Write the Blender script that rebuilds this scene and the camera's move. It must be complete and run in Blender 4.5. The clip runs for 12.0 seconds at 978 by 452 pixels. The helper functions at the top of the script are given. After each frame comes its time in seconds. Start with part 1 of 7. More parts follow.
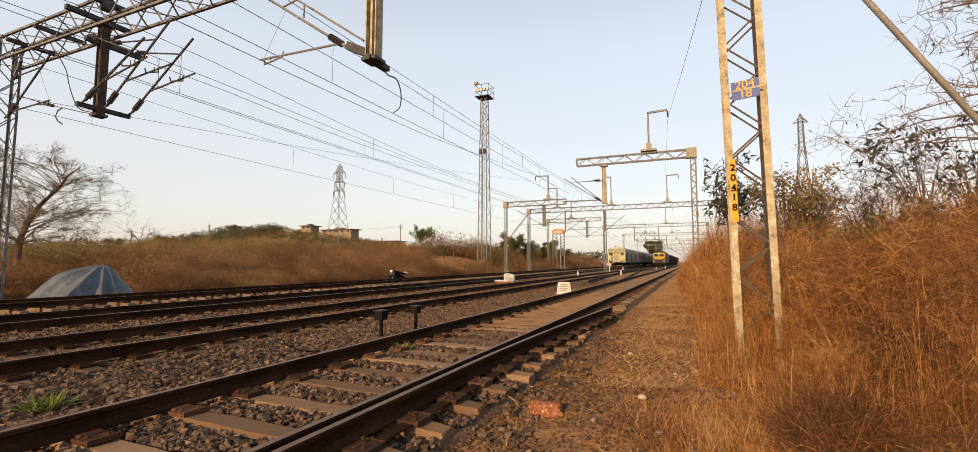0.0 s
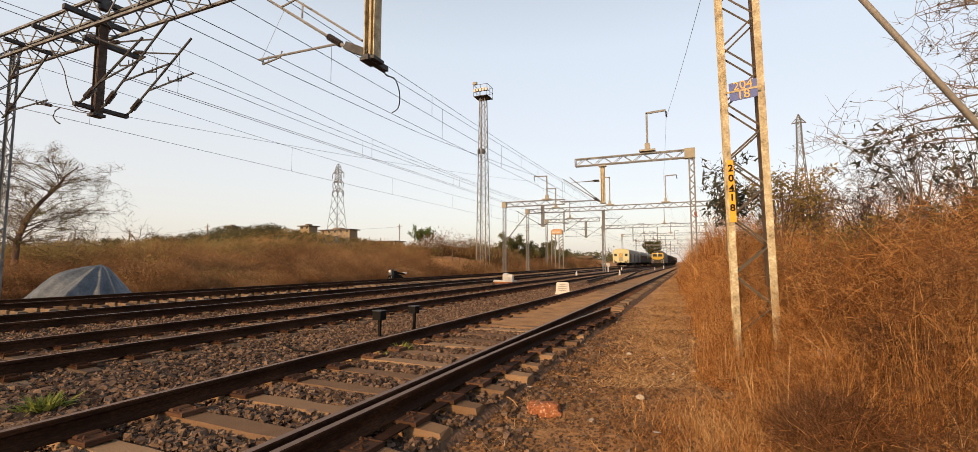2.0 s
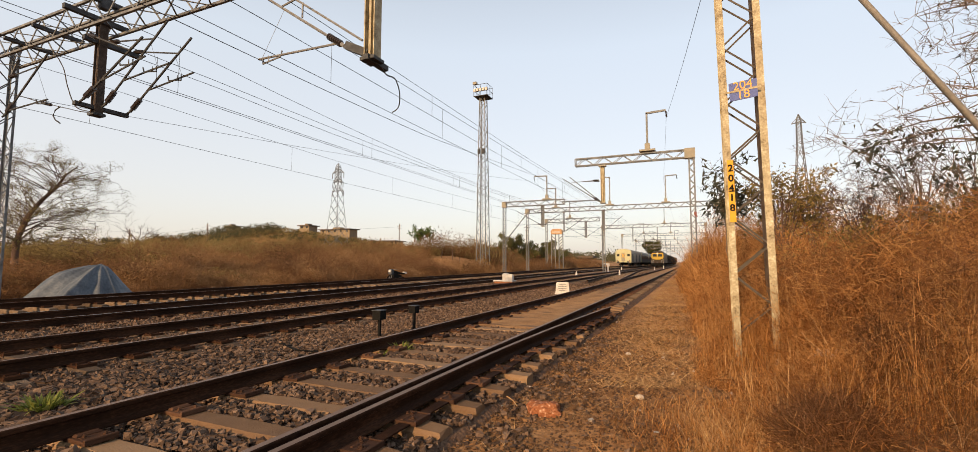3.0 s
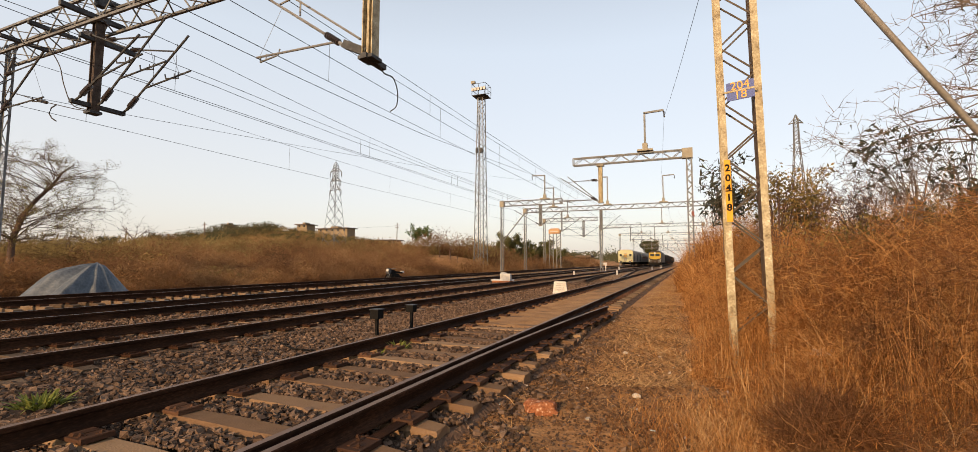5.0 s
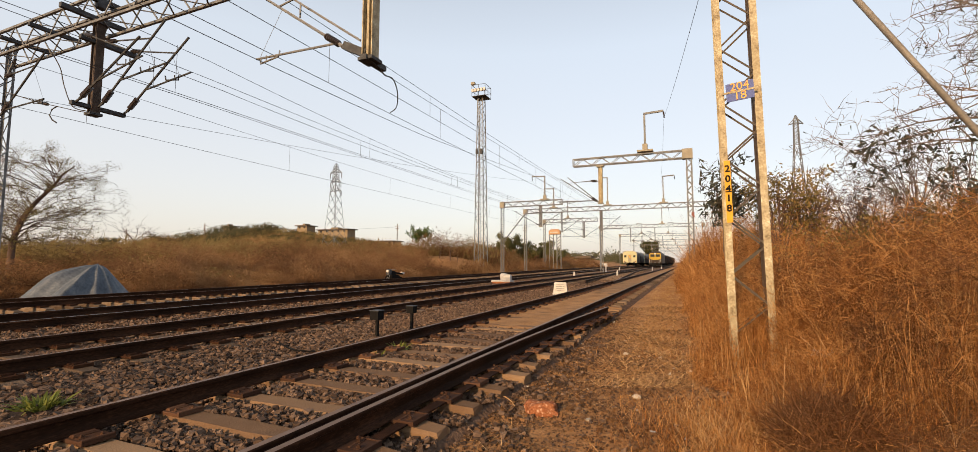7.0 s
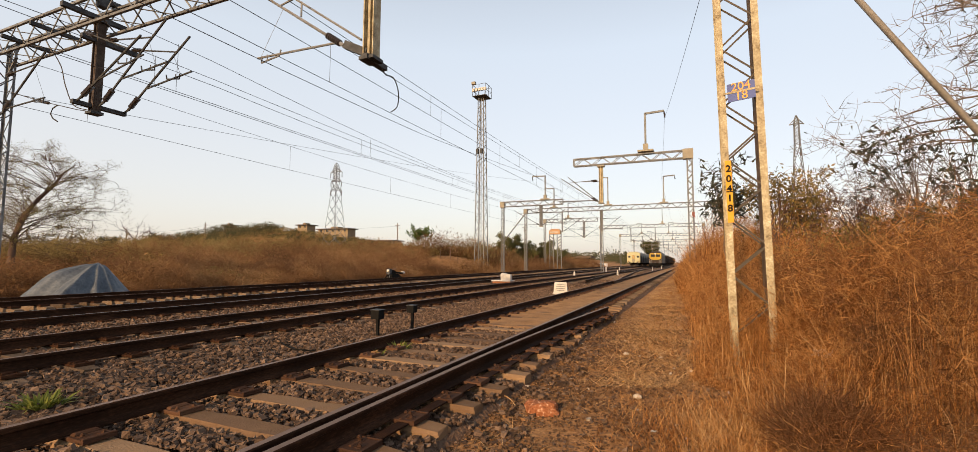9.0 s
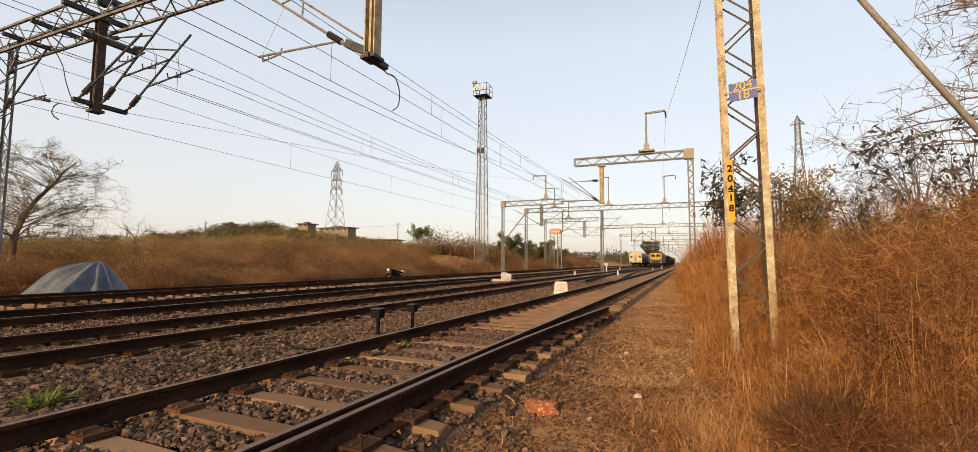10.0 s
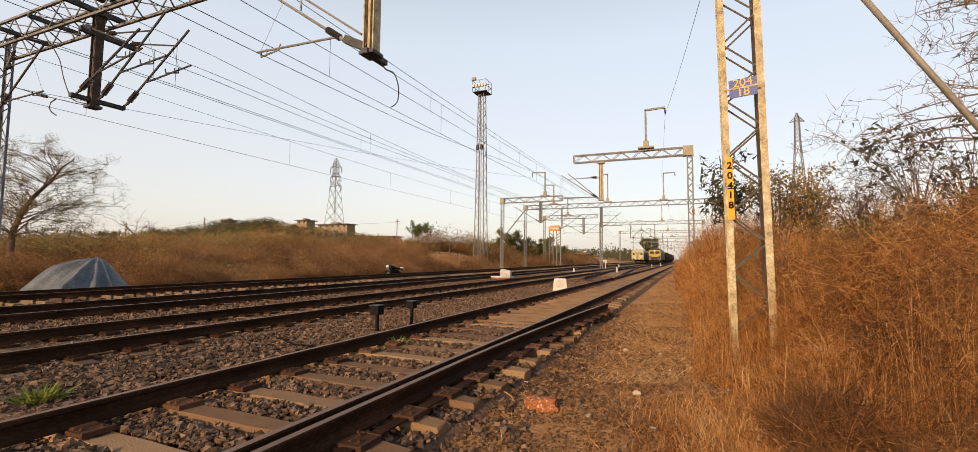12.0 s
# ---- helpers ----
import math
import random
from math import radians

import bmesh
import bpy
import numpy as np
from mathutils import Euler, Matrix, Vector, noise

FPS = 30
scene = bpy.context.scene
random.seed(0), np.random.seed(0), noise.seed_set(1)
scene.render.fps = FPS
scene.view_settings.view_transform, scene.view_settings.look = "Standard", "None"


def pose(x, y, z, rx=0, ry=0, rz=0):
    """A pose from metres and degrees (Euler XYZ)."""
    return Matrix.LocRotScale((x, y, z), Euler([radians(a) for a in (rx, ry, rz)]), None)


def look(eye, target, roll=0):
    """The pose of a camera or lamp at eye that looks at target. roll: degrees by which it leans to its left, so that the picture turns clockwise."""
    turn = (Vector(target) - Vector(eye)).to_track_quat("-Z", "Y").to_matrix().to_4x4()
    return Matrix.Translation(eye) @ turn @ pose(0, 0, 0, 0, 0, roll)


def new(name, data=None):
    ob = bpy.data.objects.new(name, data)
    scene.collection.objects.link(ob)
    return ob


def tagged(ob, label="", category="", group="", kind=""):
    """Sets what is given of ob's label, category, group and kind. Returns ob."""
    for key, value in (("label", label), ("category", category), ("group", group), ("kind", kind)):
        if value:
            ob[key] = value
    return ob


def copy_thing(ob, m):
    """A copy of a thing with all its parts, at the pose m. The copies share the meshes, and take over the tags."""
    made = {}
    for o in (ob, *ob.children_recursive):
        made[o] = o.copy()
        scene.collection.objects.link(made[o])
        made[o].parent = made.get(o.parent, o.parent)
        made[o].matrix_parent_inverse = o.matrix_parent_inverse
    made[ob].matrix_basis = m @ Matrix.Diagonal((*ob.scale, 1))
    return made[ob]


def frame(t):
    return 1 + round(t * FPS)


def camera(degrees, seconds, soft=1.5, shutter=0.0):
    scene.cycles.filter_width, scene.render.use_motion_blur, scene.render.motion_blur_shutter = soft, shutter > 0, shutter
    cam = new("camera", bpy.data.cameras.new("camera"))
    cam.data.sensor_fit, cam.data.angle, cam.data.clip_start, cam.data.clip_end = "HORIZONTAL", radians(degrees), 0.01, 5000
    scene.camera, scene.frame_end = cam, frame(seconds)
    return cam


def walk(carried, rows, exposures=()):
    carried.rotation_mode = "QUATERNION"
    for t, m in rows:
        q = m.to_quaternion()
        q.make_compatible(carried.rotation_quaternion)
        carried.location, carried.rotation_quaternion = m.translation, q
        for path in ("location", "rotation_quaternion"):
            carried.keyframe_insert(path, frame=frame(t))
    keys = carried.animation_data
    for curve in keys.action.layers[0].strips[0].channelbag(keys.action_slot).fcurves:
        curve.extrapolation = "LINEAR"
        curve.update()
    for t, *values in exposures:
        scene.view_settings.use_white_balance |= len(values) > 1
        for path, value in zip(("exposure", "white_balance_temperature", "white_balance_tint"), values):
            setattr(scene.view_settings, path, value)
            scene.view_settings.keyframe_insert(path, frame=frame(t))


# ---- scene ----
cam = camera(93.31, 12.0, soft=0.6)
EYE_HEIGHT = 1.27


def aim(yaw, tilt, lean, dx, dy, dz):
    """Pose of the camera: degrees left of the track, up, and leaning to its left, and the sway of the grip."""
    return pose(dx, dy, EYE_HEIGHT + dz, 90 + tilt, 0, yaw) @ pose(0, 0, 0, 0, 0, lean)


walk(cam, [(t, aim(*a)) for t, *a in [
    (0.0, 23.65, 4.48, 0.0, 0, 0, 0), (0.5, 23.7457, 4.4769, 0.0157, 0.0003, 0.0007, 0.0022), (1.0, 23.7472, 4.4878, 0.0321, 0.0016, 0.003, 0.0013),
    (1.5, 23.6441, 4.4806, 0.0492, 0.0033, -0.001, 0.002), (2.0, 23.4966, 4.4971, 0.0124, 0.006, -0.001, 0.0018), (2.5, 23.4309, 4.4971, 0.002, 0.0065, -0.0012, 0.001),
    (3.0, 23.4865, 4.4742, 0.0712, 0.0068, -0.0027, 0.0006), (5.0, 23.2213, 4.3908, 0.1706, 0.0113, -0.0053, -0.0022), (5.5, 23.139, 4.3768, 0.1606, 0.0125, -0.005, -0.003),
    (6.0, 23.123, 4.3877, 0.1501, 0.0122, -0.005, -0.0022), (6.5, 23.2274, 4.4244, 0.1215, 0.0128, -0.0066, -0.001), (7.0, 23.2389, 4.4995, 0.0916, 0.0138, -0.009, 0.0002),
    (9.0, 23.2699, 4.4602, 0.2132, 0.0068, -0.0128, -0.002), (9.5, 23.3144, 4.4519, 0.2765, 0.003, -0.0125, -0.0042), (10.0, 23.3179, 4.3894, 0.4021, -0.0005, -0.0094, -0.005),
    (10.5, 23.2354, 4.3307, 0.4428, -0.0018, -0.0056, -0.0047), (11.0, 23.1753, 4.2074, 0.4763, -0.001, -0.002, -0.0048), (11.5, 23.1414, 4.0998, 0.4344, -0.0028, -0.0015, -0.0045),
    (12.0, 23.215, 3.9939, 0.4677, -0.0055, -0.0007, -0.0052)]], exposures=[(0.0, -0.0), (12.0, -0.0)])

# ---- light: low evening sun behind the camera ----
SUN_EL, SUN_AZ = 19.0, 187.0     # degrees; azimuth clockwise from +y
world = bpy.data.worlds.new("world")
scene.world = world
world.use_nodes = True
wn = world.node_tree
sky = wn.nodes.new("ShaderNodeTexSky")
sky.sky_type = 'NISHITA'
sky.sun_disc = False
sky.sun_elevation, sky.sun_rotation = radians(SUN_EL), radians(SUN_AZ)
sky.air_density, sky.dust_density, sky.ozone_density = 1.0, 2.5, 1.0
wn.links.new(sky.outputs[0], wn.nodes["Background"].inputs[0])
wn.nodes["Background"].inputs[1].default_value = 0.07
# evening haze over the whole sky: warm white at the horizon, pale blue overhead
coord, split, grade = wn.nodes.new("ShaderNodeTexCoord"), wn.nodes.new("ShaderNodeSeparateXYZ"), wn.nodes.new("ShaderNodeValToRGB")
haze, both = wn.nodes.new("ShaderNodeBackground"), wn.nodes.new("ShaderNodeAddShader")
wn.links.new(coord.outputs["Generated"], split.inputs[0])
wn.links.new(split.outputs["Z"], grade.inputs[0])
while len(grade.color_ramp.elements) < 4:
    grade.color_ramp.elements.new(0.5)
for el, (h, c) in zip(grade.color_ramp.elements, [(0.0, (0.755, 0.67, 0.6)), (0.14, (0.74, 0.695, 0.662)), (0.42, (0.685, 0.716, 0.748)), (1.0, (0.085, 0.12, 0.168))]):
    el.position, el.color = h, (*c, 1)
wn.links.new(grade.outputs[0], haze.inputs[0])
haze.inputs[1].default_value = 0.9
wn.links.new(wn.nodes["Background"].outputs[0], both.inputs[0])
wn.links.new(haze.outputs[0], both.inputs[1])
wn.links.new(both.outputs[0], wn.nodes["World Output"].inputs[0])
sun_data = bpy.data.lights.new("sun", 'SUN')
sun_data.energy, sun_data.angle, sun_data.color = 5.2, radians(0.6), (1.0, 0.63, 0.32)
sun = new("sun", sun_data)
sa, se = radians(SUN_AZ), radians(SUN_EL)
sun_at = Vector((math.sin(sa) * math.cos(se), math.cos(sa) * math.cos(se), math.sin(se))) * 60
sun.matrix_world = look(sun_at, (0, 0, 0))
tagged(sun, "low warm evening sun", "sun", kind="structure")


# ---- materials ----
def ramp(nt, fac, stops):
    n = nt.nodes.new("ShaderNodeValToRGB")
    e = n.color_ramp.elements
    while len(e) < len(stops):
        e.new(0.5)
    for el, (p, c) in zip(e, stops):
        el.position, el.color = p, (*c, 1)
    nt.links.new(fac, n.inputs[0])
    return n.outputs[0]


def mat(name, colours, rough=0.8, metal=0.0, scale=6.0, fine=60.0, bump=0.3, depth=0.01, random_by="", share=0.6, trans=0.0, stretch=(1, 1, 1), spec=0.18, span=None, soft=0.0):
    """A surface with two scales of noise over a run of colours, fine relief, and a change from piece to piece."""
    m = bpy.data.materials.new(name)
    m.use_nodes = True
    nt = m.node_tree
    b = nt.nodes["Principled BSDF"]
    co = nt.nodes.new("ShaderNodeTexCoord")
    mp = nt.nodes.new("ShaderNodeMapping")
    mp.inputs["Scale"].default_value = stretch
    nt.links.new(co.outputs["Object"], mp.inputs[0])
    n1, n2 = nt.nodes.new("ShaderNodeTexNoise"), nt.nodes.new("ShaderNodeTexNoise")
    for n, s in ((n1, scale), (n2, fine)):
        n.inputs["Scale"].default_value, n.inputs["Detail"].default_value = s, 4
        nt.links.new(mp.outputs[0], n.inputs["Vector"])
    mixn = nt.nodes.new("ShaderNodeMix")
    mixn.inputs[0].default_value = 0.45
    nt.links.new(n1.outputs[0], mixn.inputs[2])
    nt.links.new(n2.outputs[0], mixn.inputs[3])
    fac = mixn.outputs[0]
    if random_by:
        if random_by == "island":
            g = nt.nodes.new("ShaderNodeNewGeometry")
            r = g.outputs["Random Per Island"]
        else:
            g = nt.nodes.new("ShaderNodeObjectInfo")
            r = g.outputs["Random"]
        m2 = nt.nodes.new("ShaderNodeMix")
        m2.inputs[0].default_value = share
        nt.links.new(fac, m2.inputs[2])
        nt.links.new(r, m2.inputs[3])
        fac = m2.outputs[0]
    k = len(colours)
    lo, hi = (0.3, 0.7) if not random_by or share < 0.5 else (0.12, 0.88)
    lo, hi = span or (lo, hi)
    stops = [(lo + (hi - lo) * i / max(1, k - 1), c) for i, c in enumerate(colours)]
    col = ramp(nt, fac, stops)
    nt.links.new(col, b.inputs["Base Color"])
    b.inputs["Roughness"].default_value, b.inputs["Metallic"].default_value = rough, metal
    b.inputs["Specular IOR Level"].default_value = spec
    even = None
    if soft:
        # fine twigs below the grain of the mesh: their shading is evened out towards one lie
        g = nt.nodes.new("ShaderNodeNewGeometry")
        mv = nt.nodes.new("ShaderNodeMix")
        mv.data_type = 'VECTOR'
        mv.inputs["Factor"].default_value = soft
        nt.links.new(g.outputs["Normal"], mv.inputs[4])
        mv.inputs[5].default_value = (0.0, -0.5, 0.866)
        vn = nt.nodes.new("ShaderNodeVectorMath")
        vn.operation = 'NORMALIZE'
        nt.links.new(mv.outputs[1], vn.inputs[0])
        even = vn.outputs[0]
        nt.links.new(even, b.inputs["Normal"])
    if trans:
        t = nt.nodes.new("ShaderNodeBsdfTranslucent")
        nt.links.new(col, t.inputs[0])
        mx = nt.nodes.new("ShaderNodeMixShader")
        mx.inputs[0].default_value = trans
        nt.links.new(b.outputs[0], mx.inputs[1])
        nt.links.new(t.outputs[0], mx.inputs[2])
        nt.links.new(mx.outputs[0], nt.nodes["Material Output"].inputs[0])
    if bump:
        bp = nt.nodes.new("ShaderNodeBump")
        bp.inputs["Strength"].default_value, bp.inputs["Distance"].default_value = bump, depth
        nt.links.new(n2.outputs[0], bp.inputs["Height"])
        nt.links.new(bp.outputs[0], b.inputs["Normal"])
    return m


M_soil = mat("soil", [(0.12, 0.059, 0.025), (0.31, 0.163, 0.068), (0.5, 0.285, 0.125)], 0.95, scale=0.6, fine=25, bump=0.6, depth=0.03)
M_infill = mat("packed_earth", [(0.16, 0.083, 0.035), (0.29, 0.16, 0.07), (0.4, 0.24, 0.112)], 0.95, scale=2.0, fine=30, bump=0.4, depth=0.01)
M_clod = mat("earth_clod", [(0.05, 0.027, 0.014), (0.135, 0.072, 0.033), (0.26, 0.145, 0.067)], 0.95, scale=4, fine=40, bump=0.3, random_by="island")
M_gravel = mat("path_gravel", [(0.03, 0.0175, 0.011), (0.088, 0.05, 0.028), (0.165, 0.096, 0.05)], 0.95, scale=4, fine=40, bump=0.3, random_by="island")
M_bed = mat("ballast_bed", [(0.05, 0.029, 0.018), (0.12, 0.072, 0.046), (0.2, 0.124, 0.078)], 0.95, scale=3, fine=22, bump=1.0, depth=0.04)
M_stone = mat("ballast_stone", [(0.032, 0.02, 0.0138), (0.075, 0.048, 0.033), (0.13, 0.085, 0.058), (0.22, 0.148, 0.103)], 0.9, scale=9, fine=70, bump=0.4, random_by="island")
M_loose = mat("loose_stone", [(0.026, 0.0164, 0.0115), (0.064, 0.041, 0.028), (0.11, 0.072, 0.05), (0.19, 0.13, 0.092)], 0.9, scale=0.4, fine=2.5, bump=0.4, random_by="object")
M_rail = mat("rail_rust", [(0.01, 0.0054, 0.0034), (0.03, 0.014, 0.0078), (0.08, 0.037, 0.019)], 0.7, 0.0, scale=5, fine=90, bump=0.25, depth=0.004, stretch=(1, 0.25, 1), spec=0.06)
M_railtop = mat("rail_head_worn", [(0.1, 0.06, 0.04), (0.21, 0.135, 0.092)], 0.5, 0.15, scale=6, fine=80, bump=0.08, depth=0.002, stretch=(1, 0.1, 1))
M_railshine = mat("rail_head_polished", [(0.1, 0.088, 0.08), (0.19, 0.175, 0.165)], 0.38, 0.6, scale=6, fine=80, bump=0.05, depth=0.002, stretch=(1, 0.1, 1))
M_timber = mat("sleeper_concrete_dusty", [(0.095, 0.055, 0.03), (0.175, 0.106, 0.059), (0.23, 0.144, 0.08), (0.29, 0.19, 0.108)], 0.95, scale=7, fine=60, bump=0.5, depth=0.012, random_by="object")
M_timber_old = mat("sleeper_concrete_old", [(0.05, 0.034, 0.023), (0.105, 0.073, 0.048), (0.17, 0.12, 0.08), (0.24, 0.172, 0.115)], 0.95, scale=7, fine=60, bump=0.9, depth=0.012, random_by="object")
M_plate = mat("bearing_plate_rust", [(0.036, 0.0175, 0.0105), (0.074, 0.036, 0.02), (0.125, 0.064, 0.036)], 0.8, 0.1, scale=12, fine=90, bump=0.4, depth=0.004, random_by="object")
# rust brown that also stands in for the web's shade and warm bounce light
M_web = mat("mast_web_rust_shade", [(0.1, 0.058, 0.03), (0.2, 0.125, 0.066), (0.3, 0.205, 0.12)], 0.8, 0.1, scale=7, fine=42, bump=0.5, depth=0.004)
M_galv = mat("galvanised_weathered", [(0.07, 0.048, 0.028), (0.27, 0.225, 0.145), (0.39, 0.345, 0.235), (0.6, 0.57, 0.44)], 0.65, 0.1, scale=7, fine=42, bump=0.6, depth=0.004)
M_steel_brown = mat("steel_oxide_brown", [(0.026, 0.019, 0.0155), (0.062, 0.046, 0.037), (0.12, 0.09, 0.072)], 0.7, 0.0, scale=6, fine=60, bump=0.2, depth=0.003)
M_steel_dark = mat("steel_painted_dark", [(0.02, 0.021, 0.023), (0.05, 0.0525, 0.057), (0.1, 0.105, 0.113)], 0.65, 0.0, scale=6, fine=60, bump=0.2, depth=0.003)
M_steel_grey = mat("steel_grey", [(0.08, 0.084, 0.088), (0.145, 0.152, 0.158), (0.235, 0.245, 0.255)], 0.6, 0.1, scale=4, fine=40, bump=0.15, depth=0.003)
M_steel_dim = mat("steel_weathered_dim", [(0.05, 0.053, 0.057), (0.135, 0.14, 0.146), (0.27, 0.275, 0.28)], 0.6, 0.1, scale=4, fine=40, bump=0.15, depth=0.003)
M_gold_plate = mat("portal_corner_plate", [(0.19, 0.175, 0.14), (0.28, 0.26, 0.21)], 0.6, 0.1, scale=5, fine=50)
M_wire = mat("wire_copper_dull", [(0.035, 0.03, 0.028), (0.06, 0.054, 0.05)], 0.6, 0.2, bump=0)
M_insul = mat("insulator_dark", [(0.026, 0.02, 0.018), (0.05, 0.038, 0.034)], 0.3, bump=0, spec=0.5)
M_pipe = mat("bracket_tube_zinc", [(0.15, 0.152, 0.158), (0.25, 0.255, 0.265)], 0.55, 0.2, scale=3, fine=60, bump=0.1)
M_stay = mat("stay_tube_zinc", [(0.11, 0.1, 0.088), (0.18, 0.165, 0.145), (0.25, 0.232, 0.205)], 0.6, 0.1, scale=2, fine=30, bump=0.15)
M_lacing = mat("lacing_bar_dull", [(0.045, 0.037, 0.03), (0.075, 0.062, 0.05), (0.11, 0.092, 0.075)], 0.7, 0.1, scale=5, fine=50, bump=0.3, depth=0.003)
M_blue = mat("plate_blue", [(0.055, 0.085, 0.26), (0.085, 0.12, 0.33)], 0.5, scale=9, fine=70, bump=0.1)
M_orange = mat("paint_orange", [(0.75, 0.32, 0.06), (0.85, 0.4, 0.1)], 0.5, bump=0)
M_yellow = mat("paint_yellow", [(0.52, 0.27, 0.018), (0.62, 0.34, 0.025)], 0.5, scale=10, fine=80, bump=0.15)
M_black = mat("paint_black", [(0.007, 0.007, 0.007), (0.016, 0.015, 0.014)], 0.85, bump=0, spec=0.04)
M_white = mat("whitewash", [(0.3, 0.28, 0.25), (0.5, 0.48, 0.45), (0.6, 0.58, 0.55)], 0.85, scale=7, fine=50, bump=0.2)
M_grass = mat("dry_grass", [(0.09, 0.034, 0.0105), (0.22, 0.089, 0.027), (0.46, 0.21, 0.063), (0.64, 0.36, 0.135)], 0.75, scale=0.8, fine=5, bump=0, random_by="island", share=0.4, trans=0.42, spec=0.12, soft=0.4)
M_stalk = mat("dry_stalk", [(0.24, 0.125, 0.045), (0.4, 0.235, 0.095), (0.56, 0.38, 0.19)], 0.7, scale=2, fine=30, bump=0, random_by="island", spec=0.2)
# twig brown kept darker than the grass, standing in for shade inside the bank
M_twig = mat("twig_shade_brown", [(0.055, 0.027, 0.014), (0.14, 0.067, 0.031), (0.27, 0.14, 0.066)], 0.85, scale=1.2, fine=8, bump=0, random_by="island", share=0.4, trans=0.42, spec=0.1, soft=0.4)
M_weed = mat("weed_yellow_green", [(0.09, 0.115, 0.02), (0.17, 0.195, 0.038), (0.27, 0.27, 0.07)], 0.6, scale=6, fine=30, bump=0, random_by="island", trans=0.35)
M_straw = mat("straw", [(0.2, 0.1, 0.038), (0.44, 0.255, 0.105), (0.68, 0.46, 0.22)], 0.8, scale=2, fine=30, bump=0, random_by="island", spec=0.2)
M_brush = mat("brush_brown", [(0.07, 0.038, 0.021), (0.16, 0.086, 0.044), (0.28, 0.155, 0.074), (0.4, 0.25, 0.12)], 0.85, scale=0.17, fine=0.75, bump=0, random_by="island", share=0.08, trans=0.5, spec=0.05, span=(0.36, 0.62), soft=0.75)
M_brush_pale = mat("brush_tawny", [(0.09, 0.05, 0.025), (0.18, 0.1, 0.047), (0.29, 0.17, 0.08), (0.38, 0.25, 0.12)], 0.85, scale=0.16, fine=0.9, bump=0, random_by="island", share=0.1, trans=0.45, spec=0.08, span=(0.36, 0.62), soft=0.75)
M_heath = mat("heath_olive_brown", [(0.09, 0.062, 0.028), (0.17, 0.12, 0.05), (0.26, 0.195, 0.08), (0.34, 0.26, 0.11)], 0.85, scale=0.06, fine=0.3, bump=0, random_by="island", share=0.08, trans=0.5, spec=0.05, span=(0.36, 0.62), soft=0.75)
M_scrub = mat("scrub_brown", [(0.06, 0.03, 0.014), (0.13, 0.07, 0.031), (0.22, 0.125, 0.055), (0.27, 0.19, 0.085)], 0.85, scale=0.3, fine=1.5, bump=0, random_by="island", share=0.3, trans=0.25, spec=0.15, soft=0.75)
M_leaf = mat("leaf_olive", [(0.022, 0.03, 0.012), (0.05, 0.06, 0.022), (0.085, 0.085, 0.03), (0.13, 0.10, 0.035)], 0.6, scale=1.0, fine=8, bump=0, random_by="island", trans=0.3)
M_leaf_green = mat("leaf_green", [(0.04, 0.065, 0.016), (0.085, 0.125, 0.028), (0.14, 0.18, 0.045)], 0.6, scale=1.0, fine=8, bump=0, random_by="island", trans=0.3)
M_leaf_bush = mat("leaf_dull_green", [(0.065, 0.07, 0.025), (0.13, 0.125, 0.045), (0.2, 0.18, 0.07)], 0.6, scale=0.4, fine=3, bump=0, random_by="island", share=0.3, trans=0.4, soft=0.6)
M_leaf_gold = mat("leaf_olive_gold", [(0.09, 0.075, 0.026), (0.18, 0.14, 0.047), (0.3, 0.21, 0.07), (0.38, 0.25, 0.095)], 0.6, scale=1.0, fine=8, bump=0, random_by="island", trans=0.35)
M_leaf_dark = mat("leaf_dark", [(0.026, 0.029, 0.02), (0.052, 0.054, 0.036), (0.095, 0.088, 0.055)], 0.5, scale=1.0, fine=8, bump=0, random_by="island", trans=0.2)
M_leaf_yellow = mat("leaf_yellowing", [(0.13, 0.105, 0.035), (0.22, 0.18, 0.055), (0.3, 0.225, 0.08)], 0.6, scale=1.0, fine=8, bump=0, random_by="island", trans=0.35)
M_bark = mat("bark_grey_brown", [(0.08, 0.06, 0.047), (0.155, 0.117, 0.088), (0.24, 0.183, 0.138)], 0.9, scale=5, fine=40, bump=0.5, depth=0.01)
M_bark_red = mat("bark_reddish", [(0.06, 0.037, 0.028), (0.11, 0.07, 0.052), (0.16, 0.105, 0.08)], 0.9, scale=4, fine=40, bump=0.4, depth=0.01)
M_far = mat("far_trees", [(0.045, 0.05, 0.026), (0.08, 0.08, 0.04), (0.13, 0.11, 0.06)], 0.9, scale=0.05, fine=0.6, bump=0, random_by="island", trans=0.2, spec=0.1, soft=0.6)
M_tarp = mat("tarpaulin_blue_grey", [(0.055, 0.065, 0.08), (0.1, 0.115, 0.135), (0.17, 0.185, 0.2)], 0.55, scale=1.6, fine=12, bump=0.3, depth=0.02)
M_wall = mat("wall_plaster_ochre", [(0.17, 0.13, 0.085), (0.26, 0.2, 0.13)], 0.9, scale=0.3, fine=3, bump=0.1)
M_roof = mat("roof_dark", [(0.08, 0.06, 0.045), (0.14, 0.11, 0.085)], 0.9, scale=0.4, fine=5, bump=0.1)
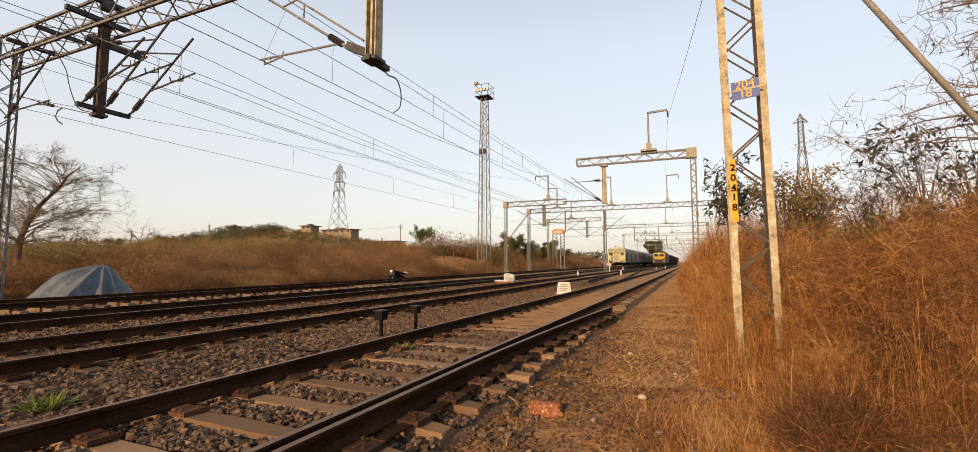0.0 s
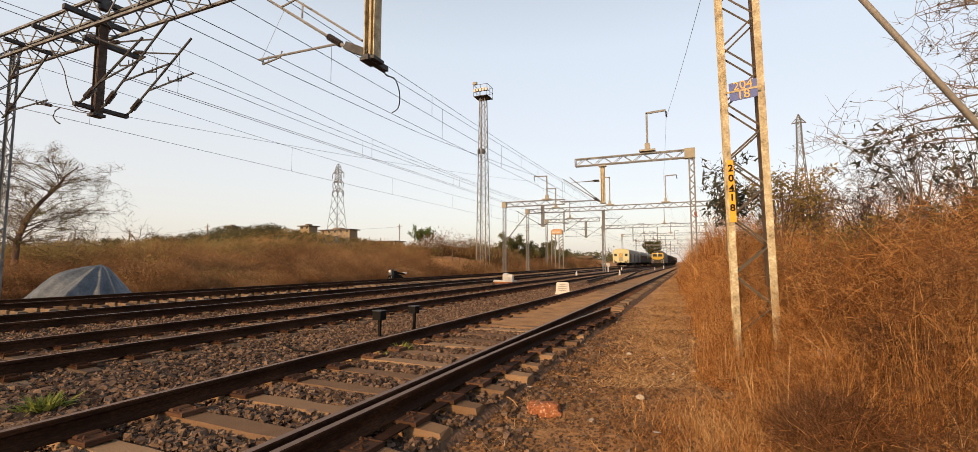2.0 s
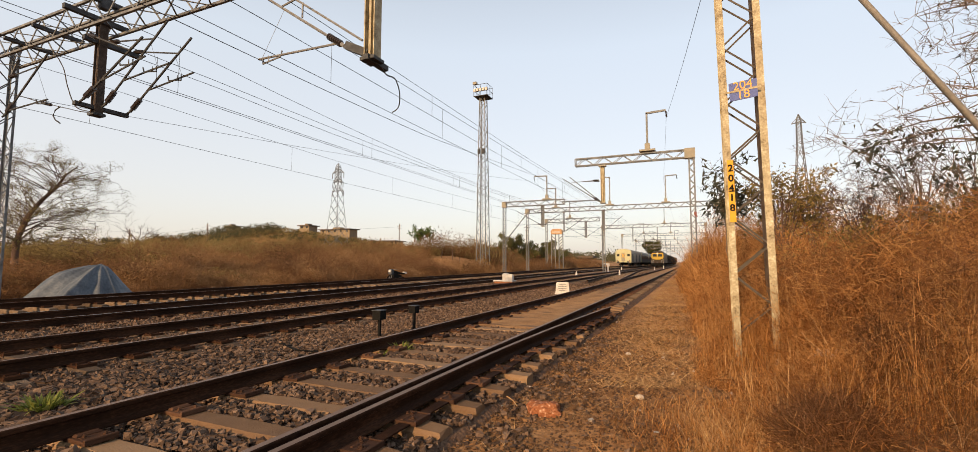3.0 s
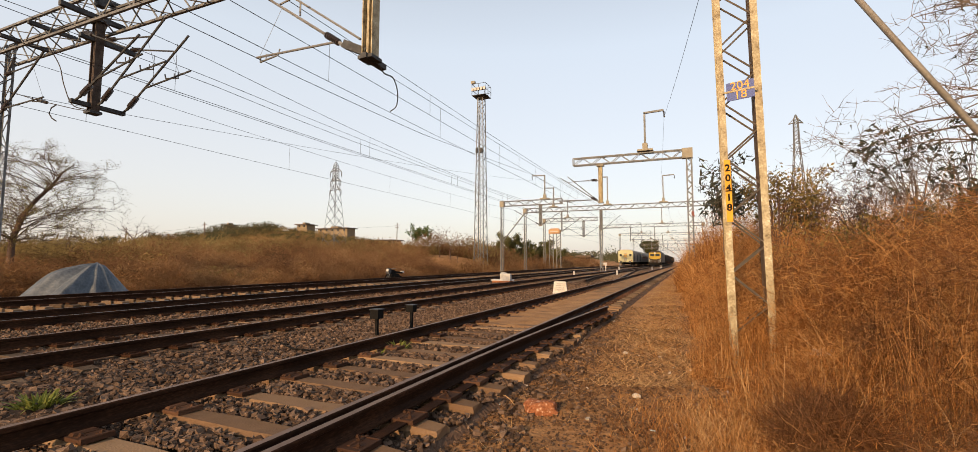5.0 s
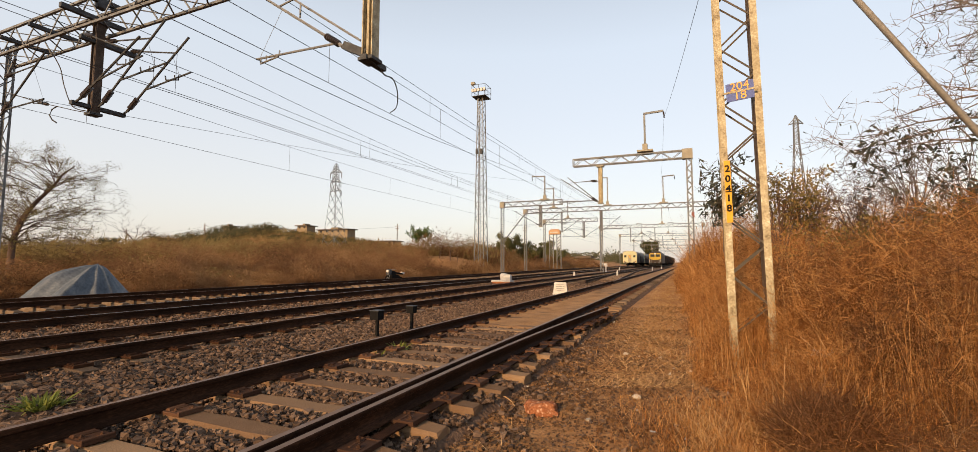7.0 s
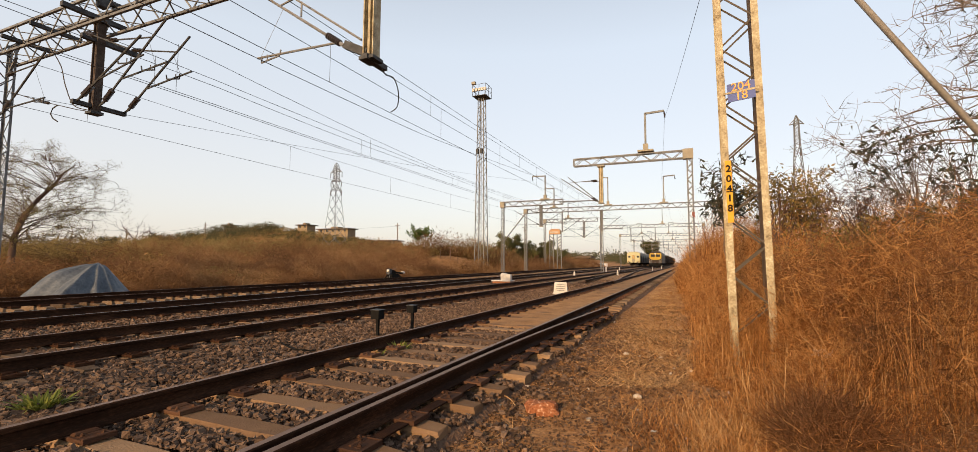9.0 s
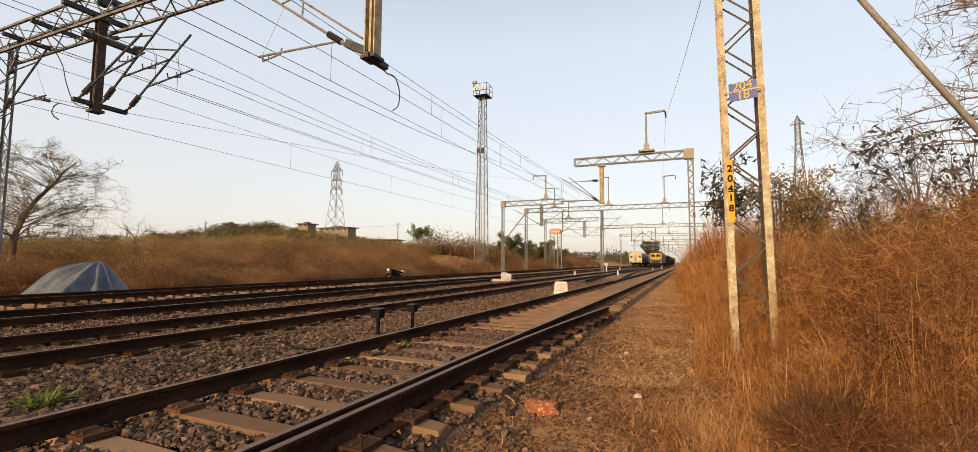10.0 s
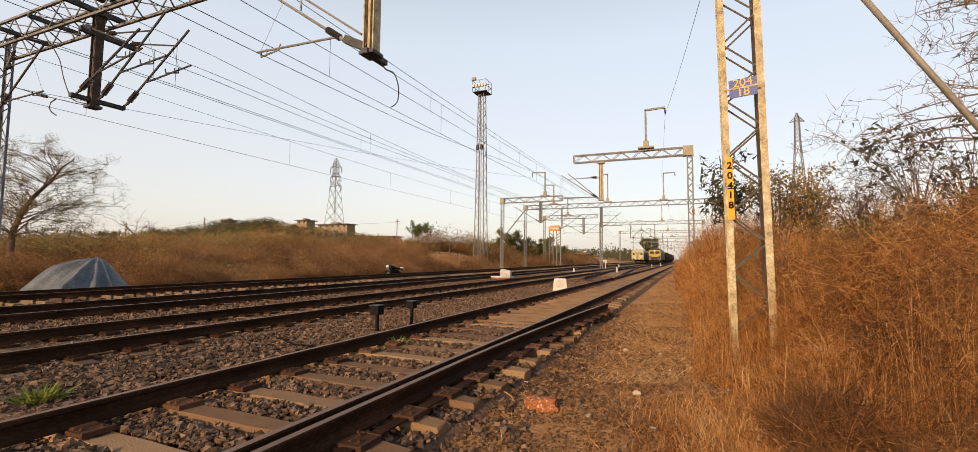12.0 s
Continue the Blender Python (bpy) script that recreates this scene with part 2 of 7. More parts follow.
M_glass = mat("window_dark", [(0.01, 0.012, 0.014), (0.02, 0.022, 0.025)], 0.12, bump=0, spec=0.5)
M_cream = mat("coach_cream", [(0.36, 0.345, 0.2), (0.47, 0.455, 0.28)], 0.5, scale=1.2, fine=18, bump=0.05)
M_loco_yellow = mat("loco_yellow_faded", [(0.28, 0.185, 0.02), (0.38, 0.26, 0.03)], 0.5, scale=1.2, fine=18, bump=0.05)
M_coach = mat("coach_side_grey", [(0.11, 0.105, 0.097), (0.17, 0.158, 0.145)], 0.45, scale=0.8, fine=14, bump=0.05)
M_coach_red = mat("coach_band_maroon", [(0.13, 0.05, 0.035), (0.19, 0.075, 0.05)], 0.45, scale=0.8, fine=14, bump=0.05)
M_coach_roof = mat("coach_roof_grey", [(0.2, 0.18, 0.155), (0.3, 0.27, 0.235)], 0.6, scale=0.8, fine=12, bump=0.05)
M_loco = mat("loco_body_brown", [(0.018, 0.011, 0.008), (0.035, 0.02, 0.014)], 0.5, scale=1, fine=14, bump=0.05)
M_wagon = mat("wagon_dark", [(0.02, 0.018, 0.017), (0.045, 0.04, 0.037)], 0.7, scale=1, fine=14, bump=0.1)
M_red_stone = mat("laterite_red", [(0.1, 0.035, 0.016), (0.24, 0.085, 0.036), (0.3, 0.12, 0.055), (0.7, 0.5, 0.36)], 0.95, scale=26, fine=55, bump=0.8, depth=0.015)
M_paper = mat("litter_white", [(0.33, 0.28, 0.22), (0.55, 0.49, 0.41)], 0.8, scale=20, fine=90, bump=0.2)
M_scrap_blue = mat("litter_pale_blue", [(0.3, 0.36, 0.38), (0.45, 0.52, 0.54)], 0.6, scale=20, fine=90, bump=0.2)
M_flag = mat("cloth_red", [(0.16, 0.055, 0.04), (0.22, 0.085, 0.06)], 0.8, bump=0)
M_rubber = mat("tyre_rubber", [(0.007, 0.007, 0.007), (0.017, 0.016, 0.015)], 0.85, bump=0, spec=0.04)
M_orange_disc = mat("sign_orange", [(0.38, 0.22, 0.11), (0.46, 0.29, 0.16)], 0.6, bump=0)


# ---- building blocks ----
class Shape:
    """Gathers beams, boxes and tubes into one mesh."""

    def __init__(self):
        self.v, self.f = [], []

    def add(self, vs, fs):
        k = len(self.v)
        self.v += [tuple(p) for p in vs]
        self.f += [tuple(k + i for i in f) for f in fs]

    def box(self, lo, hi, c=0.0):
        """Upright box with its long edges cut by c."""
        x0, y0, z0 = lo
        x1, y1, z1 = hi
        if not c:
            vs = [(x, y, z) for z in (z0, z1) for x, y in ((x0, y0), (x1, y0), (x1, y1), (x0, y1))]
            self.add(vs, [(3, 2, 1, 0), (4, 5, 6, 7), (0, 1, 5, 4), (1, 2, 6, 5), (2, 3, 7, 6), (3, 0, 4, 7)])
            return
        vs = [(x, y, z0) for x, y in ((x0, y0), (x1, y0), (x1, y1), (x0, y1))]
        vs += [(x, y, z1 - c) for x, y in ((x0, y0), (x1, y0), (x1, y1), (x0, y1))]
        vs += [(x, y, z1) for x, y in ((x0 + c, y0 + c), (x1 - c, y0 + c), (x1 - c, y1 - c), (x0 + c, y1 - c))]
        fs = [(3, 2, 1, 0), (8, 9, 10, 11)]
        for a in (0, 4):
            fs += [(a + i, a + (i + 1) % 4, a + 4 + (i + 1) % 4, a + 4 + i) for i in range(4)]
        self.add(vs, fs)

    def beam(self, p, q, w, h=None, up=(0, 0, 1)):
        p, q = Vector(p), Vector(q)
        d = (q - p).normalized()
        u = Vector(up)
        if abs(d.dot(u)) > 0.97:
            u = Vector((0, 1, 0)) if abs(d.y) < 0.9 else Vector((1, 0, 0))
        s = d.cross(u).normalized()
        u = s.cross(d)
        h = w if h is None else h
        vs = [e + s * (a * w / 2) + u * (b * h / 2) for e in (p, q) for a, b in ((-1, -1), (1, -1), (1, 1), (-1, 1))]
        self.add(vs, [(3, 2, 1, 0), (4, 5, 6, 7), (0, 1, 5, 4), (1, 2, 6, 5), (2, 3, 7, 6), (3, 0, 4, 7)])

    def angle(self, p, q, w, t, sx, sy):
        """Upright angle iron from p to q, its legs reaching to sx and sy."""
        p, q = Vector(p), Vector(q)
        prof = [(0, 0), (w * sx, 0), (w * sx, t * sy), (t * sx, t * sy), (t * sx, w * sy), (0, w * sy)]
        vs = [e + Vector((a, b, 0)) for e in (p, q) for a, b in prof]
        self.add(vs, [tuple(range(5, -1, -1)), tuple(range(6, 12))] + [(i, (i + 1) % 6, 6 + (i + 1) % 6, 6 + i) for i in range(6)])

    def tube(self, pts, r, n=6, cap=True):
        pts = [Vector(p) for p in pts]
        rs = r if isinstance(r, (list, tuple)) else [r] * len(pts)
        rings = []
        for i, p in enumerate(pts):
            d = (pts[min(i + 1, len(pts) - 1)] - pts[max(i - 1, 0)]).normalized()
            u = Vector((0, 0, 1)) if abs(d.z) < 0.9 else Vector((1, 0, 0))
            s = d.cross(u).normalized()
            u = s.cross(d)
            rings += [p + (s * math.cos(2 * math.pi * k / n) + u * math.sin(2 * math.pi * k / n)) * rs[i] for k in range(n)]
        fs = [(i * n + k, i * n + (k + 1) % n, (i + 1) * n + (k + 1) % n, (i + 1) * n + k) for i in range(len(pts) - 1) for k in range(n)]
        if cap:
            fs += [tuple(range(n - 1, -1, -1)), tuple(range((len(pts) - 1) * n, len(pts) * n))]
        self.add(rings, fs)

    def ring_stack(self, p, q, r0, r1, count, n=8):
        """Ribbed insulator between p and q."""
        p, q = Vector(p), Vector(q)
        pts, rs = [], []
        for i in range(count):
            for a, r in ((0.0, r0), (0.35, r1), (0.65, r1), (1.0, r0)):
                pts.append(p.lerp(q, (i + a * 0.98 + 0.01) / count))
                rs.append(r)
        self.tube(pts, rs, n)

    def mesh(self, name, material, smooth=False):
        me = bpy.data.meshes.new(name)
        me.from_pydata(self.v, [], self.f)
        me.materials.append(material)
        if smooth:
            me.polygons.foreach_set("use_smooth", [True] * len(me.polygons))
        return me

    def part(self, name, material, parent=None, label="", smooth=False, kind=""):
        ob = new(name, self.mesh(name, material, smooth))
        if parent:
            ob.parent = parent
        return tagged(ob, label, kind=kind)


def thing(name, label, category, at=(0, 0, 0), group="", kind=""):
    ob = new(name)
    ob.empty_display_size = 0.2
    ob.location = at
    return tagged(ob, label, category, group, kind)


def arrays(name, v, faces, material, parent=None, label="", category="", kind="", smooth=False):
    """A mesh from numpy arrays, all faces with the same number of corners."""
    me = bpy.data.meshes.new(name)
    n, k = faces.shape
    me.vertices.add(len(v))
    me.vertices.foreach_set("co", v.astype(np.float32).ravel())
    me.loops.add(n * k)
    me.loops.foreach_set("vertex_index", faces.astype(np.int32).ravel())
    me.polygons.add(n)
    me.polygons.foreach_set("loop_start", np.arange(0, n * k, k, dtype=np.int32))
    if smooth:
        me.polygons.foreach_set("use_smooth", np.ones(n, bool))
    me.update(calc_edges=True)
    if not smooth:
        me.shade_flat()
    me.materials.append(material)
    ob = new(name, me)
    if parent:
        ob.parent = parent
    return tagged(ob, label, category, kind=kind)


def ss(a, b, x):
    t = np.clip((np.asarray(x, float) - a) / (b - a), 0, 1)
    return t * t * (3 - 2 * t)


rng = np.random.default_rng(7)

# ---- ground ----
T1, T2, T3, T4 = -3.25, -7.85, -12.2, -17.5      # track centres
GAUGE, RAIL_TOP = 1.676, 0.18


def shift(track, y):
    """The third and fourth tracks swing a little outwards further on."""
    if track == T3:
        return float(-0.7 * ss(30, 85, y))
    if track == T4:
        return float(-1.0 * ss(30, 85, y))
    return 0.0


def lumps(x, y, s):
    return np.sin(x * s + 1.3 * np.sin(y * s * 0.7)) * np.cos(y * s * 1.1 + 0.8 * np.sin(x * s * 0.6))


def ground_z(x, y):
    x, y = np.asarray(x, float), np.asarray(y, float)
    z = np.full(np.broadcast(x, y).shape, -0.14) + 0 * x * y
    z = z + 0.07 * ss(-1.7, -0.9, x) * ss(10, 20, y)
    z = z + 0.05 * lumps(x, y, 2.1) * ss(-1.6, -0.9, x)
    z = z + 0.30 * ss(-0.3, 1.6, x) + 0.55 * ss(1.5, 6, x)                # bank under the grass
    for a, b in ((T1, T2), (T2, T3)):
        m = (a + b) / 2
        z = z - 0.06 * np.exp(-((x - m) / 0.9) ** 2)
    z = z - 0.2 * ss(-13.9, -14.9, x)
    z = z - 0.15 * ss(-19.4, -21.0, x)
    z = z + (0.6 + 1.7 * ss(8, 45, y)) * ss(-24, -50, x) + 0.12 * lumps(x, y, 0.45) * ss(-20, -24, x)
    # bare earth bank beside the light tower
    z = z + 2.0 * np.exp(-(((x + 32.5) / 3.8) ** 4 + ((y - 61) / 7.5) ** 4))
    # far rise on the left, with a flat-topped hill
    z = z + 22.5 * np.exp(-(((x + 306) / np.where(x < -306, 92, 136)) ** 2 + ((y - 262) / 62) ** 2))
    z = z + 6 * np.exp(-(((x + 420) / 260) ** 2 + ((y - 520) / 200) ** 2))
    return z


def axis(stops):
    out = []
    for a, b, s in stops:
        out += list(np.arange(a, b, s))
    return np.array(out + [stops[-1][1]])


gx = axis([(-3000, -600, 200), (-600, -60, 15), (-60, -22, 2), (-22, 8, 0.25), (8, 40, 2), (40, 400, 40), (400, 3000, 200)])
gy = axis([(-400, -20, 20), (-20, 0, 1), (0, 40, 0.4), (40, 120, 2), (120, 700, 15), (700, 3000, 150)])
GX, GY = np.meshgrid(gx, gy)
gv = np.stack([GX.ravel(), GY.ravel(), ground_z(GX, GY).ravel()], 1)
nx, ny = len(gx), len(gy)
ii = (np.arange(ny - 1)[:, None] * nx + np.arange(nx - 1)[None]).ravel()
ground = arrays("ground", gv, np.stack([ii, ii + 1, ii + nx + 1, ii + nx], 1), M_soil, None,
                "dry brown earth with straw and dust beside railway tracks", "ground", "structure", True)


def bed(name, x0, x1, y0, y1, top):
    """Low ballast bed: a gently uneven strip with sloping edges."""
    xs = np.array([x0 - 0.25, x0, *np.linspace(x0 + 0.3, x1 - 0.3, 10), x1, x1 + 0.25])
    ys = axis([(y0, 40, 0.5), (40, y1, 6)])
    X, Y = np.meshgrid(xs, ys)
    Z = top + 0.012 * lumps(X, Y, 5.0)
    Z[:, 0] = Z[:, -1] = -0.3
    n, m = len(xs), len(ys)
    i = (np.arange(m - 1)[:, None] * n + np.arange(n - 1)[None]).ravel()
    return arrays(name, np.stack([X.ravel(), Y.ravel(), Z.ravel()], 1), np.stack([i, i + 1, i + n + 1, i + n], 1), M_bed, None,
                  "dark brown crushed-stone ballast bed under the rails", "ballast", "structure", True)


bed_1 = bed("ballast_bed_1", T1 - 3.2, T1 + 1.5, -12, 170, -0.085)
bed("ballast_bed_2", T2 - 2.0, T2 + 1.3, -12, 300, -0.02)
bed("ballast_bed_3", T3 - 1.6, T3 + 2.1, -12, 300, -0.03)
bed("ballast_bed_4", T4 - 2.4, T4 + 1.7, -12, 300, -0.15)


# ---- tracks ----
RAIL_PROFILE = [(-0.068, 0), (0.068, 0), (0.068, 0.012), (0.02, 0.03), (0.009, 0.045), (0.009, 0.105), (0.033, 0.118), (0.033, 0.143),
                (0.026, 0.153), (-0.026, 0.153), (-0.033, 0.143), (-0.033, 0.118), (-0.009, 0.105), (-0.009, 0.045), (-0.02, 0.03), (-0.068, 0.012)]


def rail(x_of, y0, y1, parent, step=4.0, name="rail", label="", head=None):
    ys = list(np.arange(y0, y1, step)) + [y1]
    vs, fs = [], []
    n = len(RAIL_PROFILE)
    for y in ys:
        vs += [(x_of(y) + a, y, 0.027 + b) for a, b in RAIL_PROFILE]
    me = bpy.data.meshes.new(name)
    mats = []
    for i in range(len(ys) - 1):
        for k in range(n):
            fs.append((i * n + k, i * n + (k + 1) % n, (i + 1) * n + (k + 1) % n, (i + 1) * n + k))
            mats.append(1 if k in (8, 9) else 0)
    fs += [tuple(range(n - 1, -1, -1)), tuple((len(ys) - 1) * n + k for k in range(n))]
    mats += [0, 0]
    me.from_pydata(vs, [], fs)
    me.materials.append(M_rail)
    me.materials.append(head or M_railtop)
    me.polygons.foreach_set("material_index", mats)
    ob = new(name, me)
    ob.parent = parent
    return tagged(ob, label)


def sleeper_mesh(length, seed, width=0.25, top=0.0, low=-0.2, material=None):
    s = Shape()
    r = random.Random(seed)
    n = 9
    prof = [(-width / 2, low), (-width / 2, top - 0.028), (-width / 2 + 0.026, top), (width / 2 - 0.026, top), (width / 2, top - 0.028), (width / 2, low)]
    vs = []
    for i in range(n + 1):
        x = -length / 2 + length * i / n
        end = 0.02 if i in (0, n) else 0.0
        for a, b in prof:
            j = 0.007 if b > low else 0.0
            vs.append((x + r.uniform(-0.012, 0.012) * (i in (0, n)), a + r.uniform(-j, j) - end * (1 if a > 0 else -1), b + r.uniform(-j, j) * 0.7 - end * (b > low)))
    m = len(prof)
    fs = [tuple(range(m - 1, -1, -1)), tuple(n * m + k for k in range(m))]
    fs += [(i * m + k, i * m + (k + 1) % m, (i + 1) * m + (k + 1) % m, (i + 1) * m + k) for i in range(n) for k in range(m)]
    s.add(vs, fs)
    return s.mesh("sleeper", material or M_timber)


def bolt(s, x, y, z):
    """Square washer, hexagon nut and the end of the bolt."""
    s.box((x - 0.026, y - 0.026, z), (x + 0.026, y + 0.026, z + 0.004), 0.001)
    s.tube([(x, y, z + 0.004), (x, y, z + 0.016)], 0.017, 6)
    s.tube([(x, y, z + 0.016), (x, y, z + 0.024)], 0.009, 6)


def seat_mesh(material):
    s = Shape()
    s.box((-0.29, -0.105, 0.0), (0.29, 0.105, 0.026), 0.006)
    for a in (-1, 1):
        s.box((a * 0.105 - 0.03, -0.08, 0.026), (a * 0.105 + 0.03, 0.08, 0.044), 0.012)
        s.box((a * 0.278 - 0.012, -0.105, 0.024), (a * 0.278 + 0.012, 0.105, 0.04), 0.005)
        for b in (-0.05, 0.05):
            bolt(s, a * (0.2 + b * 0.6), b, 0.026)
    return s.mesh("bearing_plate", material)


SEAT, SEAT_DARK = seat_mesh(M_plate), seat_mesh(M_rail)
SLEEPER = [sleeper_mesh(2.75, k, material=M_timber_old) for k in range(4)]
SLEEPER_LONG = [sleeper_mesh(3.0, k + 10) for k in range(6)]
PITCH = 0.625


def track(name, x, y0, y1, singles, label, long=False):
    t = thing(name, label, "railway track", (0, 0, 0), "parallel tracks", "structure")
    for side in (-1, 1):
        rail(lambda y, s=side: x + shift(x, y) + s * (GAUGE + 0.066) / 2, y0, y1, t, head=M_railshine if x == T3 else M_railtop)
    far = Shape()
    r = random.Random(round(-x * 10))
    for i in range(int((y1 - y0) / PITCH)):
        y = y0 + i * PITCH + r.uniform(-0.03, 0.03)
        dx = x + shift(x, y) + r.uniform(-0.03, 0.03)
        if singles[0] <= y <= singles[1]:
            ob = new("sleeper", r.choice(SLEEPER_LONG if long and y < 14 else SLEEPER))
            ob.parent = t
            ob.location = (dx, y, r.uniform(-0.008, 0.006))
            ob.rotation_euler = (0, r.uniform(-0.004, 0.004), r.uniform(-0.02, 0.02))
            if y < singles[2]:
                for side in (-1, 1):
                    p = new("bearing_plate", SEAT if long else SEAT_DARK)
                    p.parent = t
                    p.location = (x + shift(x, y) + side * (GAUGE + 0.066) / 2, y, 0.004)
        elif y < 130:
            far.box((dx - 1.37, y - 0.125, -0.2), (dx + 1.37, y + 0.125, 0.0), 0.015)
    if far.v:
        far.part("far_sleepers", M_timber_old, t, kind="stuff")
    return t


track_1 = track("railway_track", T1, -8, 170, (-1, 60, 26), "rusty siding rails on dusty sleepers beside the path", True)
track_2 = track("railway_track", T2, -8, 420, (-1, 60, 24), "dark rusty broad-gauge rails on sleepers in ballast")
track_3 = track("railway_track", T3, -8, 420, (0, 60, 20), "dark broad-gauge rails on sleepers in ballast")
track_4 = track("railway_track", T4, -8, 420, (0, 70, 20), "dark broad-gauge rails with exposed sleeper ends")
# spare rail bolted beside the running rail of the siding, ending at a cut face
rail(lambda y: -2.235 + 0.40 * max(0.0, (y - 4.5) / 7.2) ** 1.6, -8, 11.7, track_1, 0.6, "stock_rail", "rusty second rail spreading away to a cut end")
for i in range(19):
    y = 0.115 + i * PITCH
    s = Shape()
    s.box((-0.105, -0.115, 0.0), (0.105, 0.115, 0.03), 0.006)
    s.box((-0.105, 0.1, 0.028), (0.105, 0.115, 0.038), 0.003)
    s.box((0.09, -0.115, 0.028), (0.105, 0.099, 0.038), 0.003)
    bolt(s, -0.03, 0.04, 0.03)
    bolt(s, 0.035, -0.045, 0.03)
    ob = s.part("chair_plate", M_plate, track_1)
    ob.location = (-2.07 + (0.36 * max(0.0, (y - 4.5) / 7.2) ** 1.6), y, 0.006)
    s = Shape()
    s.box((-0.05, -0.19, 0.0), (0.05, 0.19, 0.014), 0.003)
    ob = s.part("tie_strip", M_rail, track_1)
    ob.location = (-2.06 + 0.38 * max(0.0, (y - 4.2) / 7.2) ** 1.6, y + 0.31, 0.012)

# crossover from the siding to the second track further on
cross = thing("railway_crossover", "dark rusty crossover rails joining the siding to the next track", "railway track", (0, 0, 0), "parallel tracks", "structure")


def crossing(y):
    return float(np.interp(y, [26, 62, 78, 95], [-4.75, -7.05, -7.65, -7.85]))


for side in (-1, 1):
    rail(lambda y, s=side: crossing(y) + s * (GAUGE + 0.066) / 2, 27.6 if side > 0 else 28.4, 92, cross, 2.0)
far = Shape()
for i in range(58):
    y = 36 + i * PITCH
    cx = crossing(y)
    far.box((cx - 1.3, y - 0.12, -0.2), (cx + 1.3, y + 0.12, -0.006), 0.015)
far.part("far_sleepers", M_timber_old, cross, kind="stuff")

# earth trodden between the siding's rails
xs = np.linspace(-4.02, -2.47, 12)
ys = axis([(6.4, 30, 0.12), (30, 150, 4)])
X, Y = np.meshgrid(xs, ys)
Z = -0.075 + 0.085 * ss(6.6, 9.5, Y) + 0.012 * lumps(X, Y, 6.0) * (Y < 40) - 0.02 * (np.abs(((Y + 8) / PITCH + 0.5) % 1 - 0.5) > 0.26) * (1 - ss(14, 26, Y))
n, m = len(xs), len(ys)
i = (np.arange(m - 1)[:, None] * n + np.arange(n - 1)[None]).ravel()
arrays("earth_infill", np.stack([X.ravel(), Y.ravel(), Z.ravel()], 1), np.stack([i, i + 1, i + n + 1, i + n], 1), M_infill, None,
       "brown earth packed between the siding rails", "ground", "structure", True)


# ---- overhead line structures ----
def zigzag(s, p, q, off, n, w, up):
    """Lacing bars from one chord to the other, which lies at off."""
    p, q, off = Vector(p), Vector(q), Vector(off)
    for i in range(n):
        a, b = p.lerp(q, i / n), p.lerp(q, (i + 1) / n)
        if i % 2:
            s.beam(a + off, b, w, w * 0.5, up)
        else:
            s.beam(a, b + off, w, w * 0.5, up)


def column(parent, x, y, z0, z1, w, d, leg, material, panels, name="upright", lean=0.0):
    """Square lattice upright of four angle irons; lean: metres to the left per metre up."""
    h = z1 - z0
    for sx in (-1, 1):
        for sy in (-1, 1):
            s = Shape()
            s.angle((x + sx * w / 2, y + sy * d / 2, z0), (x + sx * w / 2 - lean * h, y + sy * d / 2, z1), leg, leg * 0.14, -sx, -sy)
            s.part(name + "_leg", material, parent)
    s = Shape()
    for sy in (-1, 1):
        zigzag(s, (x - w / 2 + 0.02, y + sy * d / 2, z0), (x - w / 2 - lean * h + 0.02, y + sy * d / 2, z1), (w - 0.04, 0, 0), panels, leg * 0.45, (0, 1, 0))
    for sx in (-1, 1):
        zigzag(s, (x + sx * w / 2, y - d / 2 + 0.02, z0), (x + sx * w / 2 - lean * h, y - d / 2 + 0.02, z1), (0, d - 0.04, 0), panels, leg * 0.45, (1, 0, 0))
    s.part(name + "_lacing", material, parent, kind="stuff")


def boom(parent, x0, x1, y, z0, z1, d, chord, material, bay):
    for z in (z0, z1):
        for sy in (-1, 1):
            s = Shape()
            s.beam((x0, y + sy * d / 2, z), (x1, y + sy * d / 2, z), chord, chord)
            s.part("boom_chord", material, parent)
    n = max(2, int(round((x1 - x0) / bay)))
    s = Shape()
    for sy in (-1, 1):
        zigzag(s, (x0, y + sy * d / 2, z0), (x1, y + sy * d / 2, z0), (0, 0, z1 - z0), n, chord * 0.6, (0, 1, 0))
    for z in (z0, z1):
        zigzag(s, (x0, y - d / 2, z), (x1, y - d / 2, z), (0, d, 0), n, chord * 0.5, (0, 0, 1))
    for x in (x0, x1):
        s.beam((x, y - d / 2, z0), (x, y - d / 2, z1), chord * 0.8)
        s.beam((x, y + d / 2, z0), (x, y + d / 2, z1), chord * 0.8)
    s.part("boom_lacing", material, parent)


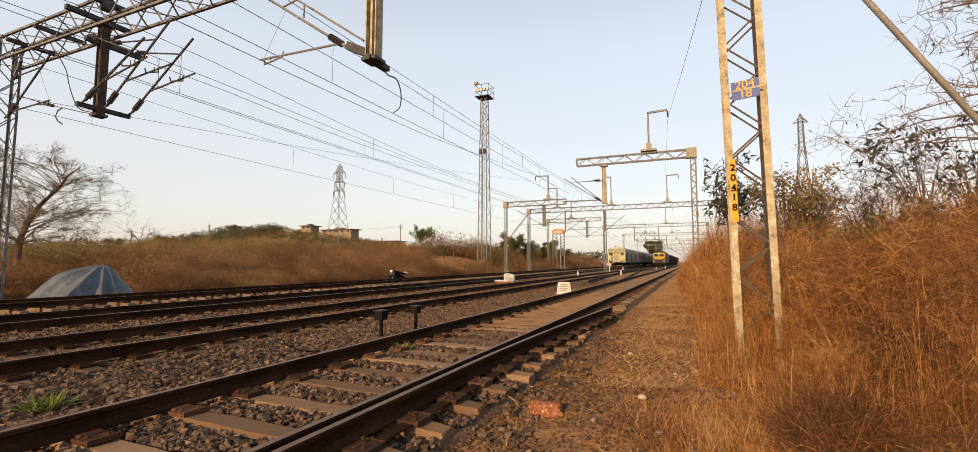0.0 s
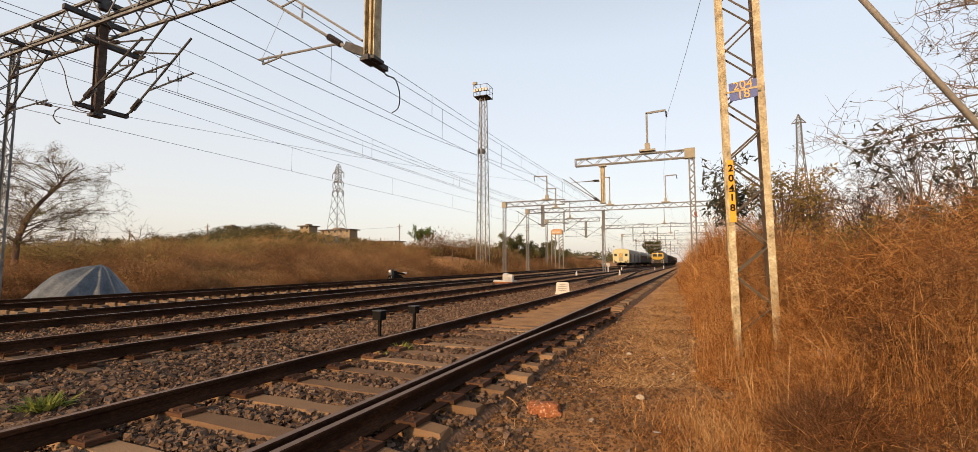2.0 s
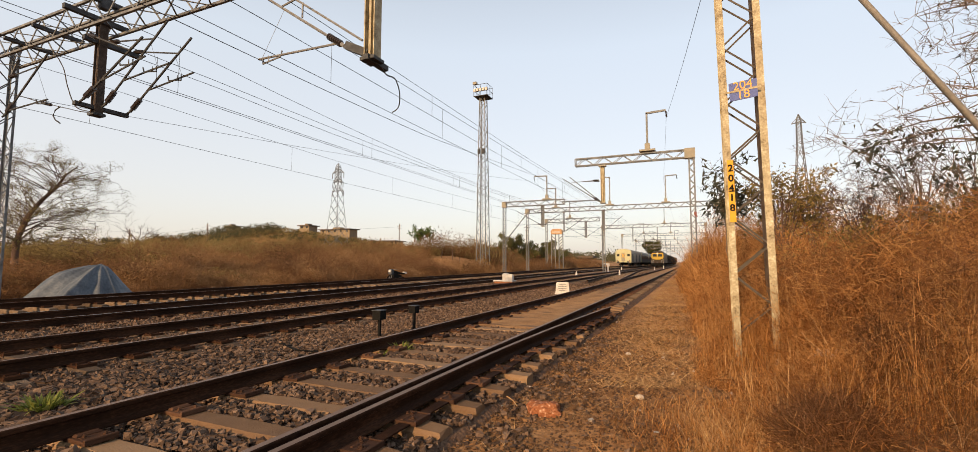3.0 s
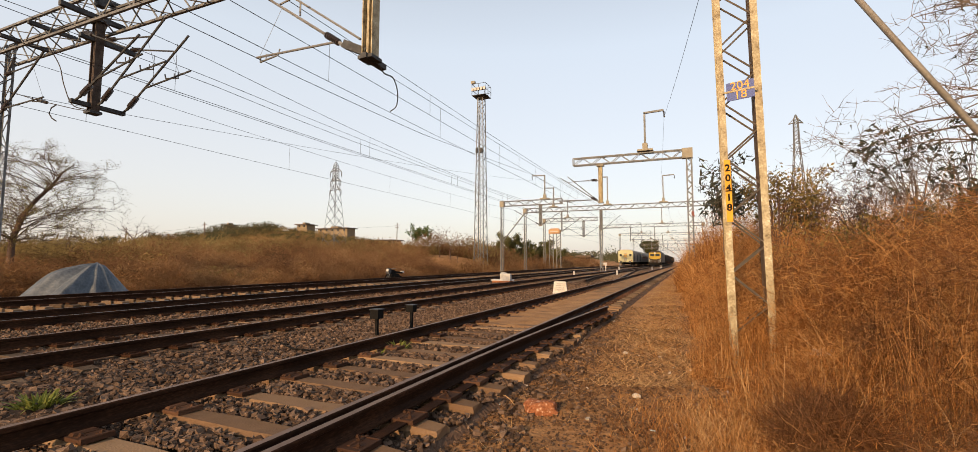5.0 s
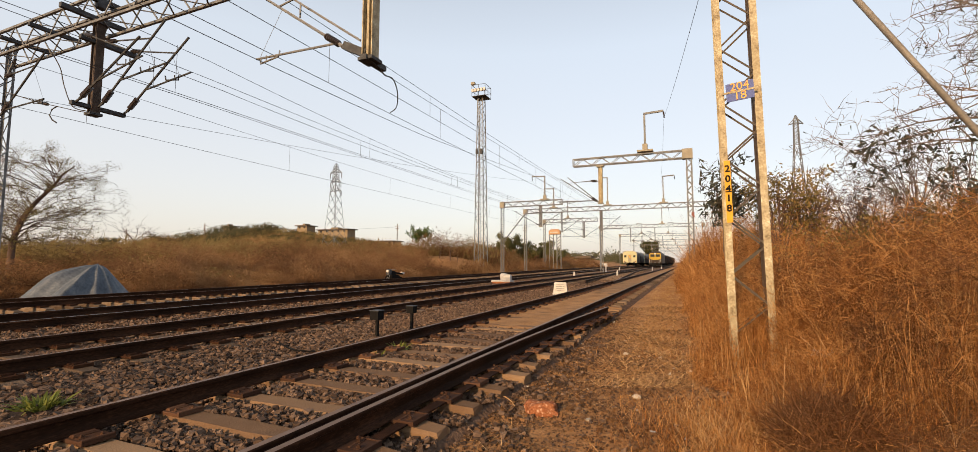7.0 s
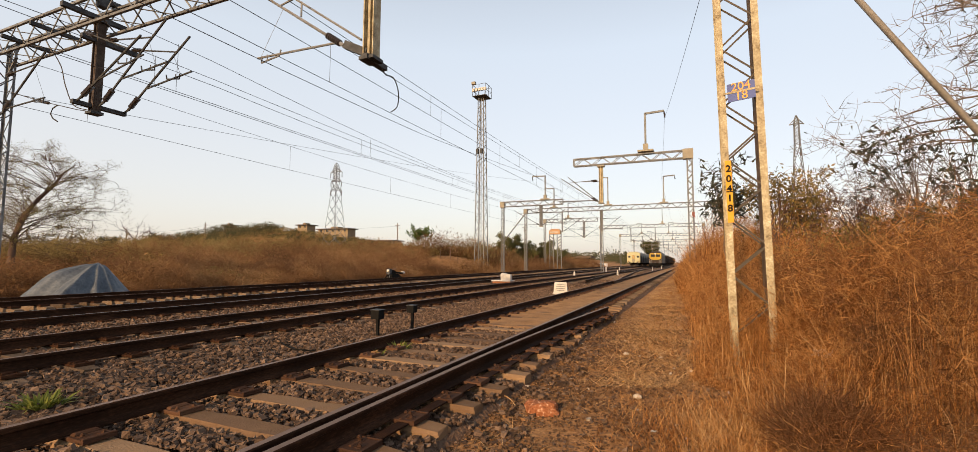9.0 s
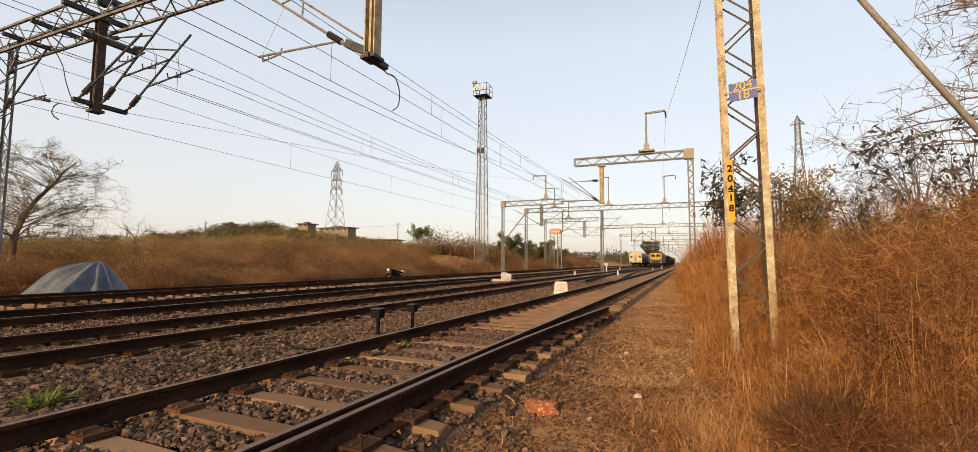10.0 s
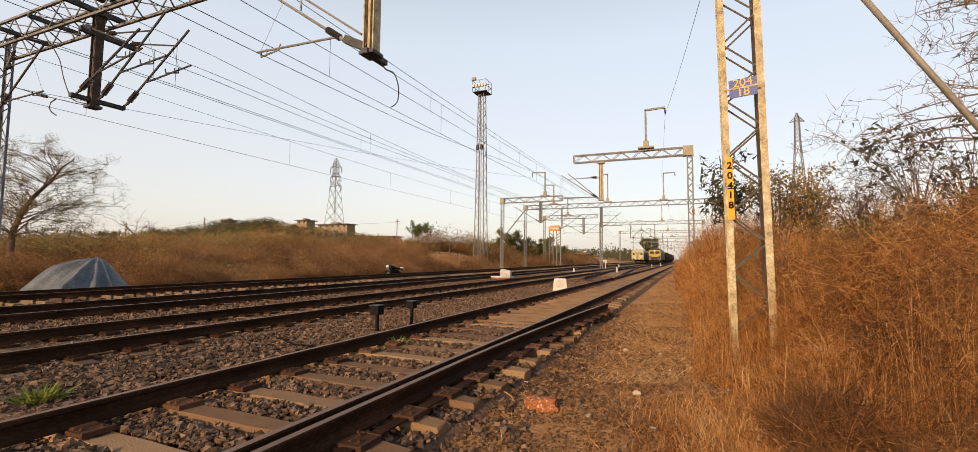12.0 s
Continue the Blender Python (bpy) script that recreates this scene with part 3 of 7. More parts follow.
def drop_arm(parent, x, y, z0, z1, w, material, plate):
    """Hanging I-section with a head plate and a foot."""
    s = Shape()
    s.box((x - w * 0.12, y - w / 2 + 0.02, z0), (x + w * 0.12, y + w / 2 - 0.02, z1))
    for sx in (-1, 1):
        s.box((x + sx * w / 2 - 0.012, y - w / 2, z0), (x + sx * w / 2 + 0.012, y + w / 2, z1))
    s.box((x - w / 2 + 0.021, y - 0.012, z0), (x + w / 2 - 0.021, y + 0.012, z1))
    s.part("drop_arm", material, parent)
    s = Shape()
    s.box((x - w, y - w * 0.9, z1 - 0.06), (x + w, y + w * 0.9, z1 + 0.04), 0.01)
    s.part("end_plate", plate, parent)
    s = Shape()
    s.box((x - w * 0.75, y - w * 0.75, z0 - 0.05), (x + w * 0.75, y + w * 0.75, z0 + 0.02), 0.01)
    s.part("end_plate", plate, parent)


def cantilever(parent, x, y, xw, zc=5.62, zm=7.05, low=5.35, top=6.9, tube_mat=None, big=True, over=0.25, tie=0.06):
    """Bracket from a drop arm at x to a line over xw: insulators, slanting tube, stay, registration arm."""
    tm = tube_mat or M_steel_grey
    k = 1 if xw > x else -1
    r = 0.03 if big else 0.035
    a, b = Vector((x + k * 0.2, y, low)), Vector((xw + k * over, y, zm + 0.12))
    d = (b - a).normalized()
    s = Shape()
    s.ring_stack(a + d * 0.1, a + d * 0.5, 0.035, 0.07, 7)
    s.part("insulator", M_insul, parent)
    s = Shape()
    s.tube([a + d * 0.5, b], r)
    s.tube([a, a + d * 0.1], 0.04)
    s.tube([(x, y, low - 0.06), a], 0.028)
    s.part("bracket_tube", tm, parent)
    c = Vector((x + k * 0.2, y, top))
    e = a.lerp(b, 0.8)
    s = Shape()
    f = (e - c).normalized()
    s.ring_stack(c + f * 0.1, c + f * 0.42, 0.03, 0.06, 6)
    s.part("insulator", M_insul, parent)
    s = Shape()
    s.tube([c, c + f * 0.1], 0.03)
    s.tube([c + f * 0.42, e], 0.02)
    s.part("stay_rod", tm, parent)
    s = Shape()
    m = a.lerp(b, tie)
    s.tube([m, (xw + k * (over + 0.15), y, zc - 0.07)], r * 0.75)
    s.tube([(xw + k * 0.28, y, zc - 0.06), (xw + k * 0.28, y, zc - 0.19), (xw - k * 0.22, y, zc - 0.12), (xw - k * 0.26, y, zc)], 0.018)
    s.tube([(xw + k * 0.12, y, zc - 0.04), (xw + k * 0.12, y, zc - 0.16)], 0.012)
    s.tube([(xw + k * 0.3, y, zc - 0.05), a.lerp(b, 0.75)], 0.004)
    s.part("registration_arm", tm, parent)


def hook_pole(parent, x, y, z0, z1, reach, material, plate):
    """Post on top of a boom with an arm and a hanging insulator."""
    s = Shape()
    s.box((x - 0.5, y - 0.3, z0), (x + 0.5, y + 0.3, z0 + 0.12), 0.02)
    s.box((x - 0.16, y - 0.16, z0 + 0.12), (x + 0.16, y + 0.16, z0 + 0.55), 0.04)
    s.part("post_base", plate, parent)
    s = Shape()
    s.beam((x, y, z0 + 0.5), (x, y, z1), 0.12)
    s.beam((x - 0.06 * (1 if reach > 0 else -1), y, z1), (x + reach, y, z1 + 0.06), 0.12)
    s.part("hook_post", material, parent)
    s = Shape()
    s.ring_stack((x + reach, y, z1), (x + reach + 0.04, y, z1 - 0.42), 0.03, 0.06, 5)
    s.part("insulator", M_insul, parent)


BOOM0, BOOM1 = 7.38, 7.98

# portal over the four tracks, its mast beside the path
p1 = thing("overhead_line_portal", "weathered steel lattice portal spanning the tracks, numbered mast in dry grass", "portal", (0, 0, 0), "line portals")
MY, LEAN = 6.75, 0.0155


def mast_leg(x, w, d, k):
    """Channel section, its web towards the middle of the mast; k: the side on which it is open."""
    s = Shape()
    a, b, c = -k * w / 2, -k * (w / 2 - 0.012), d / 2 - 0.016
    prof = [(a, -d / 2), (-a, -d / 2), (-a, -c), (b, -c), (b, c), (-a, c), (-a, d / 2), (a, d / 2)]
    if k < 0:
        prof = prof[::-1]
    n = len(prof)
    s.add([(x + px - LEAN * z, MY + py, z) for z in (0.0, 2.0, 4.0, 6.0, 8.0) for px, py in prof],
          [(i * n + j, i * n + (j + 1) % n, (i + 1) * n + (j + 1) % n, (i + 1) * n + j) for i in range(4) for j in range(n)]
          + [tuple(range(n - 1, -1, -1)), tuple(range(4 * n, 5 * n))])
    return s


for lx, w, k in ((0.532, 0.074, -1), (0.951, 0.084, 1)):
    leg = mast_leg(lx, w, 0.32, k).part("mast_leg", M_galv, p1, "flaking galvanised steel channel, its web browned for rust and warm shade")
    # inner web face: shaded side put into the colour along with the rust
    leg.data.materials.append(M_web)
    for i in range(4):
        leg.data.polygons[i * 8 + 7].material_index = 1
for i in range(20):
    za, zb = 0.375 + i * 0.371, 0.375 + (i + 1) * 0.371
    a, b = (0.53, 0.945) if i % 2 == 0 else (0.945, 0.53)
    for sy in (-1, 1):
        s = Shape()
        s.beam((a - LEAN * za, MY + sy * 0.149, za), (b - LEAN * zb, MY + sy * 0.149, zb), 0.022, 0.008, (0, 1, 0))
        s.part("lacing_bar", M_lacing, p1)
# number plates
s = Shape()
s.box((-0.158, -0.006, -0.118), (0.158, 0.006, 0.118))
plate = s.part("number_plate", M_blue, p1, "blue plate with orange numerals 204 over 18")
plate.matrix_local = pose(0.692, MY - 0.205, 3.463, 0, -2.5, -10)
s = Shape()
s.box((-0.2, -0.012, -0.012), (0.2, -0.004, 0.012))
bar = s.part("plate_strap", M_galv, plate)


def lettering(parent, text, size, at, material, name="numeral", turn=(90, 0, 0), bold=0.0):
    c = bpy.data.curves.new(name, 'FONT')
    c.offset = bold
    c.body, c.size, c.extrude, c.align_x, c.align_y = text, size, 0.002, 'CENTER', 'CENTER'
    ob = new(name, c)
    me = bpy.data.meshes.new_from_object(ob.evaluated_get(bpy.context.evaluated_depsgraph_get()))
    bpy.data.objects.remove(ob)
    me.materials.clear()
    me.materials.append(material)
    ob = new(name, me)
    ob.parent = parent
    ob.matrix_local = pose(*at, *turn)
    return ob


lettering(plate, "204", 0.15, (0, -0.009, 0.062), M_orange)
lettering(plate, "18", 0.15, (0, -0.009, -0.062), M_orange)
s = Shape()
s.box((-0.036, -0.004, -0.40), (0.036, 0.004, 0.40))
strip = s.part("number_strip", M_yellow, p1, "yellow painted strip with black numerals")
strip.matrix_local = pose(0.5535 - LEAN * 2.18, MY - 0.168, 2.18, 0, -LEAN * 57.3, 0)
for i, ch in enumerate("204"):
    lettering(strip, ch, 0.12, (0, -0.007, 0.29 - i * 0.13), M_black, bold=0.004)
s = Shape()
s.box((-0.035, -0.008, -0.012), (0.035, -0.005, 0.004))
s.part("dash", M_black, strip)
for i, ch in enumerate("18"):
    lettering(strip, ch, 0.12, (0, -0.007, -0.09 - i * 0.13), M_black, bold=0.004)
boom(p1, -19.65, 0.9, MY, BOOM0, BOOM1 + 0.1, 0.62, 0.065, M_steel_dim, 0.62)
column(p1, -19.4, MY, -0.5, BOOM1 + 0.1, 0.5, 0.55, 0.065, M_steel_dim, 15, "far_upright")
s = Shape()
s.beam((-18.9, MY, 6.85), (-18.45, MY, BOOM0), 0.06)
s.part("knee_brace", M_steel_dim, p1)
# drop arms with their brackets
drop_arm(p1, -5.3, MY, 5.02, BOOM0, 0.21, M_galv, M_steel_dark)
s = Shape()
s.beam((-5.9, MY, 5.4), (-5.38, MY, 5.14), 0.13, 0.15)
s.part("bracket_beam", M_steel_dark, p1)
s = Shape()
s.beam((-5.3, MY - 0.2, 5.0), (-5.3, MY + 0.42, 5.0), 0.13, 0.1)
s.part("bracket_beam", M_steel_dark, p1)
cantilever(p1, -5.75, MY, T2, low=5.4, zm=6.75, tube_mat=M_pipe)
s = Shape()
s.tube([(-5.78, MY + 0.3, 5.62), (T2 + 0.1, MY + 0.32, 7.0)], 0.026)
s.tube([(T2 + 0.45, MY + 0.32, 6.78), (T2 + 0.45, MY + 0.32, 6.45)], 0.02)
s.part("bracket_tube", M_pipe, p1)
drop_arm(p1, -14.15, MY, 5.12, BOOM0 + 0.2, 0.19, M_steel_brown, M_steel_dark)
s = Shape()
s.beam((-14.15, MY - 0.5, 5.28), (-14.15, MY + 0.72, 5.28), 0.13, 0.1)
s.part("bracket_beam", M_steel_dark, p1)
for bx, b0, b1, bz, bw in ((-14.15, -0.4, 0.95, 7.05, 0.12), (-17.5, -0.7, 0.4, 7.55, 0.1), (-16.0, -0.7, 0.45, 7.62, 0.1), (-14.15, -0.85, 0.6, 7.66, 0.12),
                           (-14.15, -0.5, 0.5, 8.2, 0.13)):
    s = Shape()
    s.beam((bx, MY + b0, bz), (bx, MY + b1, bz), bw, bw)
    s.part("bracket_beam", M_steel_dark, p1)
s = Shape()
s.beam((-14.15, MY, BOOM1), (-14.15, MY, BOOM1 + 1.2), 0.2)
s.part("top_post", M_steel_dark, p1)
for yy, zt in ((MY - 0.42, 6.5), (MY + 0.05, 7.1), (MY + 0.65, 6.95)):
    cantilever(p1, -14.1, yy, T3 + (0.1 if yy > MY else 0.0), low=5.36, zm=zt - 0.1, zc=6.1, top=7.05, tube_mat=M_steel_dark, over=0.6, tie=0.3)
cantilever(p1, -19.2, MY, -17.0, zm=7.15, zc=5.95, low=5.75, tube_mat=M_steel_dark, over=0.2)
# strained wire with an insulator between the far upright and the drop arm
s = Shape()
s.tube([(-19.3, MY + 0.15, 6.52), (-17.3, MY + 0.15, 5.92)], 0.014)
s.tube([(-16.8, MY + 0.15, 5.79), (-15.3, MY + 0.15, 5.4), (-14.2, MY + 0.15, 5.16)], 0.012)
s.part("strain_wire", M_wire, p1)
s = Shape()
s.ring_stack((-17.3, MY + 0.15, 5.92), (-16.8, MY + 0.15, 5.79), 0.03, 0.05, 7)
s.part("insulator", M_insul, p1)
s = Shape()
s.tube([(-16.3, MY + 0.15, 5.66), (-16.55, MY + 0.15, 5.6), (-16.65, MY + 0.15, 5.45), (-16.5, MY + 0.15, 5.3), (-16.25, MY + 0.15, 5.18)], 0.018)
s.part("hanging_clamp", M_steel_dark, p1)
s = Shape()
s.tube([(1.0, MY, 6.28), (4.55, MY, 0.0)], 0.034, 10)
s.part("stay_tube", M_stay, p1, "pale zinc stay tube leaning to the mast", True)

# cantilever portal over the siding and the second track
p2 = thing("overhead_line_portal", "grey lattice portal mast with one-sided boom and tan corner plate", "portal", (0, 0, 0), "line portals")
PY2 = 31.7
column(p2, 0.28, PY2, 0.0, 8.0, 0.36, 0.4, 0.08, M_steel_grey, 22)
boom(p2, -7.15, -0.1, PY2, 7.95, 8.44, 0.36, 0.065, M_steel_grey, 0.62)
s = Shape()
s.box((-0.12, PY2 - 0.24, 7.88), (0.5, PY2 + 0.24, 8.52), 0.02)
s.part("corner_plate", M_gold_plate, p2, "tan painted corner box")
drop_arm(p2, -5.3, PY2, 5.3, 7.85, 0.24, M_galv, M_gold_plate)
cantilever(p2, -5.35, PY2, T2, low=5.4, big=False)
cantilever(p2, -5.35, PY2 + 0.5, T2 + 0.4, low=5.45, zm=7.2, big=False)
hook_pole(p2, -2.36, PY2, 8.56, 11.15, 1.2, M_steel_grey, M_gold_plate)
s = Shape()
s.add([(0.34, PY2 - 0.29, 4.45), (0.5, PY2 - 0.3, 4.42), (0.47, PY2 - 0.32, 4.26), (0.54, PY2 - 0.27, 4.08), (0.38, PY2 - 0.3, 4.14), (0.31, PY2 - 0.31, 4.27)], [(0, 5, 2, 1), (5, 4, 3, 2)])
s.part("red_rag", M_flag, p2, "faded red rag tied to the mast")


def far_portal(x0, x1, y, z, cols, posts, drops, label, mat_=None):
    """A portal further along the line: boom, uprights, posts on top, drop arms with brackets."""
    m = mat_ or M_steel_grey
    t = thing("overhead_line_portal", label, "portal", (0, 0, 0), "line portals")
    for cx in cols:
        g = float(ground_z(cx, y))
        column(t, cx, y, g, z + 0.1, 0.34, 0.34, 0.055, m, 18)
        if x0 + 1 < cx < x1 - 1:
            continue
        s = Shape()
        s.box((cx - 0.25, y - 0.24, z - 0.1), (cx + 0.25, y + 0.24, z + 0.58), 0.02)
        s.part("corner_plate", M_gold_plate, t)
    boom(t, x0, x1, y, z, z + 0.55, 0.4, 0.075, m, 0.7)
    for hx, reach, h in posts:
        hook_pole(t, hx, y, z + 0.6, z + 0.6 + h, reach, m, M_gold_plate)
    for dx, xw in drops:
        drop_arm(t, dx, y, 5.3, z - 0.05, 0.13, M_steel_grey, M_gold_plate)
        cantilever(t, dx, y, xw, low=5.4, big=False)
    return t


FAR = "grey lattice overhead-line portal across the tracks"
p3 = far_portal(-19.9, -12.6, 50, 7.7, (-19.75,), ((-14.6, -1.5, 2.7),), ((-15.2, T3 - 0.3), (-15.0, T4 - 0.5)), "grey lattice portal mast with one-sided boom, tan plates")
s = Shape()
s.beam((-19.6, 50, 3.7), (-16.8, 50, 7.0), 0.1)
s.part("knee_brace", M_steel_grey, p3)
p4 = far_portal(-20.4, 3.2, 60, 7.95, (-20.3, -10.05, 3.0), ((-9.2, -0.9, 3.6), (-2.5, 1.3, 3.3), (-16.3, -1.2, 2.6)), ((-10.05, T2), (-15.2, T3 - 0.4)), FAR)
p5 = far_portal(-22.2, -13.2, 75, 7.9, (-22.0,), ((-18.0, -1.2, 2.8),), ((-15.5, T3 - 0.6), (-15.3, T4 - 1.0)), "grey lattice portal mast with one-sided boom, tan plates")
p6 = far_portal(-15.8, 3.0, 92, 7.9, (-15.6, 2.8), ((-4.2, 1.2, 3.0),), ((-5.5, T2), (-9.9, T2)), FAR)
for yy in (122, 155, 195, 240, 290):
    far_portal(-16.0, 4.2, yy, 7.9, (-15.8, 4.0), ((-4.2, 1.2, 2.6), (-10.5, -1.2, 2.6)), ((-5.5, T2), (-10.4, T3 - 0.7)), FAR)


# ---- wires ----
def sag(y, sup, z, k):
    i = max(j for j in range(len(sup)) if sup[j] <= y + 1e-6)
    i = min(i, len(sup) - 2)
    a, b = sup[i], sup[i + 1]
    t = (y - a) / (b - a)
    return z - k * (b - a) ** 2 * t * (1 - t)


def line(label, x_of, sup, zm, zc, step=5.5, r=0.0075, km=0.0011):
    t = thing("overhead_line", label, "overhead wire", (0, 0, 0), "overhead wires")
    ys = np.arange(sup[0], sup[-1] + 0.1, 2.5)
    for nm, z, k in (("messenger_wire", zm, km), ("contact_wire", zc, 0.00012)):
        s = Shape()
        s.tube([(x_of(y), y, sag(y, sup, z, k)) for y in ys], r, 5)
        s.part(nm, M_wire, t)
    for y in np.arange(sup[0] + 3, min(sup[-1], 90), step):
        s = Shape()
        s.tube([(x_of(y), y, sag(y, sup, zm, km)), (x_of(y), y, sag(y, sup, zc, 0.00012))], 0.006, 4)
        s.part("dropper", M_wire, t)
    return t


def weave(x, y, sup, a=0.2):
    """Stagger of a wire: to and fro from support to support."""
    return x + a * math.cos(math.pi * np.interp(y, sup, range(len(sup))))


S2 = [-44, 6.75, 31.7, 60, 92, 122, 155, 195, 240, 290]
S3 = [-44, 6.75, 50, 75, 122, 155, 195, 240, 290]
line("bronze contact and messenger wires with droppers over the second track", lambda y: weave(T2, y, S2, 0.05), S2, 6.72, 5.63, 5.5, km=0.0003)
line("bronze contact and messenger wires with droppers over the second track", lambda y: weave(T2 + 0.1, y, S2, -0.05), S2, 6.85, 6.12, 9.0, km=0.0004)
line("bronze contact and messenger wires with droppers over the third track", lambda y: weave(T3 + shift(T3, y), y, S3, 0.05), S3, 7.06, 5.72, 8.1, km=0.0018)
line("bronze contact and messenger wires with droppers over the third track", lambda y: weave(T3 + shift(T3, y), y, S3, -0.05), S3, 6.42, 5.63, 8.0, km=0.0006)
line("bronze contact and messenger wires with droppers over the fourth track", lambda y: weave(T4 + shift(T4, y), y, S3, 0.05), S3, 7.08, 5.7, 8.2, km=0.0008)


def strand(label, pts, drop=0.0, r=0.0075, name="wire"):
    """One wire hung over points, with a dip in each span."""
    out = []
    for a, b in zip(pts, pts[1:]):
        a, b = Vector(a), Vector(b)
        for i in range(12):
            t = i / 12
            p = a.lerp(b, t)
            p.z -= drop * 4 * t * (1 - t)
            out.append(p)
    out.append(Vector(pts[-1]))
    s = Shape()
    s.tube(out, r, 5)
    ob = s.part(name, M_wire)
    return tagged(ob, label, "wire", "overhead wires")


strand("thin earth wire rising from the mast to the posts", [(1.05, 6.75, 7.75), (-1.14, 31.7, 10.75), (-2.7, 60, 11.45), (-3.0, 92, 11.0), (-3.0, 122, 10.7)], 0.25)
strand("thin feeder wire along the far side of the tracks", [(-19.2, -40, 6.6), (-19.1, 6.75, 6.4), (-16.1, 50, 10.5), (-19.2, 75, 11.0), (-14, 122, 10.6)], 0.3)
strand("tensioned wire leaving the line towards an anchor mast", [(-7.8, -40, 5.5), (-7.85, 6, 5.34), (-8.0, 13, 5.5), (-8.6, 27, 6.6), (-12.6, 50, 9.0)], 0.02)
strand("spare wire strung over the third track", [(-12.2, -40, 6.6), (-12.2, 8.8, 6.21), (-12.2, 17.5, 6.06), (-12.6, 50, 6.2)], 0.05)
for pts in ([(-5.2, 6.91, 4.92), (-5.4, 7.34, 4.97), (-5.8, 8.2, 5.26), (-6.5, 9.38, 5.45), (-7.2, 10.34, 5.5), (-7.85, 10.97, 5.63)],
            [(-16.95, 6.9, 7.48), (-16.29, 6.9, 6.8), (-15.99, 6.9, 6.2), (-15.5, 6.9, 5.56), (-14.77, 6.9, 5.32)]):
    s = Shape()
    q = [Vector(p) for p in pts]
    fine = []
    for i in range(len(q) - 1):
        p0, p1_, p2_, p3_ = q[max(i - 1, 0)], q[i], q[i + 1], q[min(i + 2, len(q) - 1)]
        for k in range(6):
            t = k / 6
            fine.append(0.5 * ((2 * p1_) + (p2_ - p0) * t + (2 * p0 - 5 * p1_ + 4 * p2_ - p3_) * t * t + (3 * p1_ - p0 - 3 * p2_ + p3_) * t ** 3))
    s.tube(fine + [q[-1]], 0.014, 6)
    tagged(s.part("jumper_cable", M_wire), "looped jumper cable hanging from the portal", "cable", "overhead wires")


# ---- light tower and pylons ----
def light_tower(x, y, h):
    g = float(ground_z(x, y))
    t = thing("floodlight_tower", "tall slim lattice floodlight tower with a railed lamp cage", "light tower")
    n = 26
    for sx in (-1, 1):
        for sy in (-1, 1):
            s = Shape()
            s.beam((x + sx * 0.75, y + sy * 0.75, g), (x + sx * 0.4, y + sy * 0.4, g + h - 1.6), 0.1)
            s.part("tower_leg", M_steel_grey, t)
    s = Shape()
    for i in range(n):
        a, b = i / n, (i + 1) / n
        wa, wb = 0.75 - 0.35 * a, 0.75 - 0.35 * b
        za, zb = g + (h - 1.6) * a, g + (h - 1.6) * b
        k = 1 if i % 2 else -1
        for u, v in ((0, 1), (1, 0)):
            for sd in (-1, 1):
                p = (x + k * wa * u + sd * wa * v, y + k * wa * v + sd * wa * u, za)
                q = (x - k * wb * u + sd * wb * v, y - k * wb * v + sd * wb * u, zb)
                s.beam(p, q, 0.045)
    s.part("tower_lacing", M_steel_grey, t)
    s = Shape()
    z = g + h - 1.7
    s.box((x - 1.05, y - 1.05, z), (x + 1.05, y + 1.05, z + 0.08))
    for sx in (-1, 0, 1):
        for sy in (-1, 0, 1):
            if sx or sy:
                s.beam((x + sx * 1.05, y + sy * 1.05, z), (x + sx * 1.05, y + sy * 1.05, z + 1.7), 0.05)
    for zz_ in (0.85, 1.7):
        for a, b in (((-1, -1), (1, -1)), ((1, -1), (1, 1)), ((1, 1), (-1, 1)), ((-1, 1), (-1, -1))):
            s.beam((x + a[0] * 1.05, y + a[1] * 1.05, z + zz_), (x + b[0] * 1.05, y + b[1] * 1.05, z + zz_), 0.045)
    s.part("lamp_cage", M_steel_dark, t)
    for i in range(5):
        s = Shape()
        a = -0.9 + 0.45 * i
        s.box((x + a - 0.17, y - 1.15, z + 0.7), (x + a + 0.17, y - 0.85, z + 1.15), 0.04)
        s.part("floodlight", M_white, t, "white floodlight head")
    s = Shape()
    s.box((x - 1.3, y - 0.9, z + 1.9), (x - 0.7, y - 0.5, z + 2.3), 0.05)
    s.beam((x - 1.0, y - 0.7, z + 1.6), (x - 1.0, y - 0.7, z + 1.95), 0.08)
    s.part("floodlight", M_gold_plate, t, "tan floodlight on top")
    for sx in (-0.35, 0.3):
        s = Shape()
        s.box((x + sx - 0.16, y - 0.85, g + 17.2), (x + sx + 0.16, y - 0.55, g + 17.9), 0.04)
        s.part("floodlight", M_steel_dark, t)
    s = Shape()
    for i in range(70):
        zz_ = g + 1 + i * 0.34
        s.beam((x - 0.2, y - 0.52, zz_), (x + 0.2, y - 0.52, zz_), 0.03)
    for sx in (-0.2, 0.2):
        s.beam((x + sx, y - 0.52, g), (x + sx, y - 0.52, g + h - 1.7), 0.04)
    s.part("ladder", M_steel_grey, t)
    return t


light_tower(-27.0, 60, 27.3)


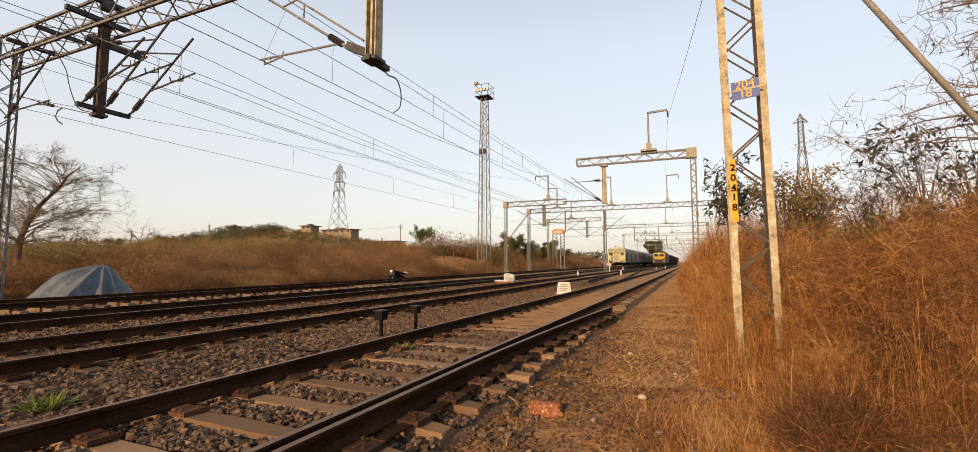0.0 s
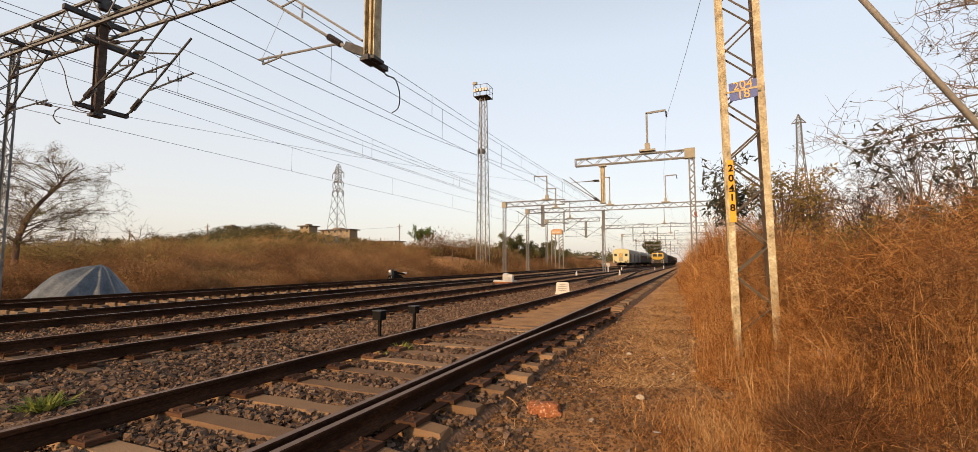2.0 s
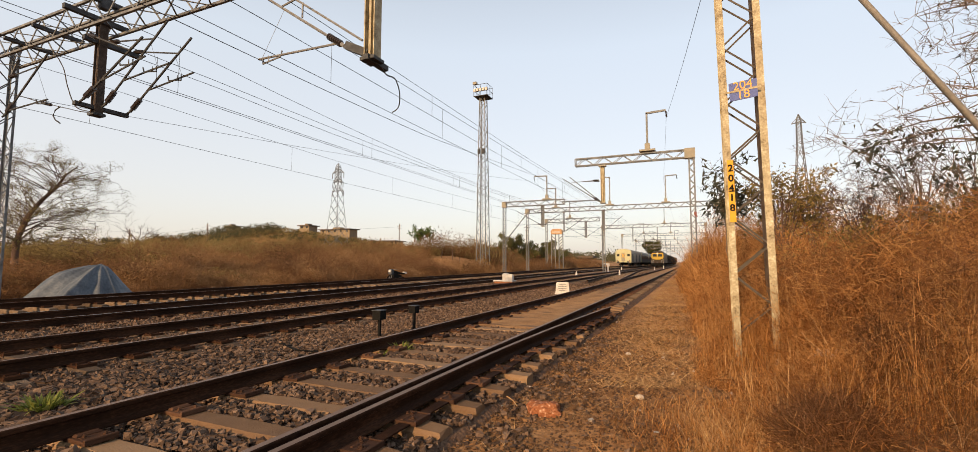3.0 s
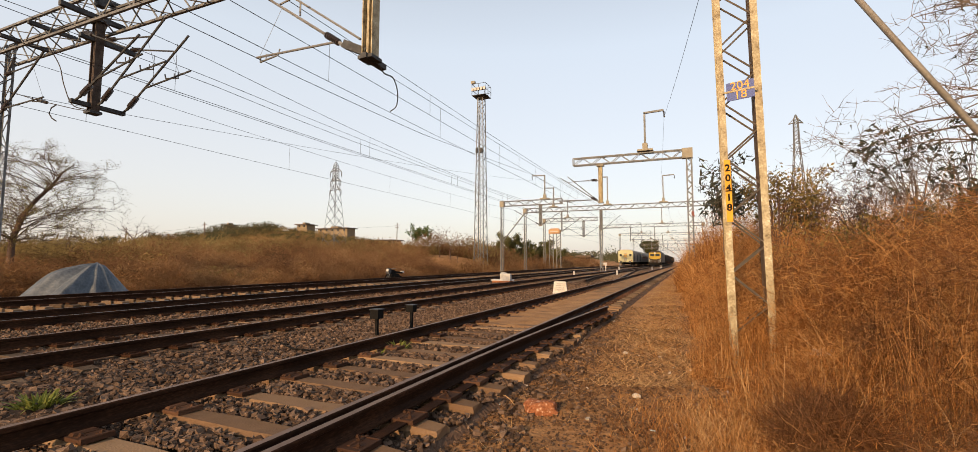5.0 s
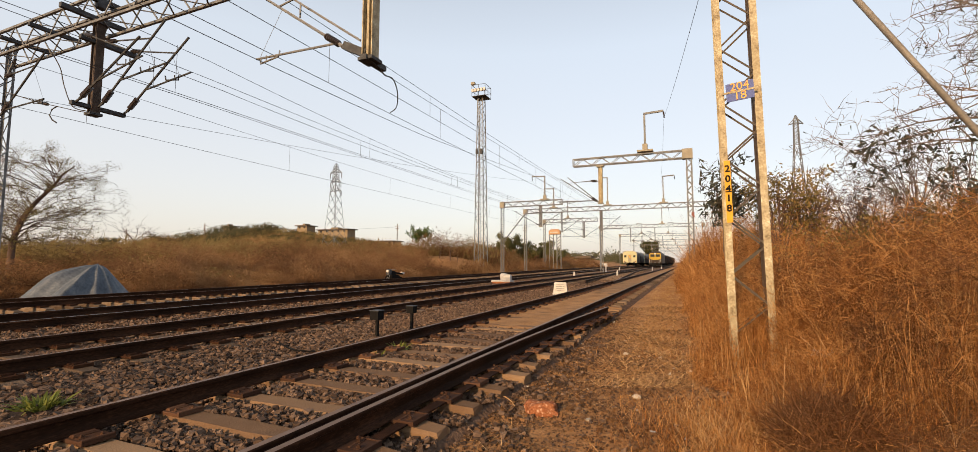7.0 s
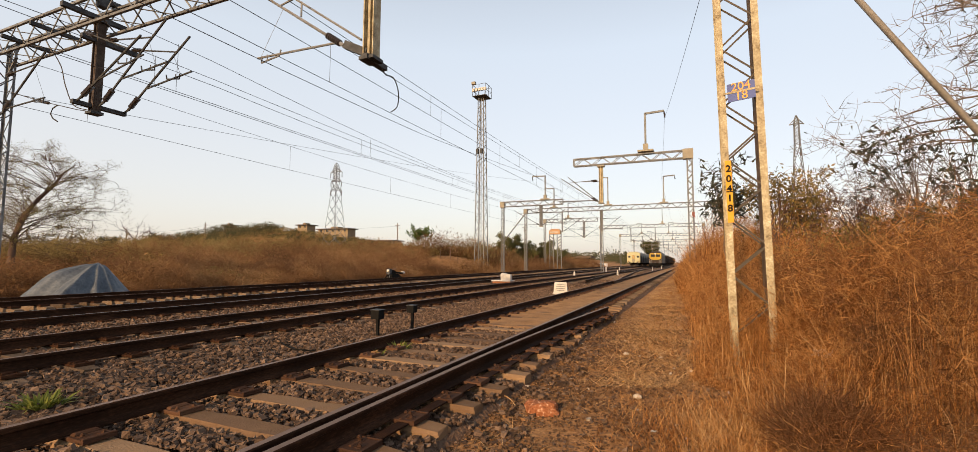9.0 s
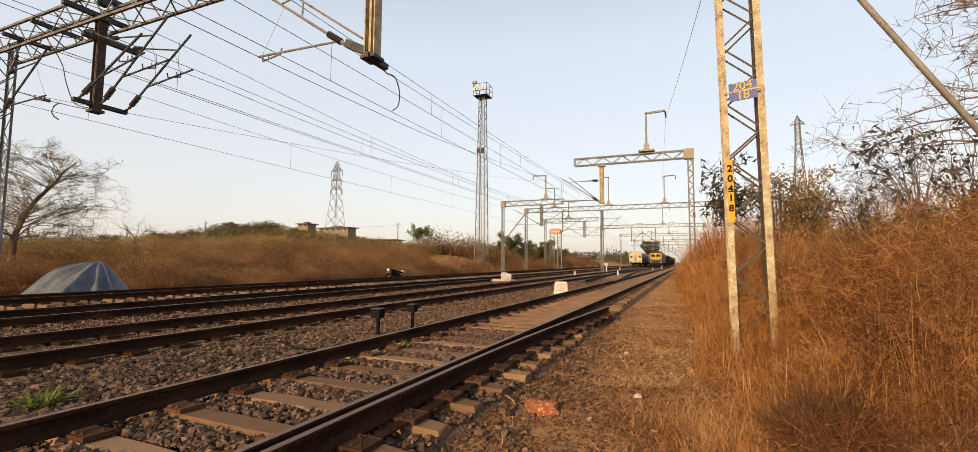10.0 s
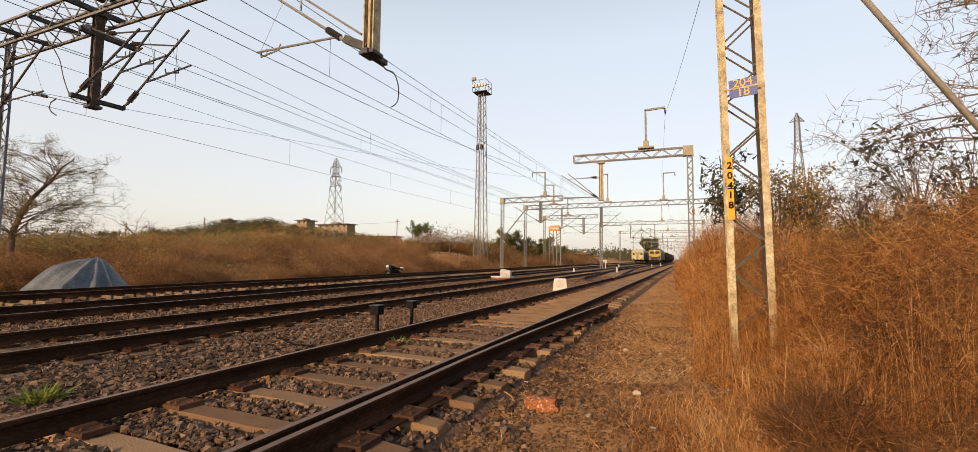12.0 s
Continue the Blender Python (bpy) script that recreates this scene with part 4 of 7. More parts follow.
def pylon(x, y, z0, z1, base, label, arms, strings=True):
    t = thing("transmission_pylon", label, "pylon", (0, 0, 0), "pylons")
    waist = z0 + (z1 - z0) * 0.8

    def half(z):
        return np.interp(z, [z0, waist, z1 - 1.0, z1], [base, base * 0.25, base * 0.2, 0.05])
    zs = list(np.linspace(z0, waist, 8)) + list(np.linspace(waist, z1, 9))[1:]
    for sx in (-1, 1):
        for sy in (-1, 1):
            s = Shape()
            s.tube([(x + sx * half(a), y + sy * half(a), a) for a in zs], 0.075, 4)
            s.part("pylon_leg", M_steel_grey, t)
    s = Shape()
    for a, b in zip(zs, zs[1:]):
        for sd in (-1, 1):
            for u in (0, 1):
                for k in (-1, 1):
                    p = (x + k * half(a), y + sd * half(a), a) if u else (x + sd * half(a), y + k * half(a), a)
                    q = (x - k * half(b), y + sd * half(b), b) if u else (x + sd * half(b), y - k * half(b), b)
                    s.beam(p, q, 0.07)
    s.part("pylon_lacing", M_steel_grey, t)
    for z, reach in arms:
        for k in (-1, 1):
            s = Shape()
            e = (x + k * reach, y, z)
            for sy in (-1, 1):
                s.beam((x, y + sy * half(z), z + 0.3), e, 0.12)
                s.beam((x, y + sy * half(z), z + 1.4), e, 0.1)
            s.part("cross_arm", M_steel_grey, t)
            if not strings:
                continue
            s = Shape()
            s.ring_stack(e, (e[0], e[1], z - 1.6), 0.06, 0.13, 6)
            s.part("insulator_string", M_insul, t)
    return t


pylon(-98.3, 110, 1.2, 31.5, 2.9, "pale steel lattice pylon standing in the scrub", ((28.5, 2.2), (25.6, 2.0), (22.8, 2.2)))
pylon(21.2, 110, 0.8, 31.5, 1.9, "steel lattice pylon behind the trees", ((29.6, 1.3),), False)


# ---- trains ----
def section(y0, y1, profile):
    """Body with one cross-section from y0 to y1."""
    s = Shape()
    n = len(profile)
    s.add([(a, y, b) for y in (y0, y1) for a, b in profile],
          [tuple(range(n)), tuple(range(2 * n - 1, n - 1, -1))] + [(i, n + i, n + (i + 1) % n, (i + 1) % n) for i in range(n)])
    return s


def bogie(t, y, wheel=0.46):
    s = Shape()
    s.box((-1.15, y - 1.6, 0.45), (-0.98, y + 1.6, 0.8), 0.05)
    s.box((0.98, y - 1.6, 0.45), (1.15, y + 1.6, 0.8), 0.05)
    s.box((-1.0, y - 0.25, 0.5), (1.0, y + 0.25, 0.85), 0.05)
    ob = s.part("bogie", M_black, t)
    for dy in (-1.3, 1.3):
        for sx in (-1, 1):
            w = Shape()
            w.tube([(sx * 0.78, y + dy, wheel), (sx * 0.91, y + dy, wheel)], wheel, 16)
            w.part("wheel", M_steel_dark, ob)


def buffers(t, y, k):
    for sx in (-1, 1):
        s = Shape()
        s.tube([(sx * 0.98, y, 1.1), (sx * 0.98, y + k * 0.5, 1.1)], 0.11, 10)
        s.tube([(sx * 0.98, y + k * 0.5, 1.1), (sx * 0.98, y + k * 0.56, 1.1)], 0.24, 12)
        s.part("buffer", M_steel_dark, t)
    s = Shape()
    s.box((-0.15, min(y, y + k * 0.5), 0.95), (0.15, max(y, y + k * 0.5), 1.2), 0.03)
    s.part("coupler", M_steel_dark, t)


COACH = [(-1.6, 1.05), (1.6, 1.05), (1.62, 3.22), (1.52, 3.5), (1.15, 3.72), (0.5, 3.85), (-0.5, 3.85), (-1.15, 3.72), (-1.52, 3.5), (-1.62, 3.22)]


def coach(label, van):
    t = thing("railway_coach", label, "coach", group="departing train")
    L = 21.5
    section(0.0, L, COACH).part("body", M_coach, t)
    section(0.25, L - 0.25, [(1.64, 3.24), (1.55, 3.52), (1.17, 3.75), (0.5, 3.88), (-0.5, 3.88), (-1.17, 3.75), (-1.55, 3.52), (-1.64, 3.24)][::-1]).part("roof", M_coach_roof, t)
    section(-0.03, 0.03, [(a * 1.005, b) for a, b in COACH]).part("end_wall", M_cream, t, "cream painted end wall with a gangway")
    s = Shape()
    s.box((-0.55, -0.22, 1.15), (0.55, -0.031, 3.2), 0.04)
    s.part("gangway", M_cream if van else M_steel_dark, t)
    s = Shape()
    s.box((-0.38, -0.24, 1.3), (0.38, -0.221, 3.0), 0.02)
    s.part("gangway_door", M_gold_plate if van else M_steel_dark, t)
    for sx in (-1, 1):
        s = Shape()
        s.box((sx * 1.05 - 0.26, -0.05, 2.35), (sx * 1.05 + 0.26, -0.032, 2.85), 0.01)
        s.part("end_window", M_glass, t)
        s = Shape()
        s.box((sx * 1.3 - 0.12, -0.1, 1.25), (sx * 1.3 + 0.12, -0.032, 1.5), 0.02)
        s.part("tail_lamp", M_flag, t)
    if van:
        s = Shape()
        for k in (-1, 1):
            s.beam((-0.3 * k, -0.25 + 0.004 * k, 2.1), (0.3 * k, -0.25 + 0.004 * k, 2.9), 0.14, 0.008, (0, 1, 0))
        s.part("tail_cross", M_yellow, t, "yellow painted cross on the van end")
    buffers(t, 0, -1)
    buffers(t, L, 1)
    bogie(t, 3.3)
    bogie(t, L - 3.3)
    s = Shape()
    s.box((-1.4, 6.5, 0.5), (1.4, 15, 1.05), 0.06)
    s.part("underframe_box", M_black, t)
    for sx in (-1, 1):
        s = Shape()
        s.box((sx * 1.635 - 0.015, 0.4, 1.95 if not van else 2.55), (sx * 1.635 + 0.015, L - 0.4, 2.95))
        s.part("window_band", M_coach_red if not van else M_coach_roof, t)
        for i in range(3 if van else 11):
            y = 2.6 + i * (7.2 if van else 1.65)
            w = 2.0 if van else 0.95
            s = Shape()
            s.box((sx * 1.655 - 0.012, y - w / 2, 1.2 if van else 2.1), (sx * 1.655 + 0.012, y + w / 2, 2.85), 0.005)
            s.part("sliding_door" if van else "window", M_steel_dark if van else M_glass, t)
    return t


coaches = [coach("cream-ended grey luggage van at the tail of the train", True)]
mid = coach("grey coach with a maroon window band", False)
coaches.append(mid)
for i in range(6):
    coaches.append(copy_thing(mid, pose(0, 0, 0)))
TAIL_X = T3 - 0.7


def loco():
    t = thing("electric_locomotive", "brown electric locomotive with a yellow cab front, standing", "locomotive", (T2 + 0.45, 122, RAIL_TOP))
    prof = [(-1.5, 0.95), (1.5, 0.95), (1.5, 3.0), (1.3, 3.6), (0.9, 3.75), (-0.9, 3.75), (-1.3, 3.6), (-1.5, 3.0)]
    section(0.3, 19.0, prof).part("body", M_loco, t)
    section(0.0, 0.3, [(a * 0.97, b) for a, b in prof]).part("cab_front", M_loco, t)
    edge = [(-1.42, 3.1), (-1.42, 2.25)] + [(1.42 * math.sin(a), 2.25 - 0.5 * math.cos(a)) for a in np.linspace(-1.2, 1.2, 9)] + [(1.42, 2.25), (1.42, 3.1), (1.2, 3.42), (-1.2, 3.42)]
    section(-0.05, -0.002, edge).part("cab_band", M_loco_yellow, t, "yellow warning panel round the windscreens")
    for sx in (-1, 1):
        s = Shape()
        s.box((sx * 0.62 - 0.5, -0.08, 2.5), (sx * 0.62 + 0.5, -0.051, 3.12), 0.02)
        s.part("windscreen", M_glass, t)
        s = Shape()
        s.tube([(sx * 0.95, -0.08, 1.5), (sx * 0.95, 0.0, 1.5)], 0.13, 12)
        s.part("marker_lamp", M_steel_dim, t)
    s = Shape()
    s.tube([(0, -0.1, 3.3), (0, -0.04, 3.3)], 0.2, 14)
    s.part("headlight", M_white, t)
    s = Shape()
    s.box((-1.45, -0.1, 0.35), (1.45, 0.1, 0.95), 0.05)
    s.part("buffer_beam", M_black, t)
    for sx in (-1, 1):
        s = Shape()
        s.box((sx * 1.3 - 0.03, -0.12, 1.0), (sx * 1.3 + 0.03, -0.06, 1.9), 0.01)
        s.part("handrail", M_white, t)
    buffers(t, 0, -1)
    bogie(t, 4.0, 0.52)
    bogie(t, 15.0, 0.52)
    s = Shape()
    s.box((-0.9, 3, 3.75), (0.9, 16, 3.95), 0.08)
    s.part("roof_equipment", M_steel_dark, t)
    s = Shape()
    for sx in (-0.6, 0.6):
        s.beam((sx, 15.5, 3.95), (sx * 0.9, 16.9, 4.7), 0.06)
        s.beam((sx * 0.9, 16.9, 4.7), (sx * 1.1, 15.6, 5.4), 0.05)
    s.beam((-0.9, 15.6, 5.42), (0.9, 15.6, 5.42), 0.08)
    s.part("pantograph", M_steel_dark, t)
    return t


loco()


def wagon(at):
    t = thing("goods_wagon", "dark steel open goods wagon behind the locomotive", "wagon", at, "goods wagons")
    section(0, 10.2, [(-1.5, 1.0), (1.5, 1.0), (1.55, 3.2), (-1.55, 3.2)]).part("body", M_wagon, t)
    for sx in (-1, 1):
        for i in range(7):
            s = Shape()
            s.box((sx * 1.58 - 0.05, 0.5 + i * 1.5, 1.0), (sx * 1.58 + 0.05, 0.65 + i * 1.5, 3.2))
            s.part("stanchion", M_wagon, t)
    buffers(t, 0, -1)
    bogie(t, 2.2)
    bogie(t, 8.0)
    return t


w0 = wagon((T2 + 0.45, 142.3, RAIL_TOP))
for i in range(1, 9):
    copy_thing(w0, pose(T2 + 0.45, 142.3 + i * 11.2, RAIL_TOP))


# ---- trackside things ----
def post_marker(x, y, h, w):
    t = thing("signal_joint_post", "dark iron box on a thin leg in the ballast", "trackside post", (x, y, 0), "trackside posts")
    s = Shape()
    s.beam((0.0, 0, -0.2), (0.0, 0, h - w), 0.035)
    s.beam((0.025, 0, -0.2), (0.025, 0, h - w), 0.012, 0.05)
    s.part("leg", M_black, t)
    s = Shape()
    s.box((-w / 2, -w / 2, h - w), (w / 2, w / 2, h - 0.01), 0.012)
    s.part("box", M_black, t)
    s = Shape()
    s.box((-w / 2 - 0.012, -w / 2 - 0.012, h - 0.012), (w / 2 + 0.012, w / 2 + 0.012, h), 0.004)
    s.part("cover", M_steel_dark, t)


post_marker(-5.1, 6.85, 0.42, 0.17)
post_marker(-5.02, 7.85, 0.42, 0.15)


def white_block(x, y, turn):
    t = thing("boundary_marker", "whitewashed concrete marker with faded lettering beside the rails", "marker stone", (x, y, -0.06))
    t.rotation_euler = (0, 0, radians(turn))
    s = Shape()
    a, b = 0.285, 0.245
    vs = [(-a - 0.06, -0.2, 0), (a + 0.06, -0.2, 0), (a + 0.06, 0.2, 0), (-a - 0.06, 0.2, 0),
          (-a, -0.12, 0.1), (a, -0.12, 0.1), (a, 0.12, 0.1), (-a, 0.12, 0.1),
          (-b, -0.09, 0.49), (b, -0.09, 0.49), (b, 0.09, 0.49), (-b, 0.09, 0.49),
          (-b + 0.04, -0.06, 0.52), (b - 0.04, -0.06, 0.52), (b - 0.04, 0.06, 0.52), (-b + 0.04, 0.06, 0.52)]
    fs = [(3, 2, 1, 0), (12, 13, 14, 15)]
    for k in (0, 4, 8):
        fs += [(k + i, k + (i + 1) % 4, k + 4 + (i + 1) % 4, k + 4 + i) for i in range(4)]
    s.add(vs, fs)
    s.part("block", M_white, t)
    for i, w in enumerate((0.3, 0.36, 0.34, 0.26)):
        s = Shape()
        z = 0.42 - i * 0.08
        s.beam((-w / 2, -0.125 + (z - 0.1) * 0.077, z), (w / 2, -0.125 + (z - 0.1) * 0.077, z), 0.006, 0.018)
        s.part("lettering_bar", M_steel_grey, t)


white_block(-4.82, 18.7, 8)


def point_machine(x, y):
    t = thing("point_machine", "whitewashed point machine boxes on a brick plinth", "point machine", (x, y, 0))
    s = Shape()
    s.box((-0.62, -0.3, -0.15), (0.5, 0.35, 0.12), 0.03)
    s.part("plinth", M_red_stone, t)
    s = Shape()
    s.box((-0.68, -0.34, 0.121), (0.55, 0.39, 0.19), 0.03)
    s.part("slab", M_white, t)
    for lo, hi in (((-0.2, -0.02, 0.191), (0.14, 0.3, 0.62)), ((0.06, -0.3, 0.191), (0.54, -0.03, 0.55))):
        s = Shape()
        s.box(lo, hi, 0.07)
        s.part("box", M_white, t)


point_machine(-10.2, 26.0)


def peg(x, y, h, w=0.16):
    t = Shape()
    t.box((-w / 2, -w / 2, -0.15), (w / 2, w / 2, h * 0.72), 0.02)
    t.box((-w * 0.32, -w * 0.32, h * 0.72), (w * 0.32, w * 0.32, h), 0.03)
    ob = tagged(t.part("fouling_mark", M_white), "small whitewashed stone post between the tracks", "marker post", "white posts")
    ob.location = (x, y, 0.0)


for a in ((-6.4, 47, 0.5), (-10.0, 44, 0.4), (-10.3, 78, 0.5), (-9.9, 62, 1.0), (-5.6, 84, 0.5), (-5.2, 105, 0.6)):
    peg(*a)


def chevron_sign(x, y):
    g = float(ground_z(x, y))
    t = thing("tank_on_stand", "orange drum on a striped stand beyond the tracks", "tank")
    for sx in (-1, 1):
        for px in (1.0, 0.3):
            s = Shape()
            s.beam((x + sx * px, y, g), (x + sx * px, y, 6.1), 0.12)
            s.part("stand_post", M_steel_grey, t)
        for i in range(7):
            s = Shape()
            s.beam((x + sx * 1.0, y - 0.08, 5.75 - i * 0.5), (x + sx * 0.3, y - 0.08, 5.2 - i * 0.5), 0.13, 0.04, (0, 1, 0))
            s.part("stripe_board", M_steel_grey if i % 2 else M_steel_dim, t)
    s = Shape()
    s.box((x - 0.95, y - 0.6, 6.0), (x + 0.95, y + 0.5, 6.9), 0.3)
    s.part("drum", M_orange_disc, t, "orange drum with a pale band")
    s = Shape()
    s.box((x - 0.7, y - 0.64, 6.25), (x + 0.7, y - 0.61, 6.45), 0.01)
    s.part("pale_band", M_white, t)


chevron_sign(-20.6, 76.5)


def wood_pole(x, y, h):
    g = float(ground_z(x, y))
    t = thing("utility_pole", "thin dark utility pole with a short cross arm", "utility pole", group="utility poles")
    s = Shape()
    s.tube([(x, y, g - 0.3), (x, y, g + h)], [0.14, 0.09], 7)
    s.part("pole", M_bark, t)
    s = Shape()
    s.beam((x - 0.7, y, g + h - 0.6), (x + 0.7, y, g + h - 0.6), 0.1)
    s.beam((x - 0.5, y, g + h - 1.2), (x + 0.5, y, g + h - 1.2), 0.1)
    s.part("cross_arm", M_bark, t)


wood_pole(-104, 73, 8.5)
wood_pole(-125, 68, 7.5)
wood_pole(-66, 96, 9.0)
wood_pole(-34, 100, 9.5)
strand("thin service wire between utility poles", [(-190, 45, 10.5), (-125, 68, 8.6), (-104, 73, 9.6), (-66, 96, 10.0)], 0.8, 0.015)


def tarp_heap(x, y, size=1.0):
    """Folded tarpaulin over a heap: a cone of drapes with a soft peak and a trailing hem."""
    g = float(ground_z(x, y))
    n, m = 120, 22
    v, f = [], []
    for j in range(m + 1):
        t = j / m
        for i in range(n):
            a = 2 * math.pi * i / n
            wob = a + 0.42 * math.sin(2 * a + 0.7) + 0.15 * math.sin(3 * a) + 0.16 * t * math.sin(5 * a)
            fold = 0.2 * (0.25 + math.sin(a + 2.2) ** 2) * (1 - 2.2 * abs(math.sin(4 * wob + 0.5 + 0.8 * t)) ** 0.7) + 0.06 * math.sin(11 * wob + 3 * t) + 0.035 * math.sin(27 * a + 4 * t + 3 * math.sin(2 * a))
            r = (t ** 0.95) * (2.0 + 0.75 * math.cos(a + 0.55) ** 2) * (1 + fold * t * 0.7) * size
            z = (1.86 * (1 - t) ** 1.05 - 0.2 * math.exp(-(t / 0.12) ** 2) + 0.3 * fold * math.sin(math.pi * t)) * size
            z += 0.34 * size * math.exp(-((t - 0.5) / 0.25) ** 2) * max(0, math.cos(a - math.pi * 1.42)) ** 2
            k = 0.5 * (1 - t) ** 1.2 * size
            v.append((x + r * math.cos(a) * 0.85 + 0.43 * k, y + r * math.sin(a) * 0.95 + 0.9 * k, g + max(z, 0.01 + 0.02 * fold)))
    for j in range(m):
        f += [(j * n + i, j * n + (i + 1) % n, (j + 1) * n + (i + 1) % n, (j + 1) * n + i) for i in range(n)]
    s = Shape()
    s.add(v, f)
    tagged(s.part("tarpaulin", M_tarp, smooth=True), "faded blue-grey tarpaulin draped over a heap", "tarpaulin")


tarp_heap(-21.9, 10.4)
tarp_heap(-21.3, 7.4, 0.35)


def motorbike(x, y, turn):
    g = float(ground_z(x, y))
    t = thing("motorcycle", "dark parked motorcycle on its stand beyond the tracks", "motorcycle", (x, y, g + 0.02))
    t.rotation_euler = (radians(6), 0, radians(turn))
    for wy in (-0.65, 0.65):
        s = Shape()
        ring = [(0, wy + 0.25 * math.cos(a), 0.31 + 0.25 * math.sin(a)) for a in np.linspace(0, 2 * math.pi, 19)]
        s.tube(ring, 0.055, 6, False)
        s.tube([(-0.06, wy, 0.31), (0.06, wy, 0.31)], 0.07, 8)
        for k in range(6):
            a = k * math.pi / 3
            s.beam((0, wy, 0.31), (0, wy + 0.24 * math.cos(a), 0.31 + 0.24 * math.sin(a)), 0.015)
        s.part("wheel", M_rubber, t)
    s = Shape()
    s.box((-0.2, -0.4, 0.22), (0.2, 0.48, 0.74), 0.1)
    s.part("engine", M_black, t)
    s = Shape()
    s.box((-0.14, 0.0, 0.72), (0.14, 0.5, 0.98), 0.08)
    s.part("fuel_tank", M_black, t)
    s = Shape()
    s.box((-0.14, -0.75, 0.78), (0.14, 0.0, 0.9), 0.04)
    s.part("seat", M_rubber, t)
    s = Shape()
    for sx in (-0.08, 0.08):
        s.tube([(sx, 0.65, 0.31), (sx, 0.45, 1.0)], 0.025, 6)
    s.tube([(-0.36, 0.3, 1.08), (-0.15, 0.45, 1.03), (0.15, 0.45, 1.03), (0.36, 0.3, 1.08)], 0.018, 6)
    s.part("fork_and_bars", M_steel_grey, t)
    s = Shape()
    s.tube([(0, -0.65, 0.31), (0, 0.0, 0.4)], 0.03, 6)
    s.part("swing_arm", M_steel_grey, t)
    s = Shape()
    s.box((-0.1, -0.98, 0.84), (0.1, -0.72, 0.98), 0.03)
    s.part("tail_piece", M_white, t)
    s = Shape()
    s.box((-0.17, 0.5, 0.66), (0.17, 0.72, 1.06), 0.07)
    s.part("front_cowl", M_steel_dark, t)
    s = Shape()
    s.tube([(0, 0.72, 0.9), (0, 0.78, 0.9)], [0.11, 0.09], 12)
    s.part("headlamp", M_white, t)


motorbike(-19.9, 28.6, 172)


s = Shape()
s.box((-28.8, 150, -0.4), (-23.5, 150.3, 1.0), 0.03)
tagged(s.part("yard_wall", M_white), "low whitewashed wall beside the yard hut", "wall")

# ---- far buildings on the rise ----
def house(x, y, w, d, storeys, label, tower=False):
    g = float(ground_z(x, y)) + (0.4 if y < 200 else -0.6 if x > -200 else 3.0)
    h = storeys * 2.4
    t = thing("hill_building", label, "building", group="buildings on the rise")
    s = Shape()
    s.box((x - w / 2, y - d / 2, g - 7), (x + w / 2, y + d / 2, g + h))
    s.part("wall", M_wall, t)
    s = Shape()
    s.box((x - w / 2 - 1.2, y - d / 2 - 1.5, g + h), (x + w / 2 + 1.2, y + d / 2 + 1.5, g + h + 0.6), 0.1)
    s.part("roof", M_roof, t)
    if tower:
        s = Shape()
        s.box((x - w * 0.12, y - d * 0.3, g + h + 0.5), (x + w * 0.12, y + d * 0.3, g + h + 1.9), 0.1)
        s.part("stair_tower", M_wall, t)
    for k in range(storeys):
        n = max(2, int(w / 4.5))
        for i in range(n):
            cx = x - w / 2 + (i + 0.5) * w / n
            s = Shape()
            s.box((cx - 0.8, y - d / 2 - 0.05, g + k * 2.6 + 0.8), (cx + 0.8, y - d / 2 + 0.1, g + k * 2.6 + 2.0))
            s.part("window", M_glass, t)


house(-254, 255, 9, 8, 1, "ochre flat-roofed block on the hill top", True)
house(-226, 255, 26, 8, 1, "long low building among trees on the hill", True)
house(-190, 262, 20, 10, 1, "long low building among trees on the hill")
house(-327, 250, 7, 6, 1, "small ochre house on the hill", True)
house(-405, 250, 13, 8, 1, "pale house among trees on the rise", True)
house(-30.5, 150, 2.6, 3, 1, "low yellow-walled hut beside the yard")


# ---- plants ----
def blades(name, base, h, w, azim, lean, curl, material, label, category, parent=None):
    """Bent tapering strips: base points (n,3), height, width, direction and amount of lean, and a curl."""
    n = len(base)
    t = np.array([0.0, 0.55, 1.0])
    ax, ay = np.cos(azim)[:, None], np.sin(azim)[:, None]
    off = (lean[:, None] * t + curl[:, None] * t ** 2.2) * h[:, None]
    up = np.sqrt(np.clip(1 - (lean[:, None] * 0.6 + curl[:, None] * t * 0.7) ** 2, 0.05, 1)) * t * h[:, None]
    px, py, pz = base[:, :1] + ax * off, base[:, 1:2] + ay * off, base[:, 2:3] + up
    face = azim + rng.uniform(-1.2, 1.2, n) + math.pi / 2
    wx, wy = np.cos(face)[:, None], np.sin(face)[:, None]
    ww = w[:, None] * np.array([0.5, 0.42, 0.0])
    v = np.stack([np.stack([px - wx * ww, py - wy * ww, pz], 2), np.stack([px + wx * ww, py + wy * ww, pz], 2)], 2).reshape(n, 6, 3)[:, :5].reshape(-1, 3)
    k = np.arange(n)[:, None] * 5
    q = np.array([[0, 1, 3], [0, 3, 2], [2, 3, 4]])
    f = (k[:, :, None] + q[None]).reshape(-1, 3)
    return arrays(name, v, f, material, parent, label, category, "stuff")


